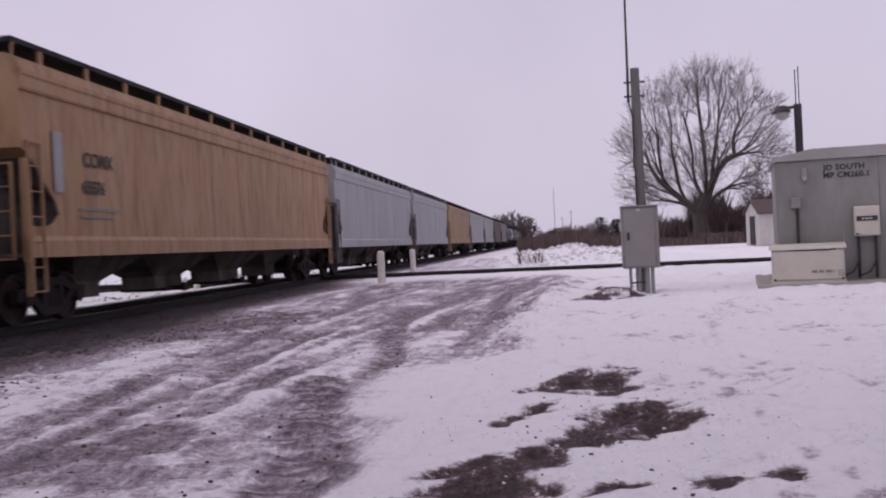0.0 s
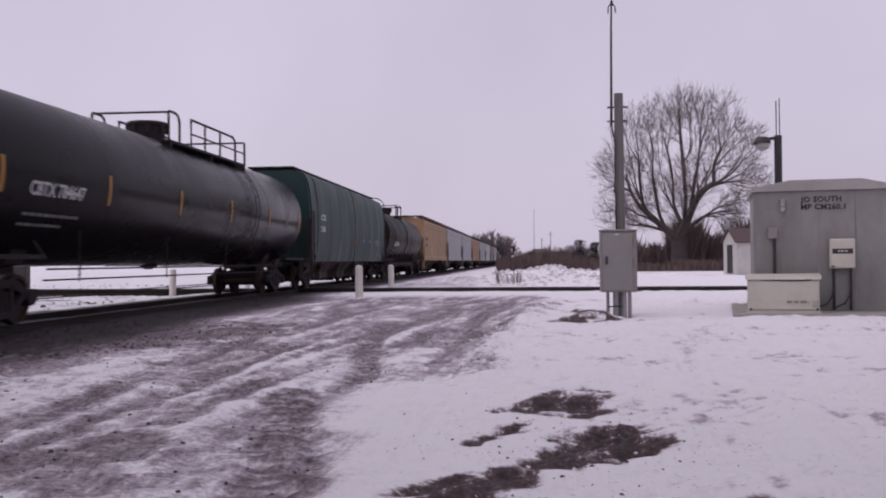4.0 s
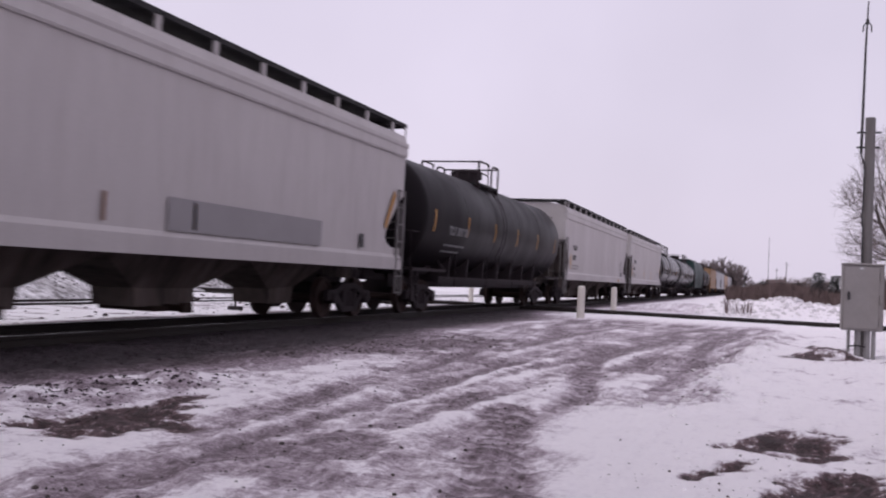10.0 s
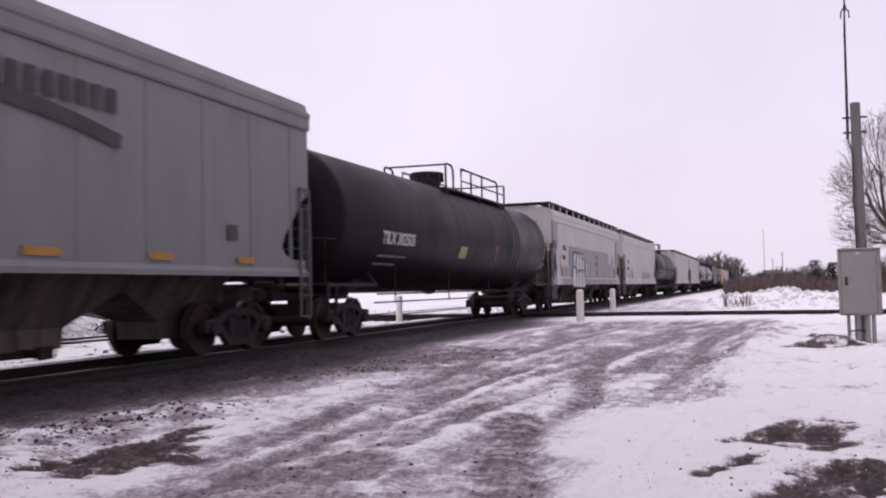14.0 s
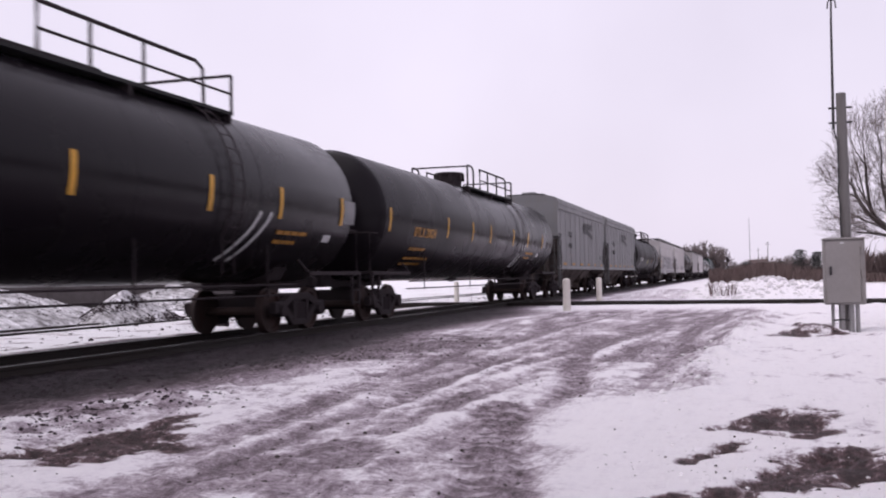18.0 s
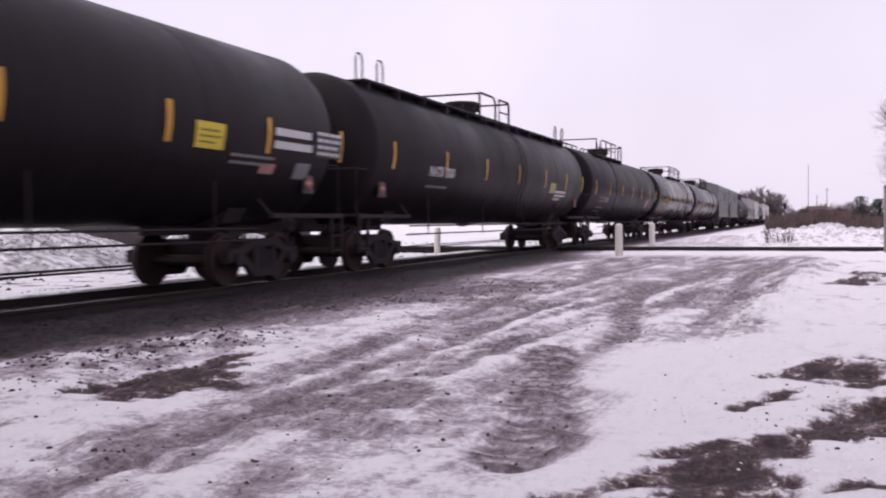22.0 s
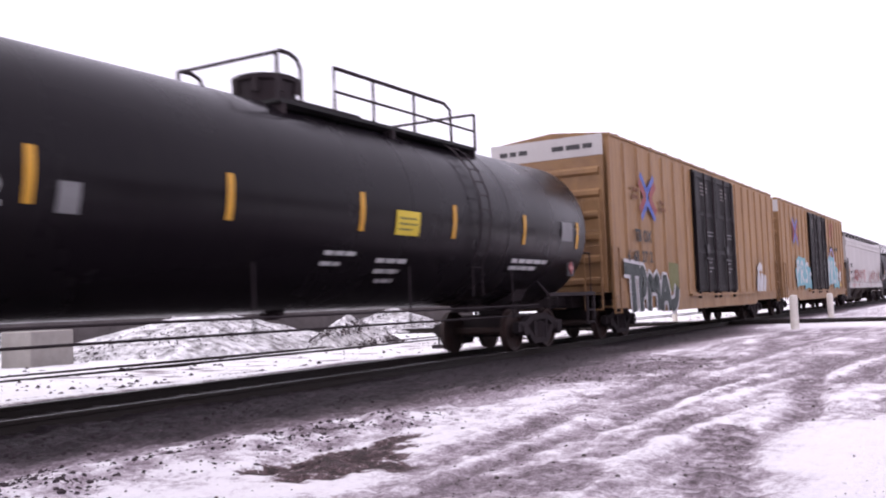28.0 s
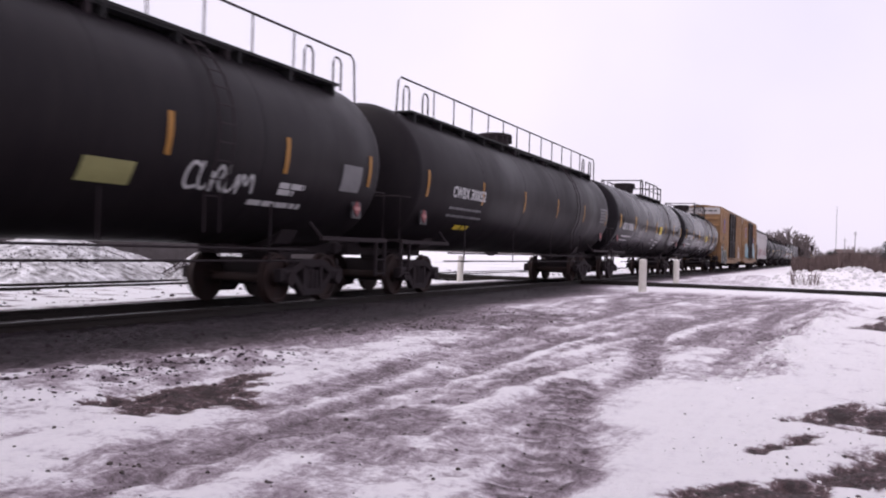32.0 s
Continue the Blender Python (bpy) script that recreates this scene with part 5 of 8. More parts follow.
    if not far_off:
        def stripe(bm):
            rows = []
            for k in range(6):
                a = (-0.45 + 0.6 * k / 5) / R_TANK
                for r in (R_TANK + 0.002, R_TANK + 0.012):
                    rows.append([bm.verts.new((r * math.cos(a), y, AXIS_Z + r * math.sin(a))) for y in (-0.06, 0.06)])
            for k in range(5):
                a, b = rows[2 * k + 1], rows[2 * k + 3]
                bm.faces.new((a[0], a[1], b[1], b[0]))
        for y in [v - h for v in stripe_at] or [-h + 0.72 + k * (L - 1.44) / (stripes - 1) for k in range(stripes)]:
            put("reflective_stripe", made(("reflective_stripe", stripe_paint), stripe_paint, stripe), car, pose(0, y, 0), "worn orange-yellow reflective stripe")
        for kind, text, size, y, v, material in marks:
            if kind == "words":
                me = words(text, size, material)
            elif kind == "bars":
                me = bars(tuple(text), material, 5, size)
            elif kind == "patch":
                w, t = size
                me = made(("panel", round(w, 2), round(t, 2), material), material, lambda bm: [box(bm, 0, w, t * k / 4, t * (k + 1) / 4, -0.006, 0.003) for k in range(4)])
            else:
                me = ribbon(text, material, size)
            put({"words": "lettering", "bars": "fine_lettering", "patch": "panel", "spray": "graffiti"}[kind], wrapped(me, R_TANK, AXIS_Z, "tank"), car, at(0, y - h, 0) @ Matrix.Translation((0, 0, 0)) @ rolled(v))

        def diamond(bm):
            prism(bm, [(0, -0.15), (0.15, 0), (0, 0.15), (-0.15, 0)], "x", 0, 0.012)
        for e in ((-1, 1) if placards else ()):
            put("placard_holder", made("placard_holder", "dark_metal", lambda bm: box(bm, -0.02, 0.012, -0.19, 0.19, -0.19, 0.19)), car, at(1.455, e * (h - 0.9), 1.62))
            put("placard", made("placard", "red_mark", diamond), car, at(1.473, e * (h - 0.9), 1.62), "small red diamond placard with a pale bar")
            put("placard_symbol", made("placard_symbol", "pink_mark", lambda bm: prism(bm, [(-0.11, -0.035), (0.11, -0.035), (0.11, 0.035), (-0.11, 0.035)], "x", 0, 0.004)), car, at(1.487, e * (h - 0.9), 1.62))
    return car


def rolled(v):
    """A turn round the tank's axis that carries a drawing up its side by v metres."""
    return Matrix.Translation((0, 0, AXIS_Z)) @ Matrix.Rotation(-v / R_TANK, 4, "Y") @ Matrix.Translation((0, 0, -AXIS_Z))


def boxcar(lo, hi, label, marks=()):
    car, gross, spot = start_car("boxcar", label, lo, hi)
    L = gross - 1.1
    h, W, top = L / 2, 1.56, 5.06
    d0, d1 = -2.55, 2.6

    def shell(bm):
        box(bm, -W, W, -h, h, 1.05, top)
    put("body", made("boxcar_body", "ochre_paint", shell), car)

    def post(bm):
        prism(bm, [(-0.09, 0), (0.09, 0), (0.05, 0.055), (-0.05, 0.055)], "z", 0.95, top - 0.1)
    n = 19
    for k in range(n):
        y = -h + 0.35 + k * (L - 0.7) / (n - 1)
        if d0 - 0.15 < y < d1 + 0.15:
            continue
        put("side_post", made("side_post", "ochre_paint", post), car, pose(W, y, 0, 0, 0, -90) @ Matrix.Diagonal((1, 1, 1, 1)))

    def roof(bm):
        prism(bm, [(-W - 0.04, top), (W + 0.04, top), (W + 0.04, top + 0.06), (0, top + 0.22), (-W - 0.04, top + 0.06)], "y", -h - 0.03, h + 0.03)
        for k in range(14):
            y = -h + (k + 0.5) * L / 14
            prism(bm, [(-W, top + 0.07), (0, top + 0.235), (W, top + 0.07), (W, top + 0.11), (0, top + 0.27), (-W, top + 0.11)], "y", y - 0.05, y + 0.05)
    put("roof", made("boxcar_roof", "ochre_end", roof), car)

    def sill(bm):
        prism(bm, [(-h, 1.06), (-h, 0.62), (-h + 3.6, 0.60), (-h + 4.0, 0.46), (h - 4.0, 0.46), (h - 3.6, 0.60), (h, 0.62), (h, 1.06)], "x", W - 0.10, W + 0.02)
    put("side_sill", made("boxcar_sill", "ochre_paint", sill), car)
    put("side_sill", made("boxcar_sill", "ochre_paint", sill), car, pose(0, 0, 0, 0, 0, 180))

    # the pair of black plug doors with their locking bars
    half = (d1 - d0) / 2
    for k in range(2):
        def leaf(bm):
            box(bm, 0, 0.09, 0.02, half - 0.02, 0.98, top - 0.12, 0.02)
        door = put("plug_door", made("plug_door", "grey_tank", leaf), car, at(W, d0 + k * half, 0), "black plug door with locking bars")

        for z in (1.14, 2.32, 3.55, 4.78):
            put("door_batten", made("door_batten", "grey_tank", lambda bm: box(bm, 0.088, 0.13, 0.1, half - 0.1, -0.06, 0.06)), door, at(0, 0, z))
        for y in (0.1, half - 0.1):
            put("door_stile", made("door_stile", "grey_tank", lambda bm: box(bm, 0.088, 0.135, -0.08, 0.08, 1.03, top - 0.2)), door, at(0, y, 0))

        def bar(bm):
            tube(bm, [(0.14, 0, 0.95), (0.14, 0, top - 0.15)], 0.03, 6)
        for y in (1.15, 2.2):
            put("locking_bar", made("locking_bar", "black_iron", bar), door, at(0, y, 0))
        put("door_handle", made("door_handle", "dark_metal", lambda bm: (box(bm, 0.13, 0.17, -0.3, 0.3, 2.05, 2.11), lathe(bm, [(0.12, 0.16), (0.17, 0.16)], "x", 12, (0, 0, 2.4)))), door, at(0, 1.2, 0))
        put("door_lettering", bars(((0, 0.5, 0.6), (0, 0.38, 0.5), (0, 0.2, 0.7), (0, 0.08, 0.4)), "dim_mark", 7 + k, 0.05), door, Matrix.Translation((0.1, 1.3, 1.55)) @ FACING)
        put("door_lettering", bars(((0, 0.42, 0.7), (0, 0.3, 0.9), (0, 0.18, 0.85), (0, 0.06, 0.7)), "faint_mark", 9 + k, 0.05), door, Matrix.Translation((0.1, 0.75, 4.1)) @ FACING)
        put("door_lettering", bars(((0, 0.2, 0.8), (0, 0.08, 0.7)), "dim_mark", 11 + k, 0.04), door, Matrix.Translation((0.1, 1.35, 2.75)) @ FACING)

        def hook(bm):
            box(bm, 0.02, 0.10, -0.06, 0.06, 0.78, 1.02)
        for y in (0.3, half - 0.3):
            put("door_roller", made("door_roller", "black_iron", hook), door, at(0, y, 0))

    def track(bm):
        box(bm, W, W + 0.13, -h + 6.5, h - 0.4, 0.86, 0.93)
    put("door_track", made("door_track", "ochre_paint", track), car)

    # corrugated ends
    def end(bm):
        box(bm, -W + 0.02, W - 0.02, 0, 0.03, 1.05, top - 0.55)
    for e in (-1, 1):
        m = at(0, h, 0) if e > 0 else pose(0, -h, 0, 0, 0, 180)
        wall = put("end_wall", made("boxcar_end", "ochre_end", end), car, m)
        for k in range(6):
            put("end_rib", made("end_rib", "ochre_end", lambda bm: prism(bm, [(0.02, -0.12), (0.10, -0.05), (0.10, 0.05), (0.02, 0.12)], "x", -W + 0.12, W - 0.12)), wall, at(0, 0, 1.32 + k * 0.56))
        put("end_band", made("end_band", "white_paint", lambda bm: box(bm, -W, W, 0, 0.04, top - 0.55, top - 0.02)), car, m, "white band across the top of the end")
        put("end_lettering", bars(((0.2, 0.0, 1.1), (-1.3, 0.0, 0.8)), "black_mark", 12, 0.12), car, m @ pose(0, 0.046, top - 0.35, 90, 0, 180))
        add_ladder("end_ladder", 0.45, 0.6, 3.4, "ochre_end", 8, car, at(1.2, e * (h + 0.13), 0))
        add_ladder("side_ladder", 0.45, 0.5, 2.2, "ochre_end", 5, car, pose(W + 0.09, e * (h - 0.35), 0, 0, 0, 90))
        put("underframe", made("boxcar_underframe", "black_iron", lambda bm: (box(bm, -0.35, 0.35, -h, 0, 0.68, 1.04), box(bm, -1.3, 1.3, -h * .9, -h * .9 + .15, .85, 1.04))), car, pose(0, 0, 0, 0, 0, 0 if e < 0 else 180) @ at(0, h if e < 0 else h, 0) @ at(0, -h if e < 0 else -h, 0))
        add_coupler(car, e * h, e)
        add_truck(car, e * (h - 2.2), spot)
    side = Matrix.Translation((W + 0.058, 0, 0)) @ FACING
    for kind, *spec in marks:
        add_mark(car, side, h, kind, *spec)
    return car


# ---- the consist, from its front to its rear: places along the line at the clip's start ----
def reporting(a, b, y=1.95, z=2.38, size=0.34, material="black_mark", detail=True):
    """Reporting marks in two rows, with fine lettering below."""
    out = [("words", a, size, y, z, material), ("words", b, size * 0.92, y - 0.05, z - size * 1.35, material)]
    if detail:
        out.append(("bars", ((0, 0, 1.6), (0.9, 0, 0.4), (0.1, -0.14, 1.2)), y - 0.2, z - size * 2.2, "faint_mark", 0.05))
    return out


def grown(strokes, sx, sy):
    """The same strokes drawn wider and taller."""
    return [([(x * sx, y * sy) for x, y in p], w * (sx + sy) / 2) for p, w in strokes]


front = 185.0
for k in range(6):
    hopper(front + 115 + 20 * k, front + 135 + 20 * k, ("pale_paint", "green_paint", "grey_paint", "beige_paint", "pale_paint", "grey_paint")[k], "distant covered hopper car in a long freight train", far_off=True)
for k in range(6):
    tank(front + 19.2 * k, front + 19.2 * (k + 1), "black_tank" if k % 2 else "grey_tank", "distant black tank car in a long freight train", far_off=True)
hopper(164, 185, "grey_paint", "grimy dark grey covered hopper car", far_off=True)
hopper(143, 164, "brown_paint", "dark brown covered hopper car", far_off=True)
hopper(122, 143, "pale_paint", "pale grey covered hopper car", far_off=True)
hopper(100.5, 122, "pale_paint", "pale grey covered hopper car", far_off=True)
hopper(79, 100.5, "beige_paint", "orange-beige covered hopper car", far_off=True)
hopper(58.4, 79, "pale_paint", "pale grey covered hopper car with a dark end")
hopper(36.6, 58.4, "pale_paint", "pale grey covered hopper car with a dark end")
hopper(14.0, 36.6, "beige_paint", "rust-streaked beige covered hopper car with black lettering", reporting("CCWX", "65576", 2.0, 2.62, 0.37) + [("patch", 0.95, 2.1, 0.3, 1.05, "pale_paint")])
tank(-4.9, 14.0, "grey_tank", "black tank car with white lettering and a railed top platform", marks=[("words", "CRGX 29491", 0.36, 2.6, -0.6, "white_mark"), ("bars", ((0, 0, 1.7), (0, -0.22, 1.4)), 0.05, 2.6, -0.95, "dim_mark")], deck_span=(-1.3, 1.2), through_sill=True, stripe_at=(0.35, 5.6, 9.2, 13.2, 16.6))
hopper(-25.3, -4.9, "green_paint", "dark green covered hopper car with rounded sides", reporting("CCBX", "53348", 1.9, 2.6, 0.34, "white_mark", False) + [("bars", ((0, 0, 0.5), (1.8, 0, 0.4), (3.6, 0, 0.4)), 11.6, 1.9, "dim_mark", 0.1), ("patch", 15.9, 1.75, 0.4, 0.38, "dim_mark"), ("patch", 16.75, 1.8, 0.2, 0.2, "dim_mark"), ("patch", 15.95, 1.2, 0.2, 0.14, "dim_mark"), ("patch", 16.4, 1.22, 0.22, 0.16, "dim_mark"), ("patch", 17.1, 1.05, 0.3, 0.2, "dim_mark"), ("patch", 15.3, 1.62, 0.14, 0.55, "rust_mark"), ("patch", 9.0, 1.7, 0.5, 0.3, "rust_mark")], ribs=0, board=False, lift=0.15, rounded=True)
tank(-47.9, -25.3, "black_tank", "glossy black tank car with white lettering", marks=[("words", "CBTX 784647", 0.34, 1.6, -0.42, "white_mark"), ("bars", ((0, 0, 2.0), (0, -0.2, 1.5)), 0.06, 1.6, -0.8, "dim_mark")])
tank(-67.6, -47.9, "black_tank", "glossy black tank car with white lettering", marks=[("words", "CBTX 784634", 0.34, 1.6, -0.42, "dim_mark"), ("bars", ((0, 0, 2.0), (0, -0.2, 1.5)), 0.06, 1.6, -0.8, "dim_mark"), ("bars", ((0, 0, 1.2),), 0.07, 14.0, -0.5, "dim_mark")], deck_span=(-5.2, 1.4))
hopper(-89.0, -67.6, "white_paint", "off-white covered hopper car with dirty hopper bays", reporting("DOWX", "67241") + [("patch", 1.2, 1.5, 0.12, 0.8, "orange"), ("patch", 8.0, 1.4, 0.12, 0.6, "yellow"), ("patch", 12.6, 1.4, 0.12, 0.55, "yellow"), ("patch", 18.6, 1.65, 0.12, 0.7, "yellow"), ("patch", 17.2, 1.75, 0.3, 0.3, "black_mark"), ("patch", 14.6, 1.1, 0.5, 0.1, "rust_mark")])
hopper(-111.2, -89.8, "white_paint", "off-white covered hopper car with black lettering", reporting("CCBX", "58797") + [("bars", [(0, 0.5 - 0.1 * k, 1.1 - 0.12 * (k % 3)) for k in range(6)], 17.3, 1.72, "faint_mark", 0.04), ("patch", 17.73, 1.37, 0.5, 0.27, "black_mark"), ("spray", [([(0, 0), (0.6, 0)], 0.14)], 16.4, 1.1, "orange", "mark3", 0.030), ("patch", 1.3, 1.5, 0.12, 0.7, "yellow")])
tank(-130.3, -111.2, "grey_tank", "matt black tank car with yellow stripes", marks=[("words", "TILX 300708", 0.34, 2.2, -0.45, "dim_mark"), ("bars", ((0, 0, 1.9), (0, -0.2, 1.6)), 0.06, 2.2, -0.8, "dim_mark")], deck_span=(-1.9, 0.5), through_sill=True, stripe_at=(0.94, 4.0, 7.0, 10.0, 13.2, 16.4))
hopper(-151.7, -130.3, "white_paint", "off-white covered hopper car with grey touch-up patches", reporting("CCBX", "58818") + [("patch", 4.0, 1.35, 0.7, 0.6, "overpaint"), ("patch", 10.5, 1.36, 5.2, 0.5, "overpaint"), ("patch", 17.6, 1.42, 0.24, 0.3, "black_mark"), ("spray", [([(0.0, 0.85), (0.55, 0.0)], 0.16)], 0.35, 2.0, "orange", "sash", 0.005), ("spray", [([(0.0, 0.0), (0.55, 0.85)], 0.16)], 19.05, 1.95, "orange", "sash2", 0.005), ("patch", 11.15, 1.4, 0.1, 0.42, "orange"), ("patch", 4.75, 1.36, 0.07, 0.32, "rust_mark"), ("patch", 9.0, 1.4, 0.07, 0.4, "rust_mark")])
ARCS = [([(0.55, 0.93), (0.53, 1.34), (0.87, 1.56), (1.3, 1.49), (1.34, 1.24), (0.83, 0.88), (1.34, 0.7)], 0.09), ([(1.34, 0.75), (1.35, 1.39), (1.74, 1.57), (2.1, 1.4), (2.08, 0.77)], 0.09), ([(2.11, 0.77), (2.1, 1.36), (2.49, 1.59), (2.85, 1.41), (2.84, 0.79)], 0.09), ([(2.84, 0.79), (2.92, 1.47), (3.49, 1.53), (3.49, 0.81)], 0.09)]
ARCS_LOW = [([(0.27, 0.22), (0.39, 0.72), (0.76, 0.89), (1.33, 0.67), (1.31, 0.29)], 0.08), ([(1.31, -0.12), (1.38, 0.44), (1.68, 0.68), (2.04, 0.49), (2.04, -0.14)], 0.07), ([(2.04, -0.14), (2.12, 0.53), (2.48, 0.72), (2.82, 0.53), (2.8, -0.15)], 0.07), ([(2.84, -0.15), (2.93, 0.55), (3.31, 0.72), (3.64, 0.52), (3.62, -0.16)], 0.07), ([(0.33, 0.32), (0.26, 0.11), (0.41, -0.13), (1.28, -0.15)], 0.07), ([(3.85, 0.48), (3.83, 0.99), (4.13, 1.16), (4.4, 1.02), (4.27, 0.4), (3.94, 0.35)], 0.06), ([(3.05, 1.3), (3.2, 1.15), (3.35, 1.32)], 0.07)]
FILL = [([(0.94, 1.46), (1.0, 0.74)], 0.62), ([(1.74, 1.48), (1.70, 0.72)], 0.62), ([(2.48, 1.5), (2.45, 0.74)], 0.64), ([(3.2, 1.48), (3.18, 0.74)], 0.58), ([(0.82, 0.76), (0.80, -0.12)], 0.95), ([(1.68, 0.6), (1.68, -0.13)], 0.68), ([(2.44, 0.64), (2.42, -0.14)], 0.68), ([(3.24, 0.64), (3.22, -0.15)], 0.70), ([(4.12, 1.05), (4.08, 0.42)], 0.4)]
hopper(-174.1, -152.5, "white_paint", "off-white covered hopper car with grey overpainting and bubble graffiti", reporting("NCIX", "7384", 2.25, 2.55, 0.32, detail=False) + [("patch", 3.85, 1.36, 11.9, 1.42, "overpaint"), ("patch", 15.75, 1.36, 3.2, 0.80, "overpaint"), ("patch", 18.96, 2.05, 1.0, 1.6, "overpaint"), ("spray", [([(0, 0.31), (1.4, 0.31)], 0.62)], 17.17, 2.02, "white_paint", "datapanel", 0.004), ("bars", [(0, 0.52 - 0.1 * k, 1.25 - 0.1 * (k % 3)) for k in range(6)], 17.24, 2.04, "grime_line", 0.035), ("spray", [([(0, 0.13), (0.46, 0.13)], 0.27)], 17.82, 1.53, "black_mark", "blackpanel", 0.006), ("spray", [([(0, 0), (0, 0.42)], 0.12)], 15.57, 1.5, "orange", "mark1", 0.006), ("spray", [([(0, 0), (0, 0.7)], 0.12)], 19.18, 1.63, "orange", "mark2", 0.006), ("patch", 1.9, 1.36, 1.94, 0.45, "overpaint"), ("spray", [([(0, 0), (17.1, 0)], 0.27)], 1.9, 1.12, "overpaint", "sillpaint", 0.0265), ("patch", 0.05, 2.55, 1.15, 1.15, "overpaint"), ("spray", FILL, 4.0, 1.0, "palespray", "fill", 0.030), ("spray", ARCS, 4.0, 1.0, "black_mark", "arcs", 0.036), ("spray", ARCS_LOW, 4.0, 1.0, "black_mark", "arcs_low", 0.036), ("patch", 1.75, 1.6, 0.12, 0.75, "yellow"), ("spray", [([(0.3, 0.9), (0.9, 0.95), (1.2, 0.7), (0.9, 0.1), (0.7, -0.2), (0.4, 0.2), (0.2, 0.6), (0.5, 0.9)], 0.1), ([(0.35, 0.5), (1.0, 0.55)], 0.12)], 10.9, 1.55, "greyspray", "mask", 0.006), ("patch", 0.9, 1.06, 0.3, 0.2, "red_mark")])
tank(-196.3, -174.1, "grey_tank", "matt black tank car with white lettering", stripe_at=(20.2,), deck_span=(-1.1, 5.9), marks=[("words", "TILX 302505", 0.42, 2.5, -0.5, "white_mark"), ("bars", ((0, 0, 1.9), (0, -0.22, 1.4)), 0.06, 2.5, -0.85, "dim_mark"), ("patch", None, (0.7, 0.36), 8.7, -0.72, "placard_pale"), ("patch", None, (0.3, 0.5), 12.6, -0.7, "rust_mark"), ("spray", [([(0, 0), (0.5, 0.35), (0.3, 0.05), (0.9, 0.3)], 0.1)], "tag5", 19.6, -0.95, "dim_mark"), ("patch", None, (0.5, 0.42), 20.6, -0.1, "dim_mark")])
SWOOSH = [([(0, 0.1), (0.6, 0.1), (1.2, 0.02), (1.8, -0.1), (2.4, -0.28)], 0.2)]
for lo, hi, number in ((-213.9, -196.3, "855029"), (-230.6, -213.9, "855031")):
    hopper(lo, hi, "grey_paint", "grey ribbed covered hopper car with a dark maker's device", reporting("TRGX", number, 2.75, 2.8, 0.40) + [("spray", grown(SWOOSH, 1.3, 0.8), 7.45, 3.24, "black_mark", "swoosh", 0.016), ("patch", 13.4, 1.78, 0.3, 0.26, "black_mark")] + [("patch", 7.5 + 0.31 * k, 3.40, 0.21, 0.34, "black_mark") for k in range(10)] + [("patch", 1.2 + 2.5 * k, 1.40, 0.85 - 0.06 * k, 0.11, "orange") for k in range(6)], board=False, ribs=11, lift=0.34)
BTLX = [("words", "BTLX 20024", 0.36, 2.5, -0.50, "orange"), ("bars", ((0, 0, 1.3), (0, -0.3, 2.0), (0, -0.5, 1.6)), 0.08, 2.5, -0.9, "orange"), ("bars", ((0, 0, 1.3), (0, -0.2, 0.9)), 0.08, 16.4, -0.75, "orange"), ("patch", None, (0.6, 0.5), 19.3, -0.4, "dim_mark"), ("patch", None, (0.35, 0.16), 18.5, -0.85, "white_mark"), ("spray", [([(0, -0.95), (0.2, -0.7), (0.7, -0.1), (0.8, 0.1)], 0.09), ([(0.4, -0.95), (0.6, -0.7), (1.1, -0.1), (1.2, 0.1)], 0.09)], "slash", 14.8, -0.45, "white_mark")]
tank(-254.0, -230.6, "black_tank", "glossy black tank car with orange lettering", stripe_paint="yellow", marks=BTLX, stripe_at=(0.6, 5.45, 8.15, 10.45, 13.85, 16.35, 19.2))
tank(-275.6, -254.0, "black_tank", "glossy black tank car with orange lettering", stripe_paint="yellow", marks=BTLX, stripe_at=(0.6, 5.45, 8.15, 10.45, 13.85, 16.35, 19.2), deck_span=(-0.6, 5.6))
tank(-296.0, -275.6, "grey_tank", "matt black tank car with faded lettering", stripe_paint="yellow", stripe_at=(1.05, 4.25, 7.55, 10.55, 13.45, 16.45, 19.0), deck_span=(-5.2, 1.2), marks=[("words", "CTCX 788901", 0.36, 2.3, -0.80, "dim_mark"), ("bars", ((0, 0, 1.9), (0, -0.22, 1.4)), 0.05, 2.3, -1.1, "dim_mark"), ("patch", None, (0.62, 0.5), 15.6, -0.98, "pink_mark"), ("patch", None, (0.9, 0.5), 17.9, -0.5, "ghost_mark")])
tank(-318.0, -296.0, "dusty_tank", "matt black tank car with a walkway along its top", stripe_paint="yellow", stripe_at=(1.2, 4.5, 7.75, 11.05, 14.35, 17.45, 20.2), placards=True, top="hoops", deck_span=(-1.2, 1.8), marks=[("words", "NATX 7300", 0.34, 3.4, -0.5, "white_mark"), ("bars", ((0, 0, 1.4),), 0.06, 3.4, -0.8, "dim_mark"), ("patch", None, (0.8, 0.36), 15.1, -0.62, "placard_pale"), ("bars", ((0, 0, 1.6), (0, -0.14, 1.6), (0, -0.28, 1.0)), 0.08, 16.0, -0.6, "white_mark")])
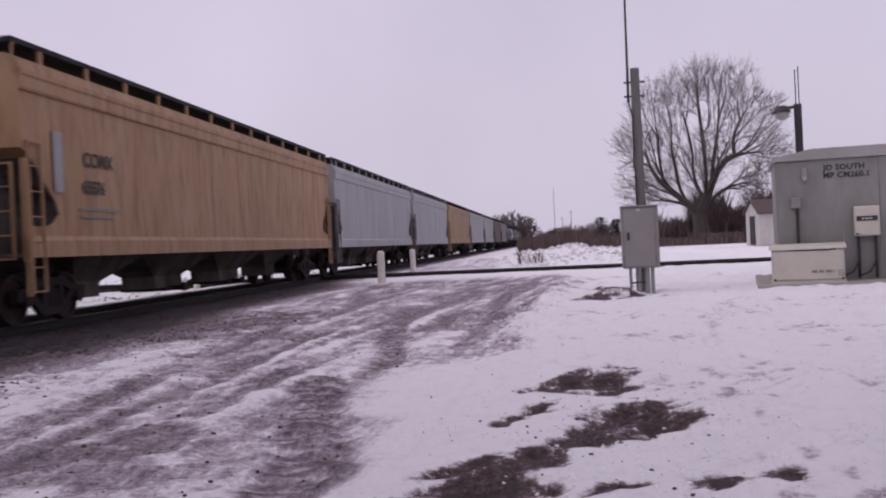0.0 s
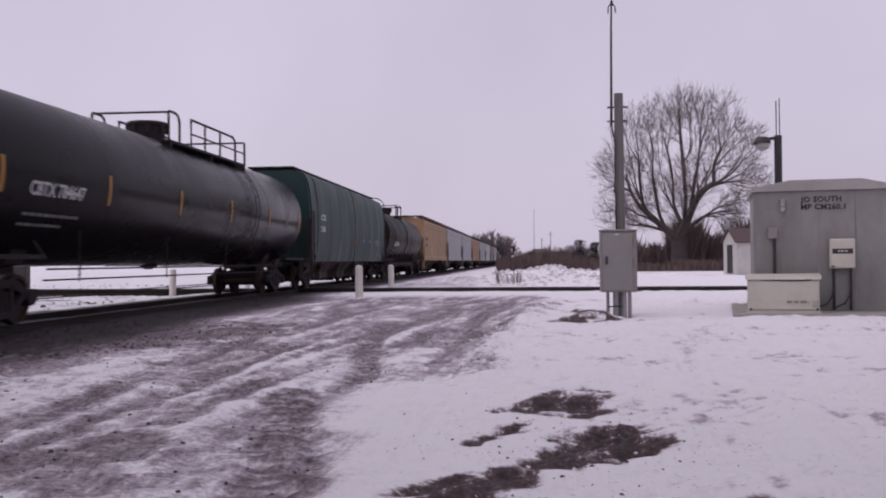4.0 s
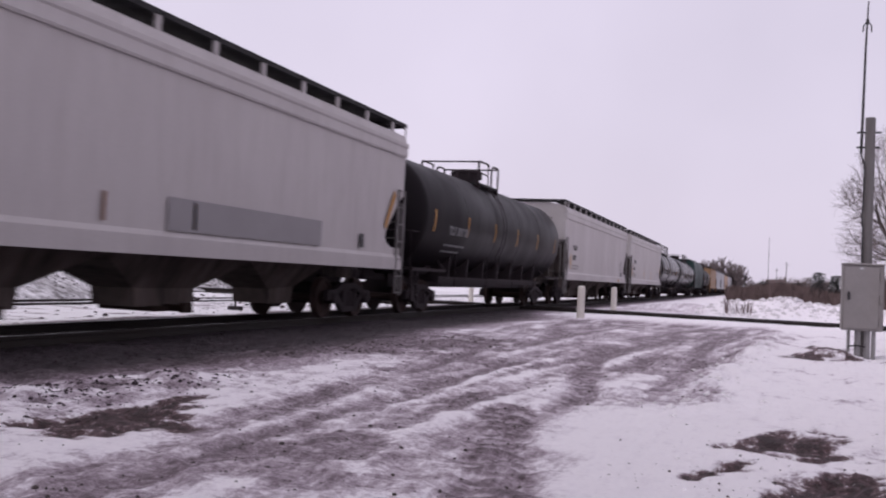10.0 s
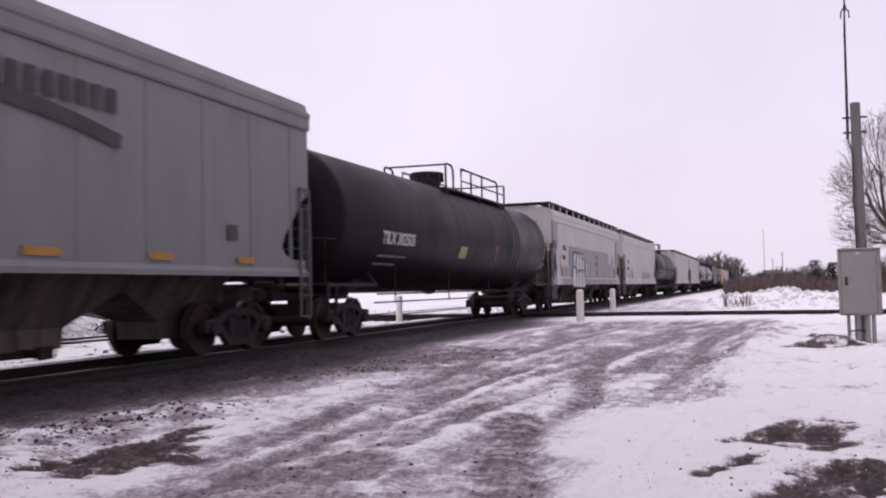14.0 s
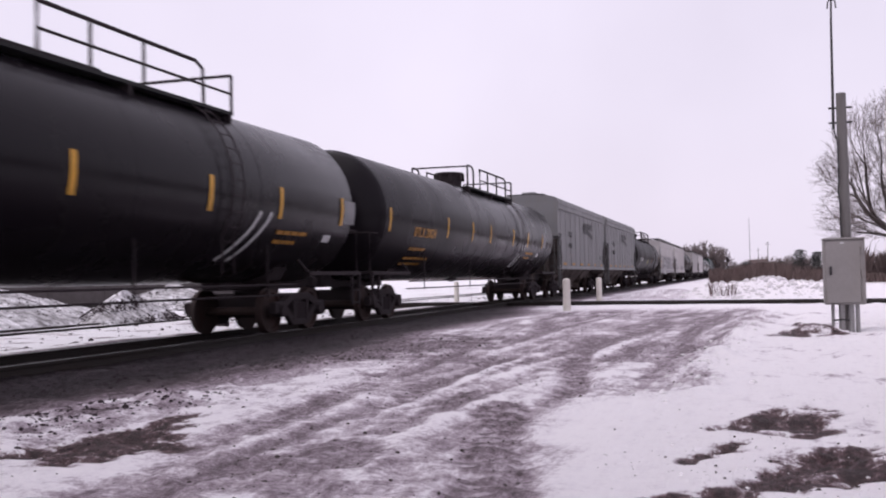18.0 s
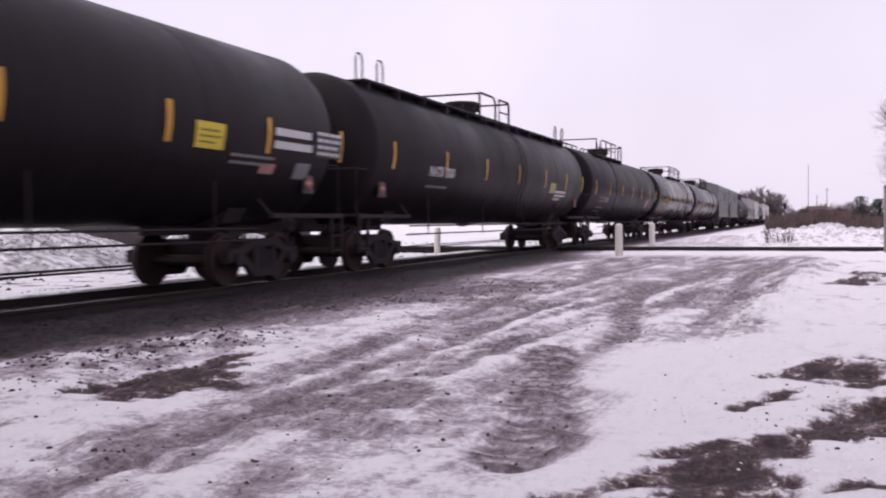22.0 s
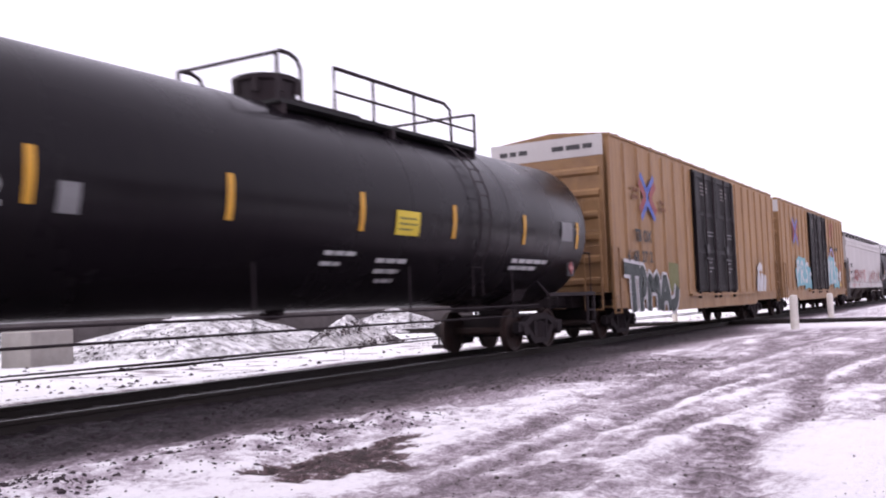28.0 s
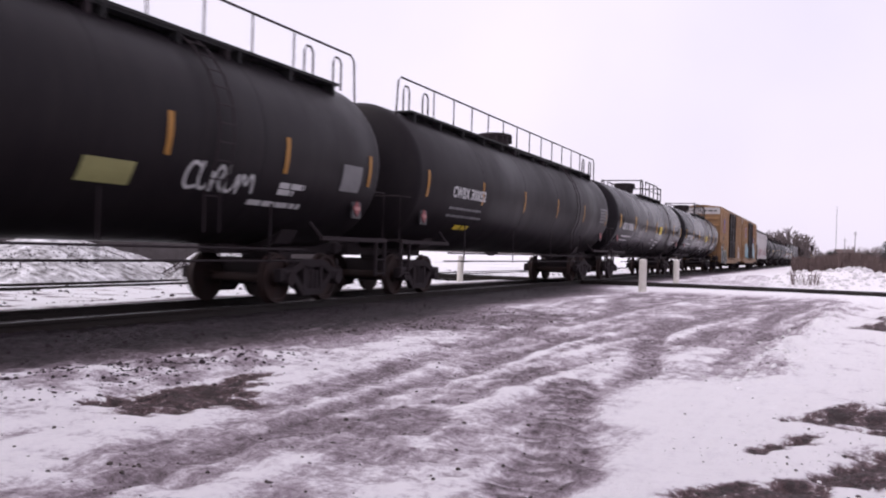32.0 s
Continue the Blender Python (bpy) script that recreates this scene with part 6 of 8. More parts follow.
tank(-338.6, -318.0, "dusty_tank", "black tank car with white lettering and yellow stripes", stripe_paint="yellow", placards=True, deck_span=(-5.2, 2.0), marks=[("words", "TILX 300376", 0.35, 1.05, -0.36, "white_mark"), ("bars", ((0, 0, 1.9), (0, -0.2, 1.8)), 0.06, 0.9, -0.62, "white_mark"), ("patch", None, (0.28, 0.34), 3.8, -0.4, "dim_mark"), ("patch", None, (0.74, 0.40), 14.5, -0.48, "placard_yellow"), ("bars", ((0, 0, 0.5), (0, -0.09, 0.55), (0, -0.18, 0.4)), 0.035, 14.6, -0.22, "moss_mark"), ("patch", None, (1.25, 0.13), 16.75, -0.12, "white_mark"), ("patch", None, (1.3, 0.13), 16.75, -0.34, "white_mark"), ("patch", None, (1.0, 0.45), 18.2, -0.4, "ghost_mark"), ("bars", ((0, 0, 0.9), (0, -0.12, 0.9), (0, -0.24, 0.8), (0, -0.36, 0.9)), 0.06, 18.25, 0.0, "white_mark"), ("patch", None, (0.45, 0.18), 16.45, -0.8, "pink_mark"), ("patch", None, (0.5, 0.3), 17.6, -0.85, "dim_mark"), ("bars", ((0, 0, 1.3), (0, -0.12, 1.2)), 0.05, 15.5, -0.55, "dim_mark")], stripe_at=(0.4, 3.5, 7.2, 10.8, 13.85, 16.55, 19.2))


def scrawl(seed, letters, wide, tall):
    rnd = random.Random(seed)
    out, x = [], 0.0
    for _ in range(letters):
        kind = rnd.randrange(4)
        w = wide * rnd.uniform(0.7, 1.2)
        if kind == 0:
            pts = [(x, 0), (x + 0.1 * w, 0.7 * tall), (x + 0.5 * w, tall), (x + 0.85 * w, 0.7 * tall), (x + 0.4 * w, 0.35 * tall), (x + w, 0.05 * tall)]
        elif kind == 1:
            pts = [(x + w, 0.8 * tall), (x + 0.4 * w, tall), (x, 0.5 * tall), (x + 0.3 * w, 0), (x + w, 0.15 * tall)]
        elif kind == 2:
            pts = [(x, 0.1 * tall), (x + 0.2 * w, 0.9 * tall), (x + 0.45 * w, 0.2 * tall), (x + 0.7 * w, 0.95 * tall), (x + w, 0.1 * tall)]
        else:
            pts = [(x + 0.1 * w, tall), (x, 0.4 * tall), (x + 0.3 * w, 0), (x + 0.75 * w, 0.2 * tall), (x + 0.8 * w, 0.9 * tall), (x + w, 0.0)]
        out.append((pts, 0.13 * tall))
        x += w * 0.95
    return out


# red script on the hopper: two names, and paler scribbles round them
RED = [([(0.44, -0.01), (0.4, 0.42), (0.82, 0.81), (1.24, 1.07), (1.65, 1.07)], 0.26), ([(1.68, 1.06), (1.92, 1.21), (2.16, 1.16), (2.24, 0.96)], 0.13), ([(1.38, 0.84), (1.6, 0.66), (2.06, 0.54), (2.22, 0.51)], 0.2), ([(2.24, 0.51), (2.48, 0.89), (2.62, 1.19)], 0.18),
       ([(2.62, 1.19), (2.74, 0.91), (3.47, 0.78), (3.96, 0.72), (4.37, 0.47), (4.4, 0.04)], 0.1), ([(3.37, 0.79), (3.32, 1.05), (3.53, 1.14), (3.69, 0.96)], 0.11), ([(3.82, 1.09), (4.13, 1.18), (4.33, 1.06), (3.81, 0.86)], 0.09), ([(4.32, 0.67), (4.49, 0.94), (4.93, 1.06), (5.39, 0.96), (5.5, 0.62), (5.63, 0.36)], 0.1)]
RED_FINE = [([(0.95, 0.67), (1.3, 0.54), (1.67, 0.56), (1.76, 0.41), (1.52, 0.4)], 0.08), ([(1.56, 0.48), (1.75, 0.42)], 0.2), ([(2.56, 0.68), (2.91, 0.7), (2.77, 0.41)], 0.06), ([(3.13, 0.4), (3.18, 0.52), (3.36, 0.28), (3.4, 0.01)], 0.08)]
RED_NAME = [([(0.46, -0.01), (0.48, 0.44), (0.95, 0.83), (1.42, 1.05)], 0.18), ([(1.42, 1.05), (1.59, 0.62), (1.22, 0.83)], 0.1), ([(1.81, 1.1), (1.65, 0.54), (2.13, 0.63), (2.01, 1.15)], 0.1), ([(2.43, 1.25), (2.61, 0.73), (2.48, 0.4)], 0.14), ([(2.94, 0.98), (3.39, 1.17), (3.65, 1.01), (2.82, 0.69), (3.62, 0.43)], 0.12), ([(3.92, 0.46), (4.18, 1.03), (4.66, 0.96), (4.76, 0.5)], 0.11), ([(5.29, 0.98), (5.13, 0.43), (5.66, 0.53), (5.83, 1.09)], 0.11), ([(6.17, 1.38), (5.95, 0.59)], 0.08)]
PINK = [([(5.79, 0.39), (5.88, 0.98), (6.19, 1.03), (6.11, 0.55)], 0.16), ([(6.34, 0.87), (6.23, 0.31)], 0.06), ([(6.8, 1.19), (6.7, 0.71)], 0.05), ([(5.18, 1.16), (6.33, 1.16)], 0.14), ([(8.58, 1.15), (8.71, 0.42), (9.08, 0.36), (9.02, 1.24)], 0.12), ([(-0.49, 0.14), (-0.37, 0.34), (-0.31, 0.15), (-0.43, 0.01)], 0.08), ([(-0.17, 0.27), (-0.12, 0.04), (0.04, 0.19), (0.11, 0.03)], 0.08), ([(11.58, 0.28), (11.89, 0.15), (12.34, 0.28)], 0.07), ([(0.75, 0.1), (0.9, 0.3), (1.1, 0.12), (1.35, 0.3)], 0.07)]
hopper(-359.8, -338.6, "white_paint", "off-white covered hopper car with red script graffiti", reporting("CCBX", "72674", 1.55, 2.34, 0.34) + [("spray", RED, 2.5, 1.0, "red_mark", "red1", 0.030), ("spray", RED_FINE, 2.5, 1.0, "red_mark", "red2", 0.034), ("spray", RED_NAME, 11.5, 1.0, "red_mark", "red3", 0.030), ("spray", PINK, 2.5, 1.0, "pink_mark", "pink1", 0.036), ("patch", 0.85, 1.46, 0.14, 0.95, "orange"), ("patch", 4.78, 1.5, 0.12, 0.62, "orange"), ("patch", 13.9, 1.6, 0.12, 0.7, "orange"), ("patch", 17.25, 1.65, 0.13, 0.8, "orange"), ("patch", 17.5, 1.75, 0.28, 0.32, "black_mark"), ("bars", ((0, 0.5, 0.8), (0, 0.36, 0.7), (0, 0.22, 0.8), (0, 0.08, 0.6), (0, -0.06, 0.7)), 17.95, 1.8, "faint_mark", 0.06), ("spray", [([(0, 0), (0.4, 0)], 0.18)], 5.05, 1.18, "red_mark", "dash1", 0.030), ("bars", ((0, 0, 0.45), (0, -0.14, 0.4)), 0.7, 1.2, "faint_mark", 0.07), ("spray", [([(0, 0), (19.8, 0)], 0.02)], 0.1, 1.365, "grime_line", "seam1", 0.006)])
BLOCKS = [([(0, 0.3), (0.5, 0.5), (1.4, 0.45), (2.6, 0.6), (3.6, 0.4)], 1.0), ([(0.2, 1.0), (0.9, 1.3), (1.6, 1.15), (2.4, 1.2)], 0.7), ([(2.0, -0.1), (3.0, 0.1), (4.1, -0.1)], 0.5)]
LETTERS = [([(0.1, 0.0), (0.15, 1.2), (0.5, 1.4), (0.7, 1.0), (0.2, 0.7)], 0.22), ([(1.0, 0.0), (1.05, 1.3), (1.6, 1.3), (1.5, 0.7), (1.1, 0.7), (1.7, 0.1)], 0.22), ([(2.0, 0.2), (2.5, 0.1), (2.7, 0.6), (2.2, 0.9), (2.4, 1.3), (2.9, 1.2)], 0.2), ([(3.1, 0.0), (3.3, 0.8), (3.9, 0.4)], 0.18)]
HAZE = [([(0.2, 1.4), (0.9, 2.0), (1.6, 1.8), (2.2, 1.1)], 0.14)]
DEVICE = [([(0, 0.1), (0.5, 0.9)], 0.18), ([(0.0, 0.85), (0.5, 0.1)], 0.18), ([(0.7, 0.85), (1.3, 0.85)], 0.16), ([(1.0, 0.85), (1.0, 0.0)], 0.16)]
CROSS_RED = [([(0.0, 0.86), (0.50, 0.46)], 0.22), ([(0.0, 0.06), (0.50, 0.44)], 0.22), ([(1.40, 0.86), (0.86, 0.46)], 0.22), ([(1.40, 0.06), (0.86, 0.44)], 0.22)]
CROSS_BLUE = [([(0.10, 1.06), (0.68, 0.58)], 0.18), ([(1.28, 1.06), (0.66, 0.60)], 0.18), ([(0.10, -0.16), (0.68, 0.34)], 0.18), ([(1.28, -0.16), (0.66, 0.34)], 0.18), ([(0.64, 0.62), (0.66, 0.30)], 0.18)]
TAGS = [("patch", 16.45, 1.55, 0.4, 0.42, "black_mark"), ("patch", 17.2, 1.4, 0.5, 0.6, "palespray"), ("spray", [([(0, 0), (0.2, 0.3), (0.45, 0.1)], 0.25)], 17.3, 2.1, "red_mark", "blob", 0.004), ("patch", 17.3, 1.12, 0.4, 0.14, "placard_yellow")]
SIGNS = [("bars", ((0, 0, 0.6), (0, -0.2, 0.5)), 1.9, 3.75, "rust_mark", 0.1), ("bars", ((0, 0, 0.4), (0, -0.2, 0.5)), 4.3, 3.55, "rust_mark", 0.1)]
boxcar(-380.7, -359.8, "ochre high-cube boxcar with black doors and teal graffiti", [("spray", BLOCKS, 12.9, 1.25, "teal_mark", "blocks", 0.004), ("spray", LETTERS, 13.0, 1.2, "palespray", "letters", 0.012), ("spray", HAZE, 13.4, 1.3, "violet_mark", "haze", 0.008), ("words", "Car", 0.38, 12.7, 3.2, "black_mark"), ("words", "Pooling", 0.38, 13.9, 3.2, "black_mark"), ("words", "Experts", 0.38, 15.75, 3.2, "black_mark"), ("spray", DEVICE, 14.2, 3.8, "red_mark", "device", 0.004), ("spray", grown(BLOCKS, 1.1, 0.8), 3.2, 1.25, "teal_mark", "blocks2", 0.004), ("spray", grown(LETTERS, 1.1, 0.8), 3.3, 1.25, "palespray", "letters2", 0.012), ("spray", CROSS_RED, 2.8, 3.3, "red_mark", "x1", 0.004), ("spray", CROSS_BLUE, 2.8, 3.3, "blue_mark", "x2", 0.008)] + TAGS)
PMA = [([(0, 1.05), (1.3, 1.0)], 0.3), ([(0.65, 1.0), (0.75, 0.0)], 0.34), ([(1.35, 0.0), (1.3, 1.05), (1.75, 0.95), (1.7, 0.5), (1.4, 0.45)], 0.28), ([(2.05, 0.0), (2.1, 1.0), (2.5, 0.45), (2.9, 1.0), (3.0, 0.0)], 0.30), ([(3.2, 0.0), (3.6, 1.05), (4.1, 0.0)], 0.32), ([(3.4, 0.35), (3.95, 0.35)], 0.25), ([(4.2, 0.1), (4.7, 0.15), (4.9, 0.6)], 0.35)]
EDGE = [(p, w + 0.2) for p, w in PMA]
boxcar(-402.5, -380.7, "ochre high-cube boxcar with black doors and block-letter graffiti", [("spray", grown(EDGE, 0.94, 1.1), 0.98, 0.50, "palespray", "edge", 0.003), ("spray", grown(PMA, 0.94, 1.1), 0.98, 0.50, "greyspray", "pma", 0.014), ("spray", [([(0.0, 0.5), (0.95, 0.48)], 0.85)], 4.85, 0.95, "moss_mark", "moss", 0.001), ("words", "TB OX", 0.46, 2.0, 2.40, "black_mark"), ("words", "6  68  27  2", 0.44, 1.35, 1.84, "black_mark"), ("spray", CROSS_RED, 2.5, 3.2, "red_mark", "x1", 0.004), ("spray", CROSS_BLUE, 2.5, 3.2, "blue_mark", "x2", 0.008), ("spray", [([(0, 0.1), (0.25, 0.9), (0.5, 0.1)], 0.35), ([(0.7, 0.1), (0.9, 0.8)], 0.4), ([(1.2, 0.1), (1.45, 0.75)], 0.4), ([(0.1, 0.9), (0.5, 1.15), (0.9, 1.0)], 0.3)], 16.6, 0.85, "palespray", "tag", 0.004)] + SIGNS)
CBTX = [("bars", ((0, 0, 2.1), (0, -0.2, 1.6)), 0.07, 2.0, -0.82, "white_mark"), ("patch", None, (0.28, 0.34), 4.9, -0.52, "dim_mark"), ("patch", None, (0.72, 0.40), 11.3, -0.46, "placard_yellow"), ("bars", ((0, 0, 0.5), (0, -0.09, 0.55), (0, -0.18, 0.4)), 0.035, 11.4, -0.2, "moss_mark"), ("bars", ((0, 0, 0.8), (0, -0.18, 0.5)), 0.07, 9.6, -0.85, "white_mark"), ("bars", ((0, 0, 0.9), (0.1, -0.2, 0.7), (0.3, -0.4, 0.5)), 0.08, 11.0, -0.95, "white_mark"), ("bars", ((0, 0, 1.7), (0, -0.16, 1.3)), 0.09, 15.8, -0.85, "white_mark"), ("patch", None, (0.6, 0.42), 18.0, -0.3, "dim_mark")]
for lo, hi, number, back in ((-423.3, -402.5, "785062", 0.45), (-443.6, -423.3, "785061", 0.4)):
    tank(lo, hi, "black_tank", "glossy black tank car with white lettering and orange stripes", stripe_paint="yellow", marks=[("words", "CBTX " + number, 0.42, 1.55 - back * 0.5, -0.48, "white_mark")] + [(a, b, c, y - back, v, m) for a, b, c, y, v, m in CBTX], stripe_at=[v - back for v in (1.15, 4.55, 7.45, 10.35, 13.2, 16.1, 18.9)], placards=True, deck_span=(-0.9, 5.2))
tank(-464.8, -443.6, "dusty_tank", "matt black tank car with railing along its whole top", placards=True, top="long", marks=[("words", "CWBX 300052", 0.37, 2.25, -0.35, "white_mark"), ("bars", ((0, 0, 2.2), (0, -0.2, 2.4)), 0.06, 2.25, -0.65, "dim_mark"), ("bars", ((0, 0, 1.0),), 0.14, 3.2, -1.2, "placard_yellow"), ("bars", ((0, 0, 1.15), (0, -0.12, 1.15), (0, -0.24, 1.1), (0, -0.36, 1.15), (0, -0.48, 0.8)), 0.08, 17.95, 0.1, "dim_mark")])
tank(-486.0, -464.8, "dusty_tank", "matt black tank car with railing along its whole top", placards=True, top="long", stripes=7, marks=[("patch", None, (0.95, 0.34), 11.4, -0.95, "placard_pale"), ("spray", scrawl(4, 5, 0.4, 0.45), "white4", 13.4, -0.9, "white_mark"), ("bars", ((0, 0, 0.8), (-0.7, -0.36, 1.6), (0, -0.12, 0.5)), 0.1, 15.9, -0.7, "white_mark"), ("patch", None, (0.75, 0.5), 17.9, -0.6, "dim_mark")])


# ---- beside the line: the signal house, its plant and the case ----
def equipment_house():
    house = new("equipment_house")
    house.matrix_basis = pose(5.40, 18.15, 0, 0, 0, -11)
    tagged(house, "galvanised railway equipment house with black stencilled lettering on a concrete pad", "equipment house")
    bm = bmesh.new()
    box(bm, -1.2, 1.2, 0, 2.9, 0.06, 2.30, 0.01)
    part("wall", bm, "house_metal", house)
    bm = bmesh.new()
    prism(bm, [(-1.27, 2.30), (1.27, 2.30), (1.27, 2.36), (0.66, 2.50), (-0.58, 2.50), (-1.27, 2.36)], "y", -0.06, 2.96)
    part("roof", bm, "roof_metal", house, "low galvanised roof")
    for x in (-1.2, 1.2):
        bm = bmesh.new()
        box(bm, x - 0.03, x + 0.03, -0.015, 0.05, 0.06, 2.29)
        part("corner_trim", bm, "house_metal", house)
    for x in (-0.70, -0.08, 0.55):
        bm = bmesh.new()
        box(bm, x - 0.012, x + 0.012, -0.008, 0.0, 0.10, 2.28)
        part("panel_seam", bm, "house_metal", house)
    up = pose(0, 0, 0, 90, 0, 0)
    put("lettering", words("JO SOUTH", 0.145, "black_mark", 1.05), house, at(-0.38, -0.011, 2.09) @ up, "black stencilled letters")
    put("lettering", words("MP CM260.1", 0.145, "black_mark", 1.05), house, at(-0.39, -0.011, 1.95) @ up, "black stencilled letters")
    bm = bmesh.new()
    box(bm, -0.76, -0.66, -0.07, 0, 2.0, 2.16, 0.015)
    fixture = part("wall_light", bm, "conduit", house, "small grey wall light")
    bm = bmesh.new()
    lathe(bm, [(1.92, 0.02), (1.94, 0.04), (2.0, 0.045)], "z", 10, (-0.71, -0.045, 0))
    part("bulb", bm, "lamp_glass", fixture)
    bm = bmesh.new()
    box(bm, -0.97, -0.80, -0.11, 0, 1.42, 1.62, 0.01)
    part("junction_box", bm, "case_grey", house)
    bm = bmesh.new()
    tube(bm, [(-0.86, -0.05, 0.1), (-0.86, -0.05, 1.42)], 0.025, 8)
    part("conduit", bm, "dark_metal", house)
    # transfer switch with its conduits
    bm = bmesh.new()
    box(bm, 0.09, 0.52, -0.16, 0, 0.86, 1.40, 0.02)
    switch = part("switch_box", bm, "generator_white", house, "ivory transfer switch box")
    bm = bmesh.new()
    box(bm, 0.13, 0.48, -0.166, -0.16, 1.13, 1.22)
    part("label", bm, "black_mark", switch, "black label strip")
    put("fine_lettering", bars(((0, 0, 0.18),), "white_mark", 3, 0.02), switch, at(0.22, -0.168, 1.165) @ up)
    bm = bmesh.new()
    box(bm, 0.11, 0.17, -0.168, -0.16, 0.885, 0.91)
    part("latch", bm, "dark_metal", switch)
    for x, y0 in ((0.16, 0.0), (0.45, 0.0)):
        bm = bmesh.new()
        tube(bm, [(x, -0.06, 0.10), (x, -0.06, 0.87)], 0.024, 8)
        part("conduit", bm, "dark_metal", house)
        bm = bmesh.new()
        tube(bm, [(x, -0.08, 0.55), (x - 0.02, -0.10, 0.38), (x - 0.12, -0.14, 0.22), (x - 0.28, -0.2, 0.16)], 0.018, 6)
        part("flexible_conduit", bm, "dark_metal", house)


def pad():
    bm = bmesh.new()
    box(bm, -1.62, 1.5, -0.98, 3.3, -0.12, 0.075, 0.02)
    p = part("concrete_pad", bm, "concrete", None)
    p.matrix_basis = pose(5.40, 18.15, 0, 0, 0, -11)
    tagged(p, "rough concrete pad with snow against its edge", "concrete pad")


def generator():
    g = new("standby_generator")
    g.matrix_basis = pose(4.56, 17.80, 0.075, 0, 0, -11)
    tagged(g, "ivory standby generator in a ribbed metal enclosure on a concrete pad", "generator")
    bm = bmesh.new()
    box(bm, -0.60, 0.60, -0.33, 0.33, 0.04, 0.60, 0.03)
    part("enclosure", bm, "generator_white", g)
    bm = bmesh.new()
    prism(bm, [(-0.36, 0.60), (0.36, 0.60), (0.34, 0.66), (0.0, 0.70), (-0.34, 0.66)], "x", -0.63, 0.63)
    lid = part("lid", bm, "generator_white", g)
    bm = bmesh.new()
    prism(bm, [(-0.42, 0.585), (0.40, 0.585), (0.34, 0.565), (-0.2, 0.57)], "y", -0.338, -0.33)
    part("vent_slot", bm, "dark_metal", g, "dark slot under the lid")
    bm = bmesh.new()
    box(bm, 0.36, 0.46, -0.345, -0.33, 0.575, 0.61)
    part("latch", bm, "dark_metal", lid)
    bm = bmesh.new()
    box(bm, -0.62, 0.62, -0.35, 0.35, 0.0, 0.045)
    part("base_rail", bm, "generator_white", g)
    put("fine_lettering", bars(((0, 0, 0.38),), "faint_mark", 4, 0.045), g, at(0.05, -0.334, 0.18) @ pose(0, 0, 0, 90, 0, 0))
    put("fine_lettering", bars(((0, 0, 0.1), (0, -0.04, 0.1), (0, -0.08, 0.1)), "faint_mark", 4, 0.015), g, at(0.48, -0.334, 0.2) @ pose(0, 0, 0, 90, 0, 0))
    for x in (-0.56, 0.56):
        bm = bmesh.new()
        lathe(bm, [(-0.344, 0.022), (-0.33, 0.022)], "y", 8, (x, 0, 0.07))
        part("bolt", bm, "dark_metal", g)


def light_post():
    p = new("light_post")
    p.matrix_basis = at(5.52, 21.75, 0)
    tagged(p, "dark steel post with a hooded yard lamp and two whip antennas", "lamp post")
    bm = bmesh.new()
    tube(bm, [(0, 0, -0.1), (0, 0, 3.78)], 0.085, 12)
    part("post", bm, "dark_metal", p, smooth=True)
    bm = bmesh.new()
    tube(bm, [(0.08, 0, 3.74), (-0.30, 0, 3.70)], 0.035, 8)
    arm = part("arm", bm, "dark_metal", p)
    bm = bmesh.new()
    lathe(bm, [(3.76, 0.03), (3.75, 0.12), (3.66, 0.18), (3.60, 0.19)], "z", 16, (-0.34, 0, 0))
    hood = part("hood", bm, "dark_metal", p, smooth=True)
    bm = bmesh.new()
    lathe(bm, [(3.61, 0.16), (3.52, 0.15), (3.46, 0.09), (3.44, 0.02)], "z", 16, (-0.34, 0, 0))
    part("bowl", bm, "lamp_glass", hood, "frosted lamp bowl", True)
    bm = bmesh.new()
    prism(bm, [(-0.56, 3.62), (-0.46, 3.66), (-0.46, 3.58), (-0.56, 3.60)], "y", -0.08, 0.08)
    part("sensor", bm, "dark_metal", hood)
    for x, top in ((-0.02, 4.55), (0.05, 4.62)):
        bm = bmesh.new()
        tube(bm, [(x, 0.05, 3.7), (x, 0.05, top)], 0.012, 6)
        part("whip_antenna", bm, "dark_metal", p)


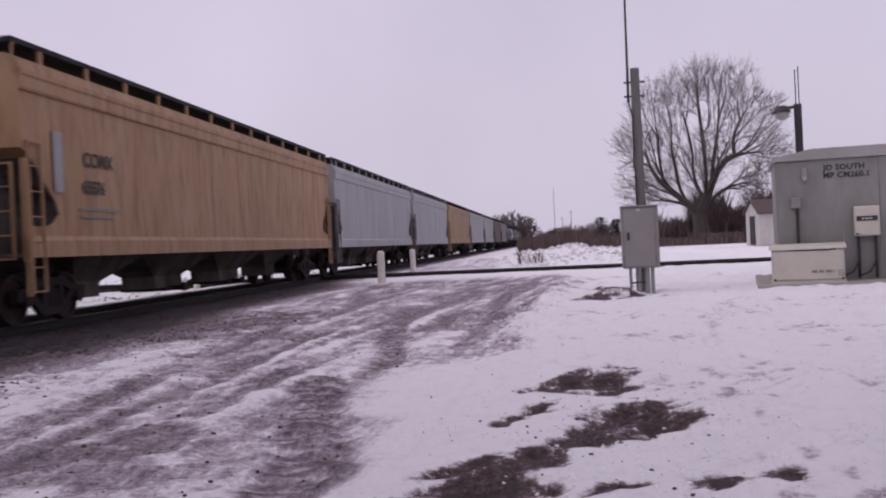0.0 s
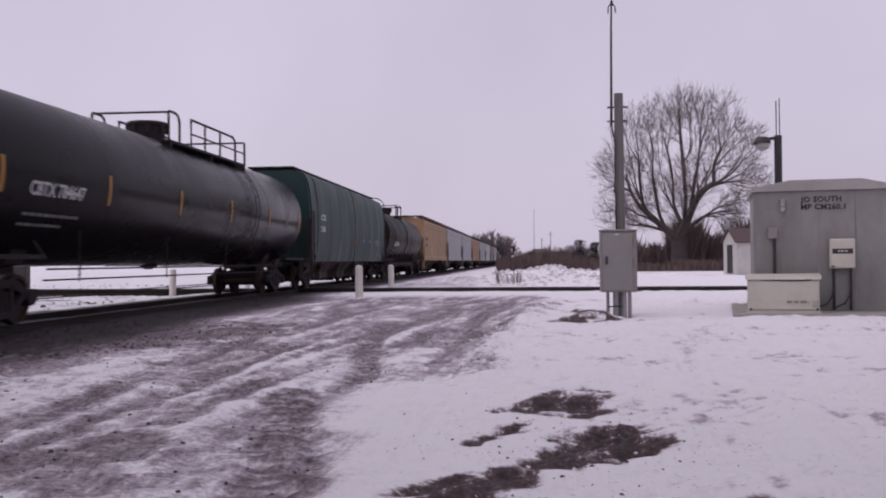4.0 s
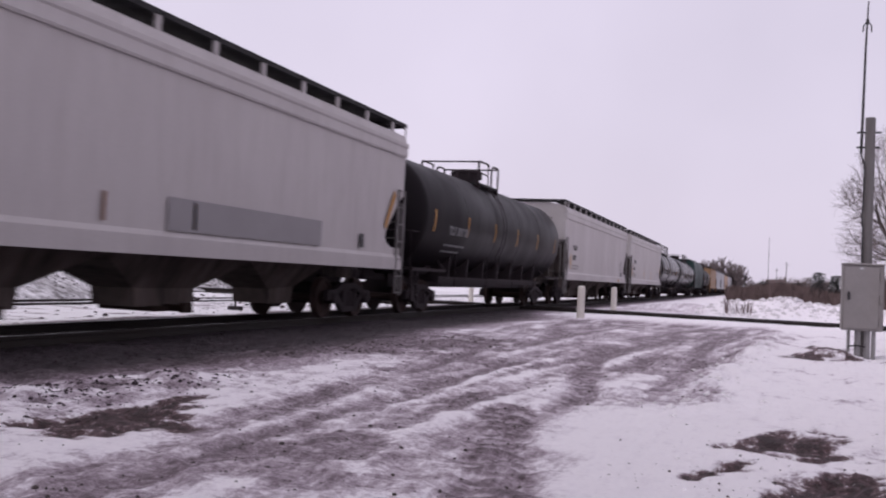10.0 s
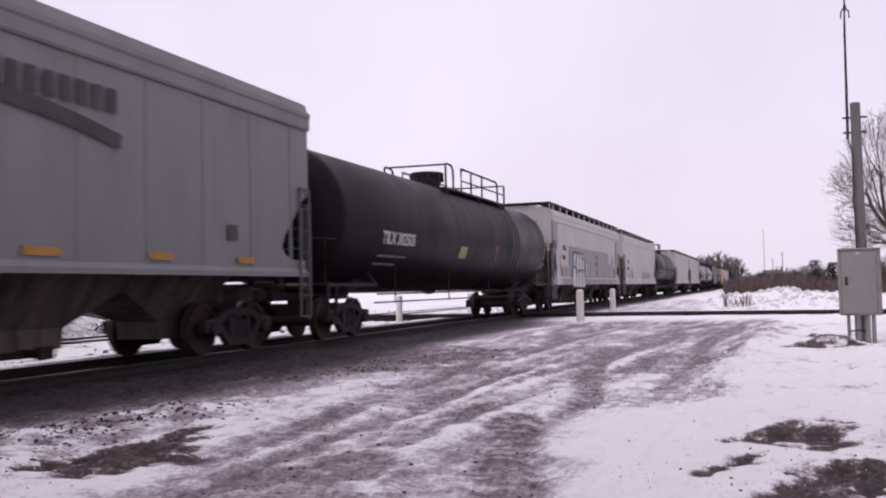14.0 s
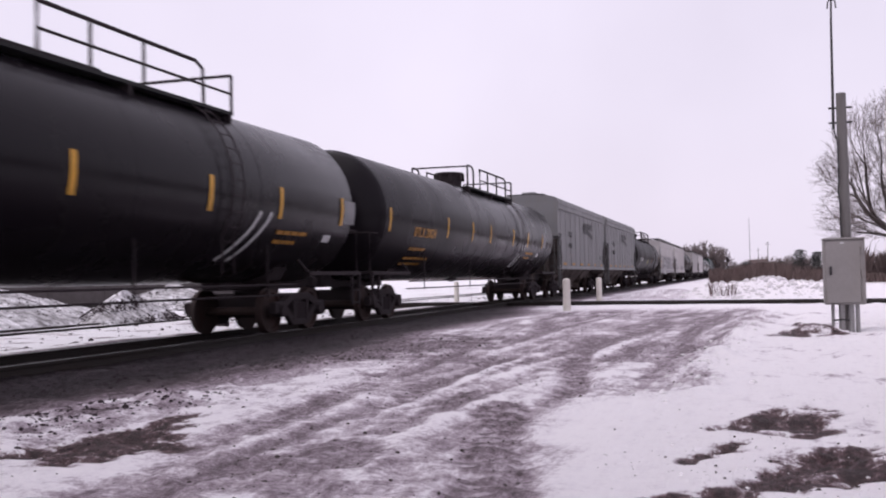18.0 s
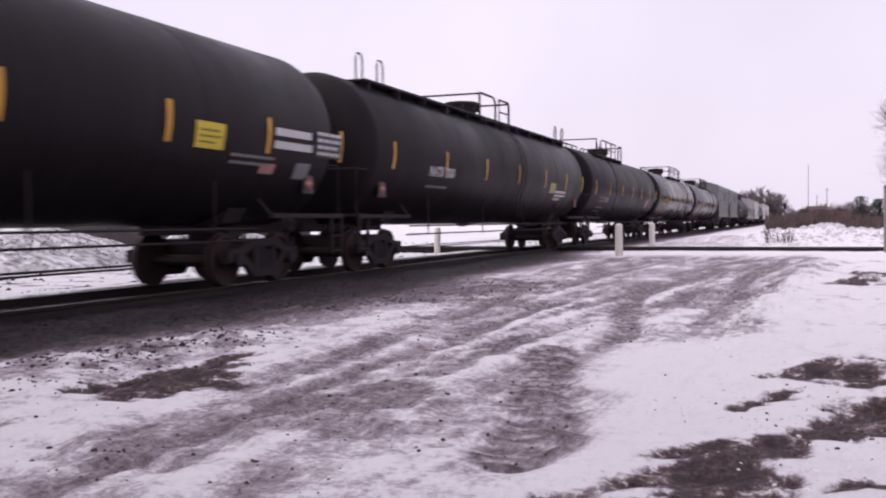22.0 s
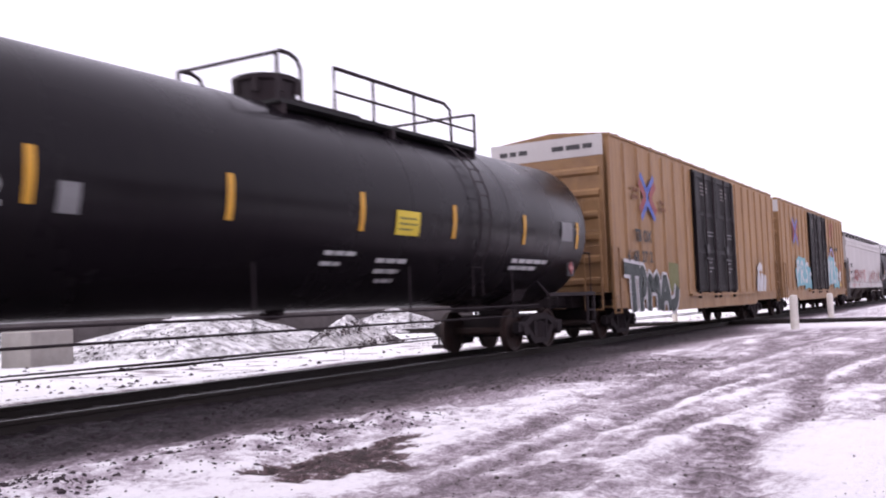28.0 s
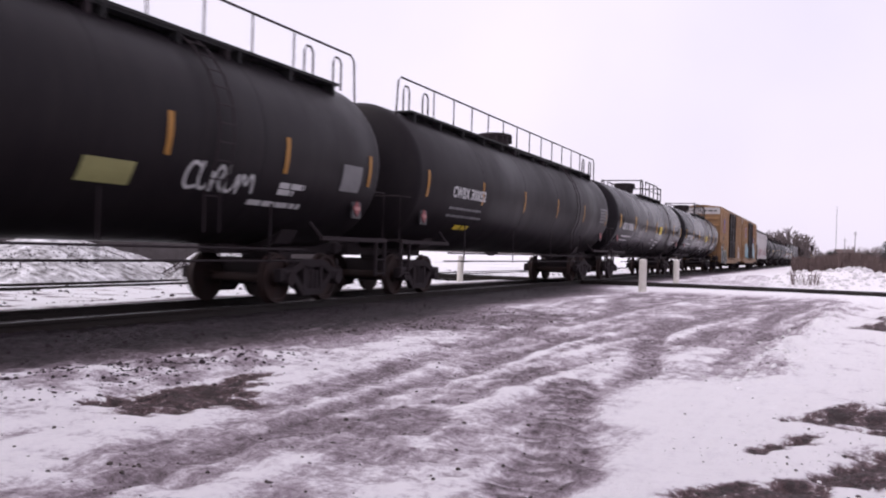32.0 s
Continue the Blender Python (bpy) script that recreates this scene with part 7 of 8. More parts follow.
def case_and_pole():
    c = new("signal_case")
    c.matrix_basis = at(1.60, 17.4, 0)
    tagged(c, "grey steel signal case standing on bundled conduits in the snow", "equipment case")
    bm = bmesh.new()
    box(bm, -0.315, 0.325, 0, 0.42, 0.47, 1.57, 0.012)
    part("cabinet", bm, "case_grey", c)
    bm = bmesh.new()
    box(bm, -0.325, 0.335, -0.03, 0.45, 1.57, 1.60, 0.008)
    part("lid", bm, "case_grey", c)
    bm = bmesh.new()
    box(bm, -0.29, 0.25, -0.022, 0.0, 0.50, 1.54, 0.008)
    door = part("door", bm, "case_grey", c)
    bm = bmesh.new()
    box(bm, -0.24, -0.20, -0.06, -0.02, 0.98, 1.12, 0.008)
    part("handle", bm, "dark_metal", door, "dark door handle")
    for z in (0.62, 1.0, 1.38):
        bm = bmesh.new()
        tube(bm, [(0.275, -0.02, z - 0.06), (0.275, -0.02, z + 0.06)], 0.018, 8)
        part("hinge", bm, "case_grey", c)
    bm = bmesh.new()
    box(bm, -0.06, 0.0, -0.03, -0.022, 1.50, 1.525)
    part("plate", bm, "white_mark", door)
    for x, r in ((-0.19, 0.028), (-0.05, 0.05), (0.10, 0.05), (0.20, 0.035)):
        bm = bmesh.new()
        tube(bm, [(x, 0.15, -0.1), (x, 0.15, 0.48)], r, 10)
        part("conduit", bm, "conduit", c, smooth=True)
    bm = bmesh.new()
    tube(bm, [(-0.19, 0.10, 0.2), (-0.05, 0.08, 0.22), (0.06, 0.1, 0.2)], 0.014, 6)
    part("strap", bm, "dark_metal", c)

    p = new("antenna_pole")
    p.matrix_basis = at(1.70, 17.98, 0)
    tagged(p, "weathered grey pole carrying a tall thin mast antenna", "pole")
    bm = bmesh.new()
    tube(bm, [(0, 0, -0.2), (-0.01, 0, 2.0), (-0.02, 0, 4.15)], 0.092, 14, 0.083)
    part("pole", bm, "pole_wood", p, smooth=True)
    bm = bmesh.new()
    tube(bm, [(-0.155, 0, 3.52), (-0.14, 0, 5.4), (-0.12, 0, 6.2)], 0.026, 8, 0.012)
    mast = part("mast", bm, "dark_metal", p, "thin dark antenna mast")
    bm = bmesh.new()
    for s in (-1, 1):
        tube(bm, [(-0.125, 0, 5.86), (-0.125 + 0.06 * s, 0, 5.78), (-0.125 + 0.07 * s, 0, 5.66)], 0.012, 6)
    box(bm, -0.15, -0.10, -0.03, 0.03, 5.8, 5.88)
    part("dipole", bm, "dark_metal", mast)
    for z in (3.62, 3.88):
        bm = bmesh.new()
        box(bm, -0.23, 0.15, -0.02, 0.02, z, z + 0.03)
        part("clamp", bm, "dark_metal", p)
    bm = bmesh.new()
    tube(bm, [(-0.15, -0.02, 3.5), (-0.10, -0.08, 3.3), (-0.1, -0.09, 2.6), (-0.12, -0.09, 2.45), (-0.095, -0.09, 2.2), (-0.09, -0.09, 1.6)], 0.014, 6)
    part("cable", bm, "dark_metal", p, "loose dark cable")


def bollards():
    def build(bm):
        lathe(bm, [(-0.15, 0.13), (0.0, 0.13), (0.95, 0.125), (1.02, 0.115), (1.05, 0.08), (1.06, 0.02)], "z", 18)
    first = new("bollard", made("bollard", "post_paint", build, True))
    first.matrix_basis = at(-5.62, 31.2, -0.1)
    tagged(first, "chipped white-painted steel bollard in the snow beside the crossing", "bollard", "bollards at the crossing")
    for x, y, z in ((-6.15, 42.2, -0.12), (-13.9, 36.2, -0.2), (-14.3, 47.5, -0.2)):
        copy_thing(first, pose(x, y, z, 0, 1.2 if y < 40 else -0.8, 30))


def shed():
    s = new("garden_shed")
    s.matrix_basis = pose(16.95, 73.0, -0.06, 0, 0, 104) @ Matrix.Diagonal((0.9, 1.0, 1.08, 1))
    tagged(s, "small pale garden shed with a dark shingled roof", "shed")
    bm = bmesh.new()
    prism(bm, [(-1.2, 0.0), (1.2, 0.0), (1.2, 2.25), (0.0, 3.05), (-1.2, 2.25)], "y", -2.2, 2.2)
    part("wall", bm, "shed_wall", s)
    for k in (-1, 1):
        bm = bmesh.new()
        prism(bm, [(0.0, 3.06), (k * 1.42, 2.10), (k * 1.42, 2.18), (0.0, 3.15)], "y", -2.4, 2.4)
        part("roof", bm, "shed_roof", s)
    bm = bmesh.new()
    box(bm, -0.45, 0.45, 2.2, 2.24, 0.05, 2.0)
    part("door", bm, "dark_metal", s, "dark shed door")
    for y in (-1.3, 0.6):
        bm = bmesh.new()
        box(bm, -1.24, -1.2, y - 0.25, y + 0.25, 1.2, 1.9)
        w = part("window", bm, "dark_glass", s)
        bm = bmesh.new()
        for a, b, c, d in ((-0.3, -0.25, 1.15, 1.95), (0.25, 0.3, 1.15, 1.95), (-0.25, 0.25, 1.15, 1.2), (-0.25, 0.25, 1.9, 1.95)):
            box(bm, -1.26, -1.2, y + a, y + b, c, d)
        part("frame", bm, "shed_wall", w)
    return s


equipment_house()
pad()
generator()
light_post()
case_and_pole()
bollards()
shed()


# ---- behind the train: gravel heaps, blocks and a switch stand ----
def heap(name, label, x, y, z, rx, ry, hgt, seed, category):
    def build(bm):
        rnd = np.random.RandomState(seed)
        n, m = 26, 12
        rows = []
        for j in range(m + 1):
            f = j / m
            ring = []
            for k in range(n):
                a = 2 * math.pi * k / n
                w = f * (1 + 0.12 * math.sin(3 * a + seed) + 0.07 * math.sin(7 * a + 2 * seed))
                hh = hgt * max(0.0, 1 - f ** 1.15) * (1 + 0.10 * math.sin(2 * a + seed)) + rnd.uniform(-0.03, 0.03) * (0 < j < m)
                ring.append(bm.verts.new((rx * w * math.cos(a), ry * w * math.sin(a), hh if j < m else -0.1)))
            rows.append(ring)
        for a, b in zip(rows, rows[1:]):
            for k in range(n):
                bm.faces.new((a[k], a[(k + 1) % n], b[(k + 1) % n], b[k]))
        bm.faces.new(rows[0])
    bm = bmesh.new()
    build(bm)
    ob = part(name, bm, "heap", None, smooth=True)
    ob.matrix_basis = at(x, y, z)
    tagged(ob, label, category)
    # dark stones showing through the snow on it
    rng = np.random.RandomState(seed + 40)
    verts, faces = [], []
    for _ in range(3000):
        a, f = rng.uniform(0, 6.283), math.sqrt(rng.uniform(0.01, 0.95))
        if math.sin(2.1 * a + 9 * f + seed) < rng.uniform(-1, 0.6):
            continue
        w = f * (1 + 0.12 * math.sin(3 * a + seed) + 0.07 * math.sin(7 * a + 2 * seed))
        p = Vector((rx * w * math.cos(a), ry * w * math.sin(a), hgt * max(0.0, 1 - f ** 1.15) * (1 + 0.10 * math.sin(2 * a + seed))))
        r = rng.uniform(0.02, 0.065)
        n0 = len(verts)
        verts += [p + Vector(rng.uniform(0.6, 1.3) * r * v) for v in np.array(((1, 0, 0), (-0.3, 0.9, 0), (-0.8, -0.2, 0.1), (0.2, -1, 0), (0.1, 0, 0.7)))]
        faces += [(n0, n0 + 1, n0 + 4), (n0 + 1, n0 + 2, n0 + 4), (n0 + 2, n0 + 3, n0 + 4), (n0 + 3, n0, n0 + 4)]
    me = bpy.data.meshes.new("bare_stones")
    me.from_pydata(verts, [], faces)
    me.materials.append(M["dark_stone"])
    tagged(put("bare_stones", me, ob), kind="stuff")


heap("gravel_heap", "heap of dark gravel half covered with snow", -24.5, 25.0, -0.25, 4.2, 6.5, 1.55, 3, "gravel heap")
heap("gravel_heap", "small heap of dark gravel half covered with snow", -20.3, 27.9, -0.25, 1.6, 2.2, 1.02, 5, "gravel heap")
heap("gravel_heap", "heap of dark gravel half covered with snow", -27.0, 41.0, -0.25, 3.0, 5.0, 1.2, 8, "gravel heap")
heap("gravel_heap", "heap of dark gravel half covered with snow", -31.0, 20.5, -0.25, 3.5, 3.0, 1.3, 9, "gravel heap")


def concrete_blocks():
    for k, (x, y, w, d, hgt, turn) in enumerate(((-23.55, 17.55, 1.1, 1.6, 1.0, 8), (-24.9, 16.1, 1.1, 1.6, 1.0, 5), (-26.3, 14.5, 1.1, 1.6, 1.0, 7))):
        bm = bmesh.new()
        box(bm, -w / 2, w / 2, -d / 2, d / 2, -0.1, hgt, 0.03)
        b = part("concrete_block", bm, "concrete", None)
        b.matrix_basis = pose(x, y, -0.22, 0, 0, turn)
        tagged(b, "pale concrete barrier block standing in the snow", "concrete block", "row of concrete blocks")


def low_wall():
    """A long dark wall of panels between posts, with snow on its cap, behind the yard."""
    w = new("yard_wall")
    w.matrix_basis = pose(-28.4, 51.8, -0.25, 0, 0, -123.2)
    tagged(w, "long low dark panelled wall with snow on its cap behind the yard", "wall", kind="structure")
    bay, count = 3.0, 16

    def panel(bm):
        box(bm, 0.12, bay - 0.12, -0.06, 0.06, -0.2, 1.72)
        for z in (0.55, 1.12):
            box(bm, 0.12, bay - 0.12, -0.075, 0.075, z - 0.02, z + 0.02)

    def pier(bm):
        box(bm, -0.14, 0.14, -0.13, 0.13, -0.2, 1.78, 0.01)

    def cap(bm):
        prism(bm, [(-0.16, 1.785), (0.16, 1.785), (0.12, 1.86), (-0.11, 1.87)], "x", 0.0, bay)
    for k in range(count + 1):
        put("post", made("wall_post", "wall_dark", pier), w, at(k * bay, 0, 0))
        if k < count:
            put("panel", made("wall_panel", "wall_dark", panel), w, at(k * bay, 0, 0))
            put("snow_cap", made("wall_cap", "snow_lump", cap), w, at(k * bay, 0, 0))


def switch_stand():
    s = new("switch_stand")
    s.matrix_basis = at(-14.46, 24.4, -0.22)
    tagged(s, "small dark switch stand beside the siding", "switch stand")
    bm = bmesh.new()
    box(bm, -0.2, 0.2, -0.12, 0.12, 0, 0.12, 0.02)
    part("base", bm, "black_iron", s)
    bm = bmesh.new()
    tube(bm, [(0, 0, 0.1), (0, 0, 0.62)], 0.03, 8)
    part("spindle", bm, "black_iron", s)
    bm = bmesh.new()
    prism(bm, [(-0.09, 0.52), (0.0, 0.44), (0.09, 0.52), (0.0, 0.62)], "x", -0.01, 0.01)
    part("target", bm, "black_iron", s)


concrete_blocks()
low_wall()
switch_stand()


# ---- trees, brush and the far distance ----
def tubes_mesh(name, tubes, material, thick):
    verts, faces = [], []
    for pts, r, r2, level in tubes:
        n = 6 if level <= 1 else (4 if level == 2 else 3)
        first = len(verts)
        for i, p in enumerate(pts):
            d = (pts[min(i + 1, len(pts) - 1)] - pts[max(i - 1, 0)]).normalized()
            s = d.orthogonal().normalized()
            u = s.cross(d)
            rad = (r + (r2 - r) * i / (len(pts) - 1)) * thick
            for k in range(n):
                a = 2 * math.pi * k / n
                verts.append(p + rad * (math.cos(a) * s + math.sin(a) * u))
        for i in range(len(pts) - 1):
            for k in range(n):
                a, b = first + i * n + k, first + i * n + (k + 1) % n
                faces.append((a, b, b + n, a + n))
    me = bpy.data.meshes.new(name)
    me.from_pydata(verts, [], faces)
    me.materials.append(M[material])
    return me


def branch_out(seed, height, fork, rx, low, count, twig, flow=1.1, lobes_at=()):
    """A crown grown towards points spread through an egg-shaped space: each point joins the tree where the way to the root stays short."""
    rng = np.random.RandomState(seed)
    pts = []
    while lobes_at and len(pts) < count:
        cx, cy, cz, lr = lobes_at[rng.randint(len(lobes_at))]
        p = rng.normal(0, 1, 3)
        p *= rng.uniform(0, 1) ** 0.42 / np.linalg.norm(p)
        if cz + p[2] * lr > low:
            pts.append((cx + p[0] * lr, cy + p[1] * lr, cz + p[2] * lr * 1.08))
    while len(pts) < count:
        p = rng.uniform(-1, 1, 3)
        r = np.linalg.norm(p)
        if r < 1 and rng.uniform() < 0.25 + 0.75 * r ** 2:
            lobes = 1 + 0.13 * math.sin(3 * math.atan2(p[1], p[0]) + seed) + 0.13 * math.sin(7 * p[2] + 5 * math.atan2(p[1], p[0]))
            mid, half = (height + low) / 2, (height - low) / 2
            taper = 1 - 0.30 * max(0, -p[2]) ** 2
            pts.append((p[0] * rx * lobes * taper, p[1] * rx * lobes * taper, mid + p[2] * half * (0.9 + 0.1 * lobes)))
    P = np.array([(0, 0, fork)] + pts)
    n = len(P)
    best, parent, way = np.full(n, 1e9), np.zeros(n, int), np.zeros(n)
    done = np.zeros(n, bool)
    order, k = [], 0
    for _ in range(n):
        done[k] = True
        order.append(k)
        d = P - P[k]
        e = np.linalg.norm(d, axis=1)
        cost = e * (1 + 0.35 * np.maximum(0, -d[:, 2] / (e + 1e-6))) + flow * (way[k] + e)
        better = (cost < best) & ~done
        best[better], parent[better] = cost[better], k
        open_ = np.where(done, 1e9, best)
        k2 = int(np.argmin(open_))
        if done[k2]:
            break
        way[k2] = way[parent[k2]] + np.linalg.norm(P[k2] - P[parent[k2]])
        k = k2
    area = np.zeros(n)
    for k in reversed(order):
        area[k] = max(area[k], twig ** 1.98)
        if k:
            area[parent[k]] += area[k]
    rad = [float(v) for v in area ** (1 / 1.98)]
    # soften the corners of the ways: each node drawn towards its parent and its thickest child
    heir = np.arange(n)
    for k in reversed(order[1:]):
        g = parent[k]
        if heir[g] == g or rad[k] > rad[heir[g]]:
            heir[g] = k
    Q = P.copy()
    for _ in range(7):
        mid = 0.34 * Q + 0.33 * Q[parent] + 0.33 * Q[heir]
        mid[0] = P[0]
        Q = np.where((heir != np.arange(n))[:, None], mid, Q)
    wood, twigs = [], []
    for k in order[1:]:
        g = parent[k]
        thick = rad[k] > twig * 4
        start = min(rad[g], rad[k] * 1.25)
        (wood if thick else twigs).append(([Vector(Q[g]), Vector(Q[k])], start, rad[k], 1 if rad[k] > 0.1 else (2 if thick else 3)))
        if rad[k] < twig * 2.2:
            for _ in range(3):
                out = Vector(Q[k] - Q[g]).normalized() + Vector(rng.uniform(-0.8, 0.8, 3)) + Vector((0, 0, 0.25))
                out = out.normalized() * float(rng.uniform(0.5, 1.3) * height / 18)
                a = Vector(Q[g]).lerp(Vector(Q[k]), float(rng.uniform(0.3, 1)))
                twigs.append(([a, a + out * 0.5 + Vector(rng.uniform(-.06, .06, 3)), a + out], twig * 0.9, twig * 0.5, 3))
    return rad[0], wood, twigs


def bare_tree(x, y, height, rx, low, fork, count, seed, label, thick=1.0, group="", twig=0.012, flow=1.1, lobes_at=()):
    r, wood, twigs = branch_out(seed, height, fork, rx, low, count, twig, flow, lobes_at)
    t = new("bare_tree")
    t.matrix_basis = at(x, y, 0)
    tagged(t, label, "tree", group)
    bm = bmesh.new()
    tube(bm, [(0, 0, -0.3), (0.03, 0, fork * 0.3), (0, 0, fork + 0.1)], r * 1.7, 12, r * 1.3)
    part("trunk", bm, "bark", t, smooth=True)
    put("branchwork", tubes_mesh("branchwork", wood, "bark", thick * 1.35), t, None, "dark forking boughs")
    put("crown", tubes_mesh("crown", twigs, "twig", thick), t, None, "fine bare twigs")
    return t


LOBES = ((-4.6, -1, 14.3, 3.3), (-1.5, 2, 16.0, 2.9), (0.6, -2, 17.0, 2.3), (4.0, 0, 16.2, 2.9), (7.3, 1, 13.6, 2.5), (6.8, -2, 9.4, 2.5), (-6.6, 1, 10.8, 2.5), (-6.3, -2, 6.2, 2.6), (5.8, 2, 6.2, 2.0), (-2.8, 3, 11, 3.0), (2.6, -3, 11.8, 3.0), (0, 4, 8, 2.8), (0.8, -4, 9.0, 2.8), (-3.8, 1.5, 6.5, 2.4))
bare_tree(15.9, 104.0, 18.6, 8.4, 2.6, 3.1, 4600, 14, "large bare spreading tree with many crooked limbs", twig=0.0125, flow=1.0, lobes_at=LOBES)
small = [bare_tree(0, 0, 9.0, 3.3, 1.2, 1.0, 420, 21 + k, "bare tree in the distant woods", group="distant bare woods", twig=0.06) for k in range(3)]
rnd = random.Random(9)
SPOTS = []
for k in range(11):
    SPOTS.append((22 + 3.6 * k + rnd.uniform(-2, 2), 118 + rnd.uniform(-6, 25), rnd.uniform(0.45, 0.85)))
for k in range(9):
    SPOTS.append((-12.5 - 2.5 * k + rnd.uniform(-1, 1), 300 + 10 * k + rnd.uniform(-10, 10), rnd.uniform(0.8, 1.25)))
for k in range(10):
    SPOTS.append((-7.0 - 1.25 * k + rnd.uniform(-0.6, 0.6), 285 + rnd.uniform(0, 45), rnd.uniform(0.75, 1.15)))
for k in range(10):
    SPOTS.append((-5 + 5.5 * k + rnd.uniform(-2, 2), 330 + rnd.uniform(-30, 60), rnd.uniform(0.4, 0.75)))
for k, (x, y, s) in enumerate(SPOTS):
    m = pose(x, y, 0, 0, 0, rnd.uniform(0, 360)) @ Matrix.Diagonal((s, s, s, 1))
    if k < 3:
        small[k].matrix_basis = m
    else:
        c = copy_thing(small[k % 3], m)
        c.matrix_basis = m


def thicket(name, label, material, count, seed, box_of, hgt, lean=0.35, width=0.02):
    """Dead stalks and thin branches standing in a belt: one strewn mass."""
    rng = np.random.RandomState(seed)
    verts, faces = [], []
    for _ in range(count):
        x, y = box_of(rng)
        a, w = rng.uniform(0, 6.283), width * rng.uniform(0.6, 1.8)
        hh = hgt(x, y) * rng.uniform(0.45, 1.05)
        dx, dy = rng.uniform(-lean, lean, 2) * hh
        c, s = math.cos(a) * w, math.sin(a) * w
        z0 = 0.0
        n0 = len(verts)
        verts += [(x - c, y - s, z0), (x + c, y + s, z0), (x + dx * 0.5 + c * 0.8, y + dy * 0.5 + s * 0.8, z0 + hh * 0.6), (x + dx * 0.5 - c * 0.8, y + dy * 0.5 - s * 0.8, z0 + hh * 0.6), (x + dx, y + dy, z0 + hh)]
        faces += [(n0, n0 + 1, n0 + 2, n0 + 3), (n0 + 3, n0 + 2, n0 + 4)]
    me = bpy.data.meshes.new(name)
    me.from_pydata(verts, [], faces)
    me.materials.append(M[material])
    tagged(new(name, me), label, "brush", kind="stuff")


thicket("dead_brush", "belt of dead red-brown brush along the field edge", "brush", 16000, 3, lambda r: (r.uniform(-3, 26), r.uniform(88, 100)), lambda x, y: (1.15 if x < 9 else 0.85) + 0.25 * math.sin(x * 0.9) + 0.2 * math.sin(x * 2.3), width=0.05)
thicket("shrub_mass", "dense dark mass of leafless shrubs behind the shed", "shrub", 9000, 16, lambda r: (r.uniform(17, 28), r.uniform(108, 118)), lambda x, y: 4.6 + 1.2 * math.sin(x * 0.8) + 0.7 * math.sin(x * 2.1 + 1), width=0.06)
thicket("far_brush", "far belt of dead red-brown brush beside the line", "brush", 9000, 4, lambda r: (r.uniform(-5, 16), r.uniform(140, 190)), lambda x, y: 2.2 + 0.5 * math.sin(x * 0.5), width=0.09)
thicket("bush_row", "dark row of bare bushes below the large tree", "shrub", 12000, 6, lambda r: (r.uniform(12, 48), r.uniform(112, 122)), lambda x, y: 2.7 + 0.9 * math.sin(x * 0.6) + 0.6 * math.sin(x * 1.7), width=0.05)
thicket("roadside_woods", "bare grey woods that close the place behind the road", "twig", 9000, 18, lambda r: (r.uniform(70, 95), r.uniform(-260, 330)), lambda x, y: 11 + 2.5 * math.sin(y * 0.06) + 1.5 * math.sin(y * 0.21), width=0.3)
thicket("dry_weeds", "tuft of dry weeds on the ploughed snow", "brush", 60, 7, lambda r: (r.uniform(-1.6, -0.4), r.uniform(44.4, 45.4)), lambda x, y: 0.75, 0.5, 0.012)
thicket("far_woods", "far grey woods on the horizon", "twig", 12000, 8, lambda r: (r.uniform(-260, 420), r.uniform(560, 640)), lambda x, y: 8 + 2.5 * math.sin(x * 0.05) + 1.5 * math.sin(x * 0.17), width=0.35)


def evergreen(x, y, hgt, rad, seed, label):
    rng = random.Random(seed)
    t = new("evergreen_tree")
    t.matrix_basis = at(x, y, 0)
    tagged(t, label, "tree", "evergreens by the field")
    bm = bmesh.new()
    tube(bm, [(0, 0, -0.2), (0, 0, hgt * 0.9)], 0.14, 7, 0.03)
    part("trunk", bm, "bark", t)
    verts, faces = [], []
    for _ in range(1500):
        f = rng.uniform(0.02, 1.0)
        a, q = rng.uniform(0, 6.283), rng.uniform(0.25, 1.0)
        r = rad * (1 - 0.55 * f ** 2) * q * (0.85 + 0.3 * math.sin(a * 3 + seed))
        p = Vector((r * math.cos(a), r * math.sin(a), hgt * f - 0.25 * q))
        d = Vector((math.cos(a), math.sin(a), -0.25)) * rng.uniform(0.18, 0.42)
        s = Vector((-math.sin(a), math.cos(a), rng.uniform(-.4, .4))) * 0.13
        n0 = len(verts)
        verts += [p - s, p + s, p + d]
        faces.append((n0, n0 + 1, n0 + 2))
    me = bpy.data.meshes.new("crown")
    me.from_pydata(verts, [], faces)
    me.materials.append(M["evergreen"])
    put("crown", me, t)


for x, y, hgt, rad, seed in ((7.6, 148, 4.3, 1.7, 1), (10.2, 150, 4.0, 1.8, 2), (12.6, 152, 3.6, 1.6, 3), (5.6, 166, 2.8, 1.5, 4), (22.6, 102, 4.2, 2.3, 5), (25.6, 104, 3.9, 2.0, 6), (3.2, 190, 3.0, 1.8, 7), (0.4, 200, 3.2, 1.8, 8)):
    evergreen(x, y, hgt, rad, seed, "dark dense evergreen beyond the brush")


def mast(name, label, x, y, hgt, r, arms, category):
    m = new(name)
    m.matrix_basis = at(x, y, 0)
    tagged(m, label, category)
    bm = bmesh.new()
    tube(bm, [(0, 0, -0.3), (0, 0, hgt)], r, 8, r * 0.5)
    part("pole", bm, "dark_metal" if category == "mast" else "pole_wood", m)
    for z, w in arms:
        bm = bmesh.new()
        box(bm, -w, w, -0.06, 0.06, z, z + 0.14)
        part("crossarm", bm, "pole_wood", m)


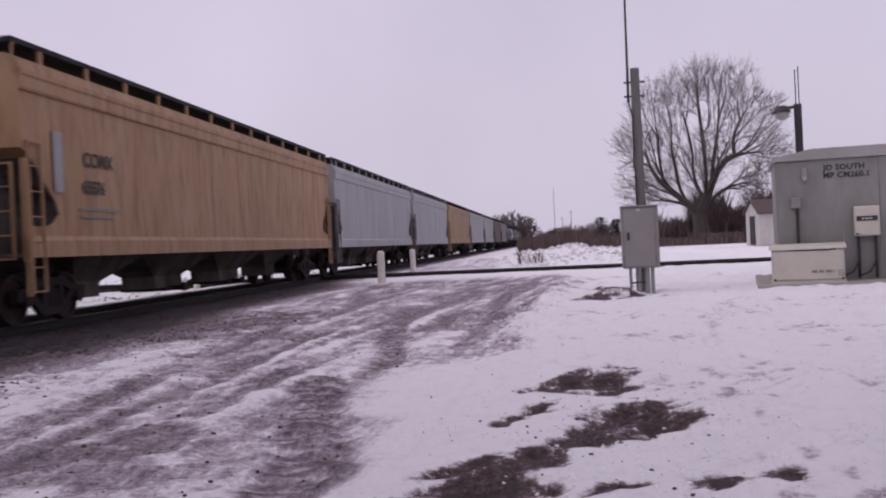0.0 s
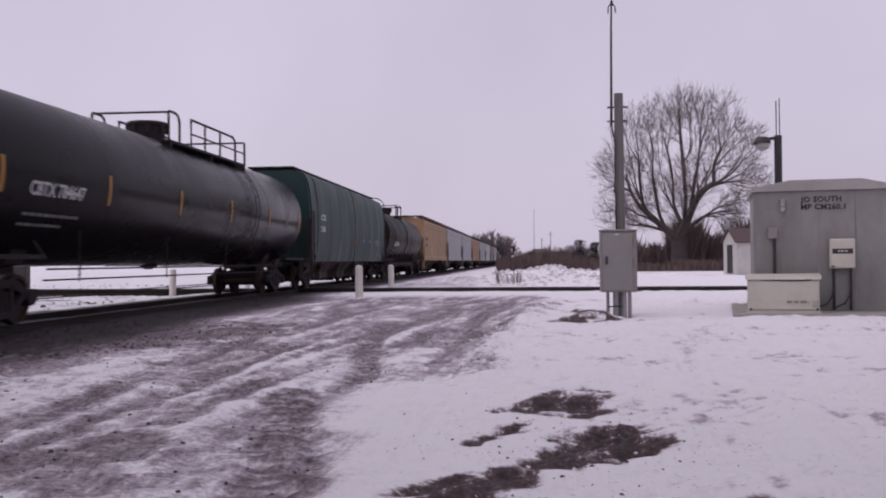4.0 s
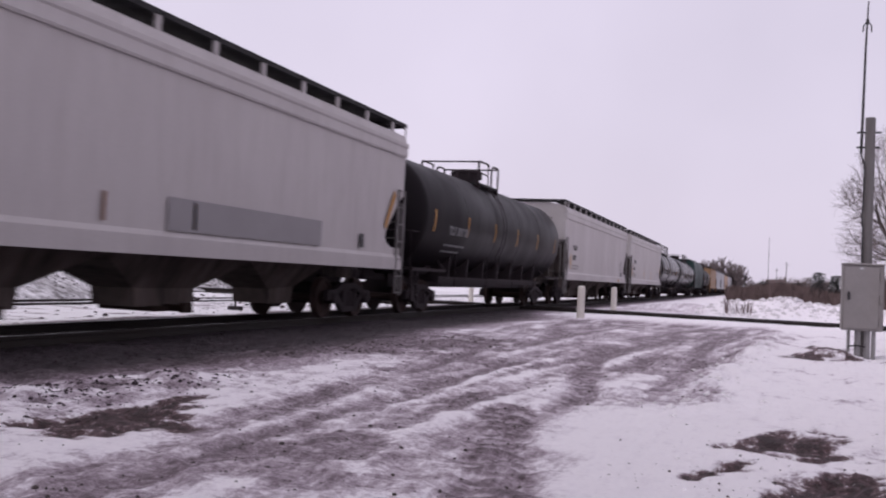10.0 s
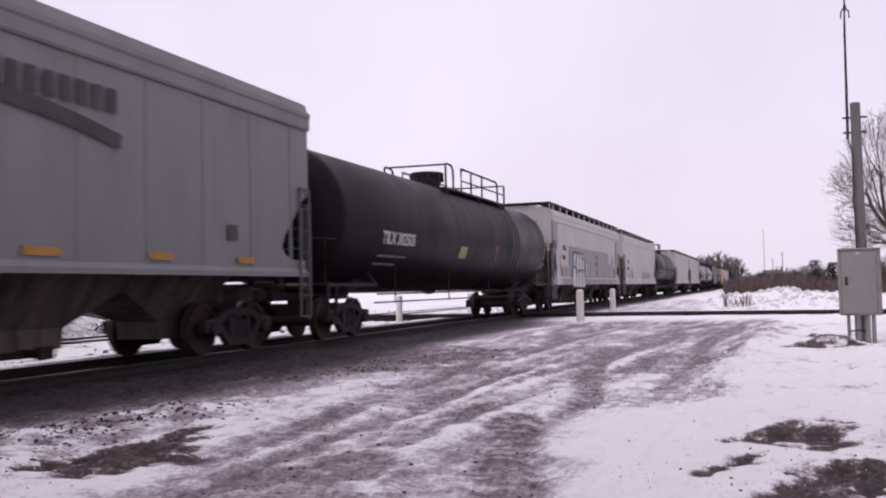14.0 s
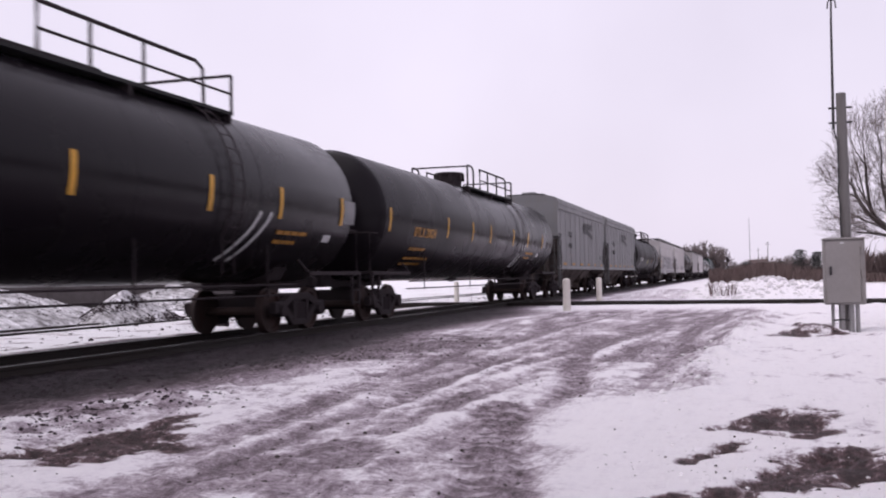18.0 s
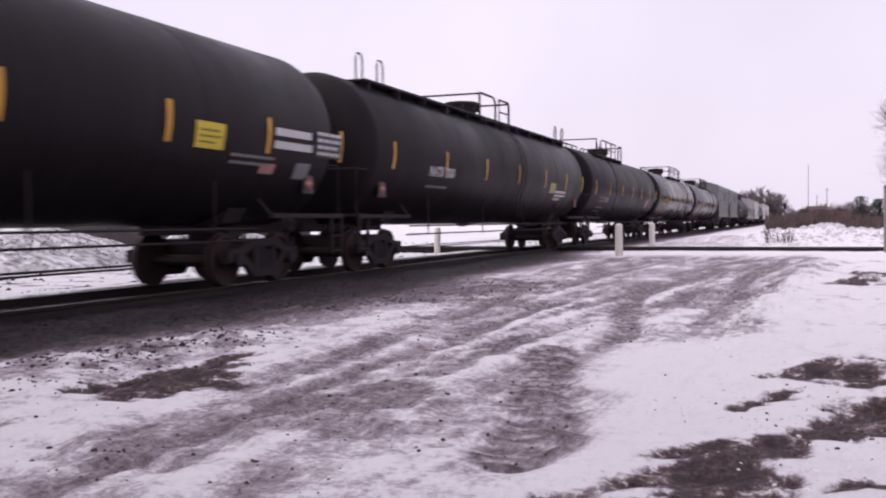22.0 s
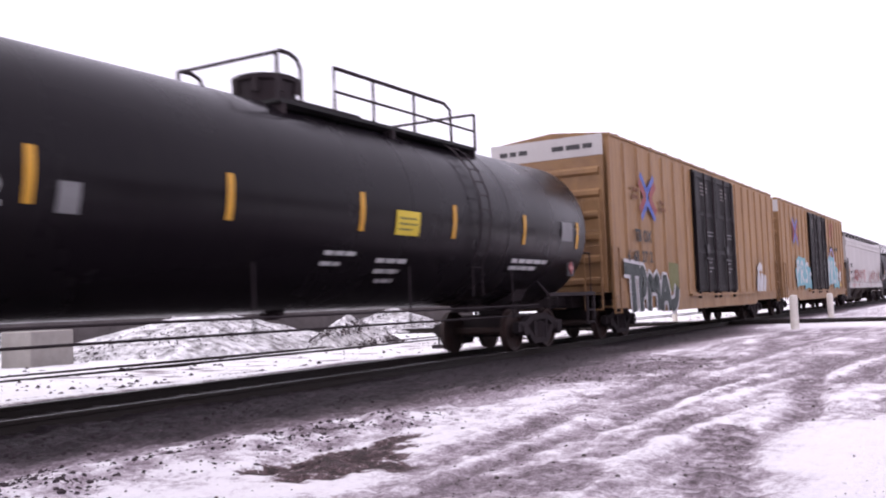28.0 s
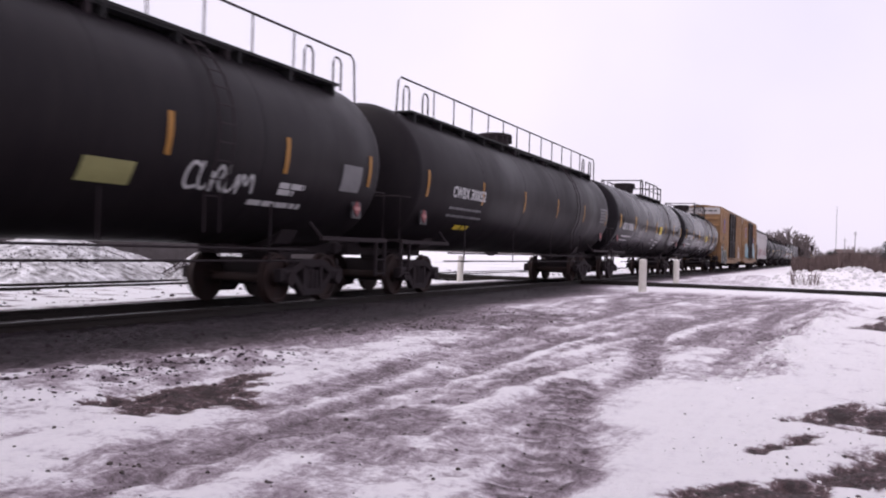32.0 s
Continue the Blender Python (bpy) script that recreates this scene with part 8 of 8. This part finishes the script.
mast("radio_mast", "thin distant radio mast", 2.1, 420, 23.5, 0.14, (), "mast")
mast("utility_pole", "distant wooden utility pole with a crossarm", 8.8, 400, 13.0, 0.22, ((11.8, 0.9), (12.6, 0.5)), "utility pole")
mast("utility_pole", "distant wooden utility pole with a crossarm", 5.4, 420, 11.0, 0.2, ((10.0, 0.8),), "utility pole")


def block_signal():
    s = new("block_signal")
    s.matrix_basis = at(-4.1, 250, 0)
    tagged(s, "distant dark railway block signal on a mast", "railway signal")
    bm = bmesh.new()
    tube(bm, [(0, 0, -0.2), (0, 0, 4.3)], 0.09, 8)
    part("mast", bm, "dark_metal", s)
    bm = bmesh.new()
    box(bm, -0.35, 0.35, -0.1, 0.1, 3.7, 5.0, 0.1)
    part("head", bm, "black_iron", s)


def far_house(x, y, w, d, hgt, label, roof="shed_roof"):
    f = new("house")
    f.matrix_basis = pose(x, y, 0, 0, 0, 12)
    tagged(f, label, "house")
    bm = bmesh.new()
    box(bm, -w / 2, w / 2, -d / 2, d / 2, -0.3, hgt)
    part("wall", bm, "far_house", f)
    bm = bmesh.new()
    prism(bm, [(-d / 2 - 0.3, hgt), (d / 2 + 0.3, hgt), (0, hgt + d * 0.33)], "x", -w / 2 - 0.3, w / 2 + 0.3)
    part("roof", bm, roof, f)
    for k in (-1, 1):
        bm = bmesh.new()
        box(bm, k * w * 0.25 - 0.5, k * w * 0.25 + 0.5, -d / 2 - 0.03, -d / 2, hgt * 0.35, hgt * 0.75)
        part("window", bm, "dark_glass", f)


block_signal()
far_house(5.5, 425, 7, 7, 4.0, "pale distant house beyond the brush")
far_house(14.0, 158, 7, 5, 2.0, "low distant building with a snow-covered roof", "snow_lump")
far_house(24.5, 128, 6, 4, 2.2, "low distant building with a snow-covered roof behind the bushes", "snow_lump")


# ---- the train's motion ----
def place(t):
    """How far the train has gone along the line."""
    return 15.185 * t + 0.0143 * t * t - 0.000537 * t ** 3


def rolling(rows, t):
    """Whether the last row is that of the frame before."""
    return t - rows[-1][0] < 1.5 / FPS


def motions():
    beats = [k * 1.0 for k in range(33)]
    for car, spot in CARS:
        walk(car, [(t, pose(TRACK_X, spot + place(t), CAR_Z)) for t in beats])
    # the wheels roll while their car is near enough for it to be seen
    for wheelset, k, spot in WHEELS:
        rows, turn, last = [(0.0, pose(0, k, WHEEL_R))], 0.0, place(0.0)
        for step in range(1, 32 * FPS + 1):
            t = step / FPS
            if -12 < spot + place(t) < 48:
                if not rolling(rows, t):
                    rows.append((t - 1 / FPS, pose(0, k, WHEEL_R, -turn)))
                turn += math.degrees((place(t) - place(t - 1 / FPS)) / WHEEL_R)
                rows.append((t, pose(0, k, WHEEL_R, -turn)))
        if rows[-1][0] < 32.0:
            rows.append((32.0, pose(0, k, WHEEL_R, -turn)))
        walk(wheelset, rows)


motions()
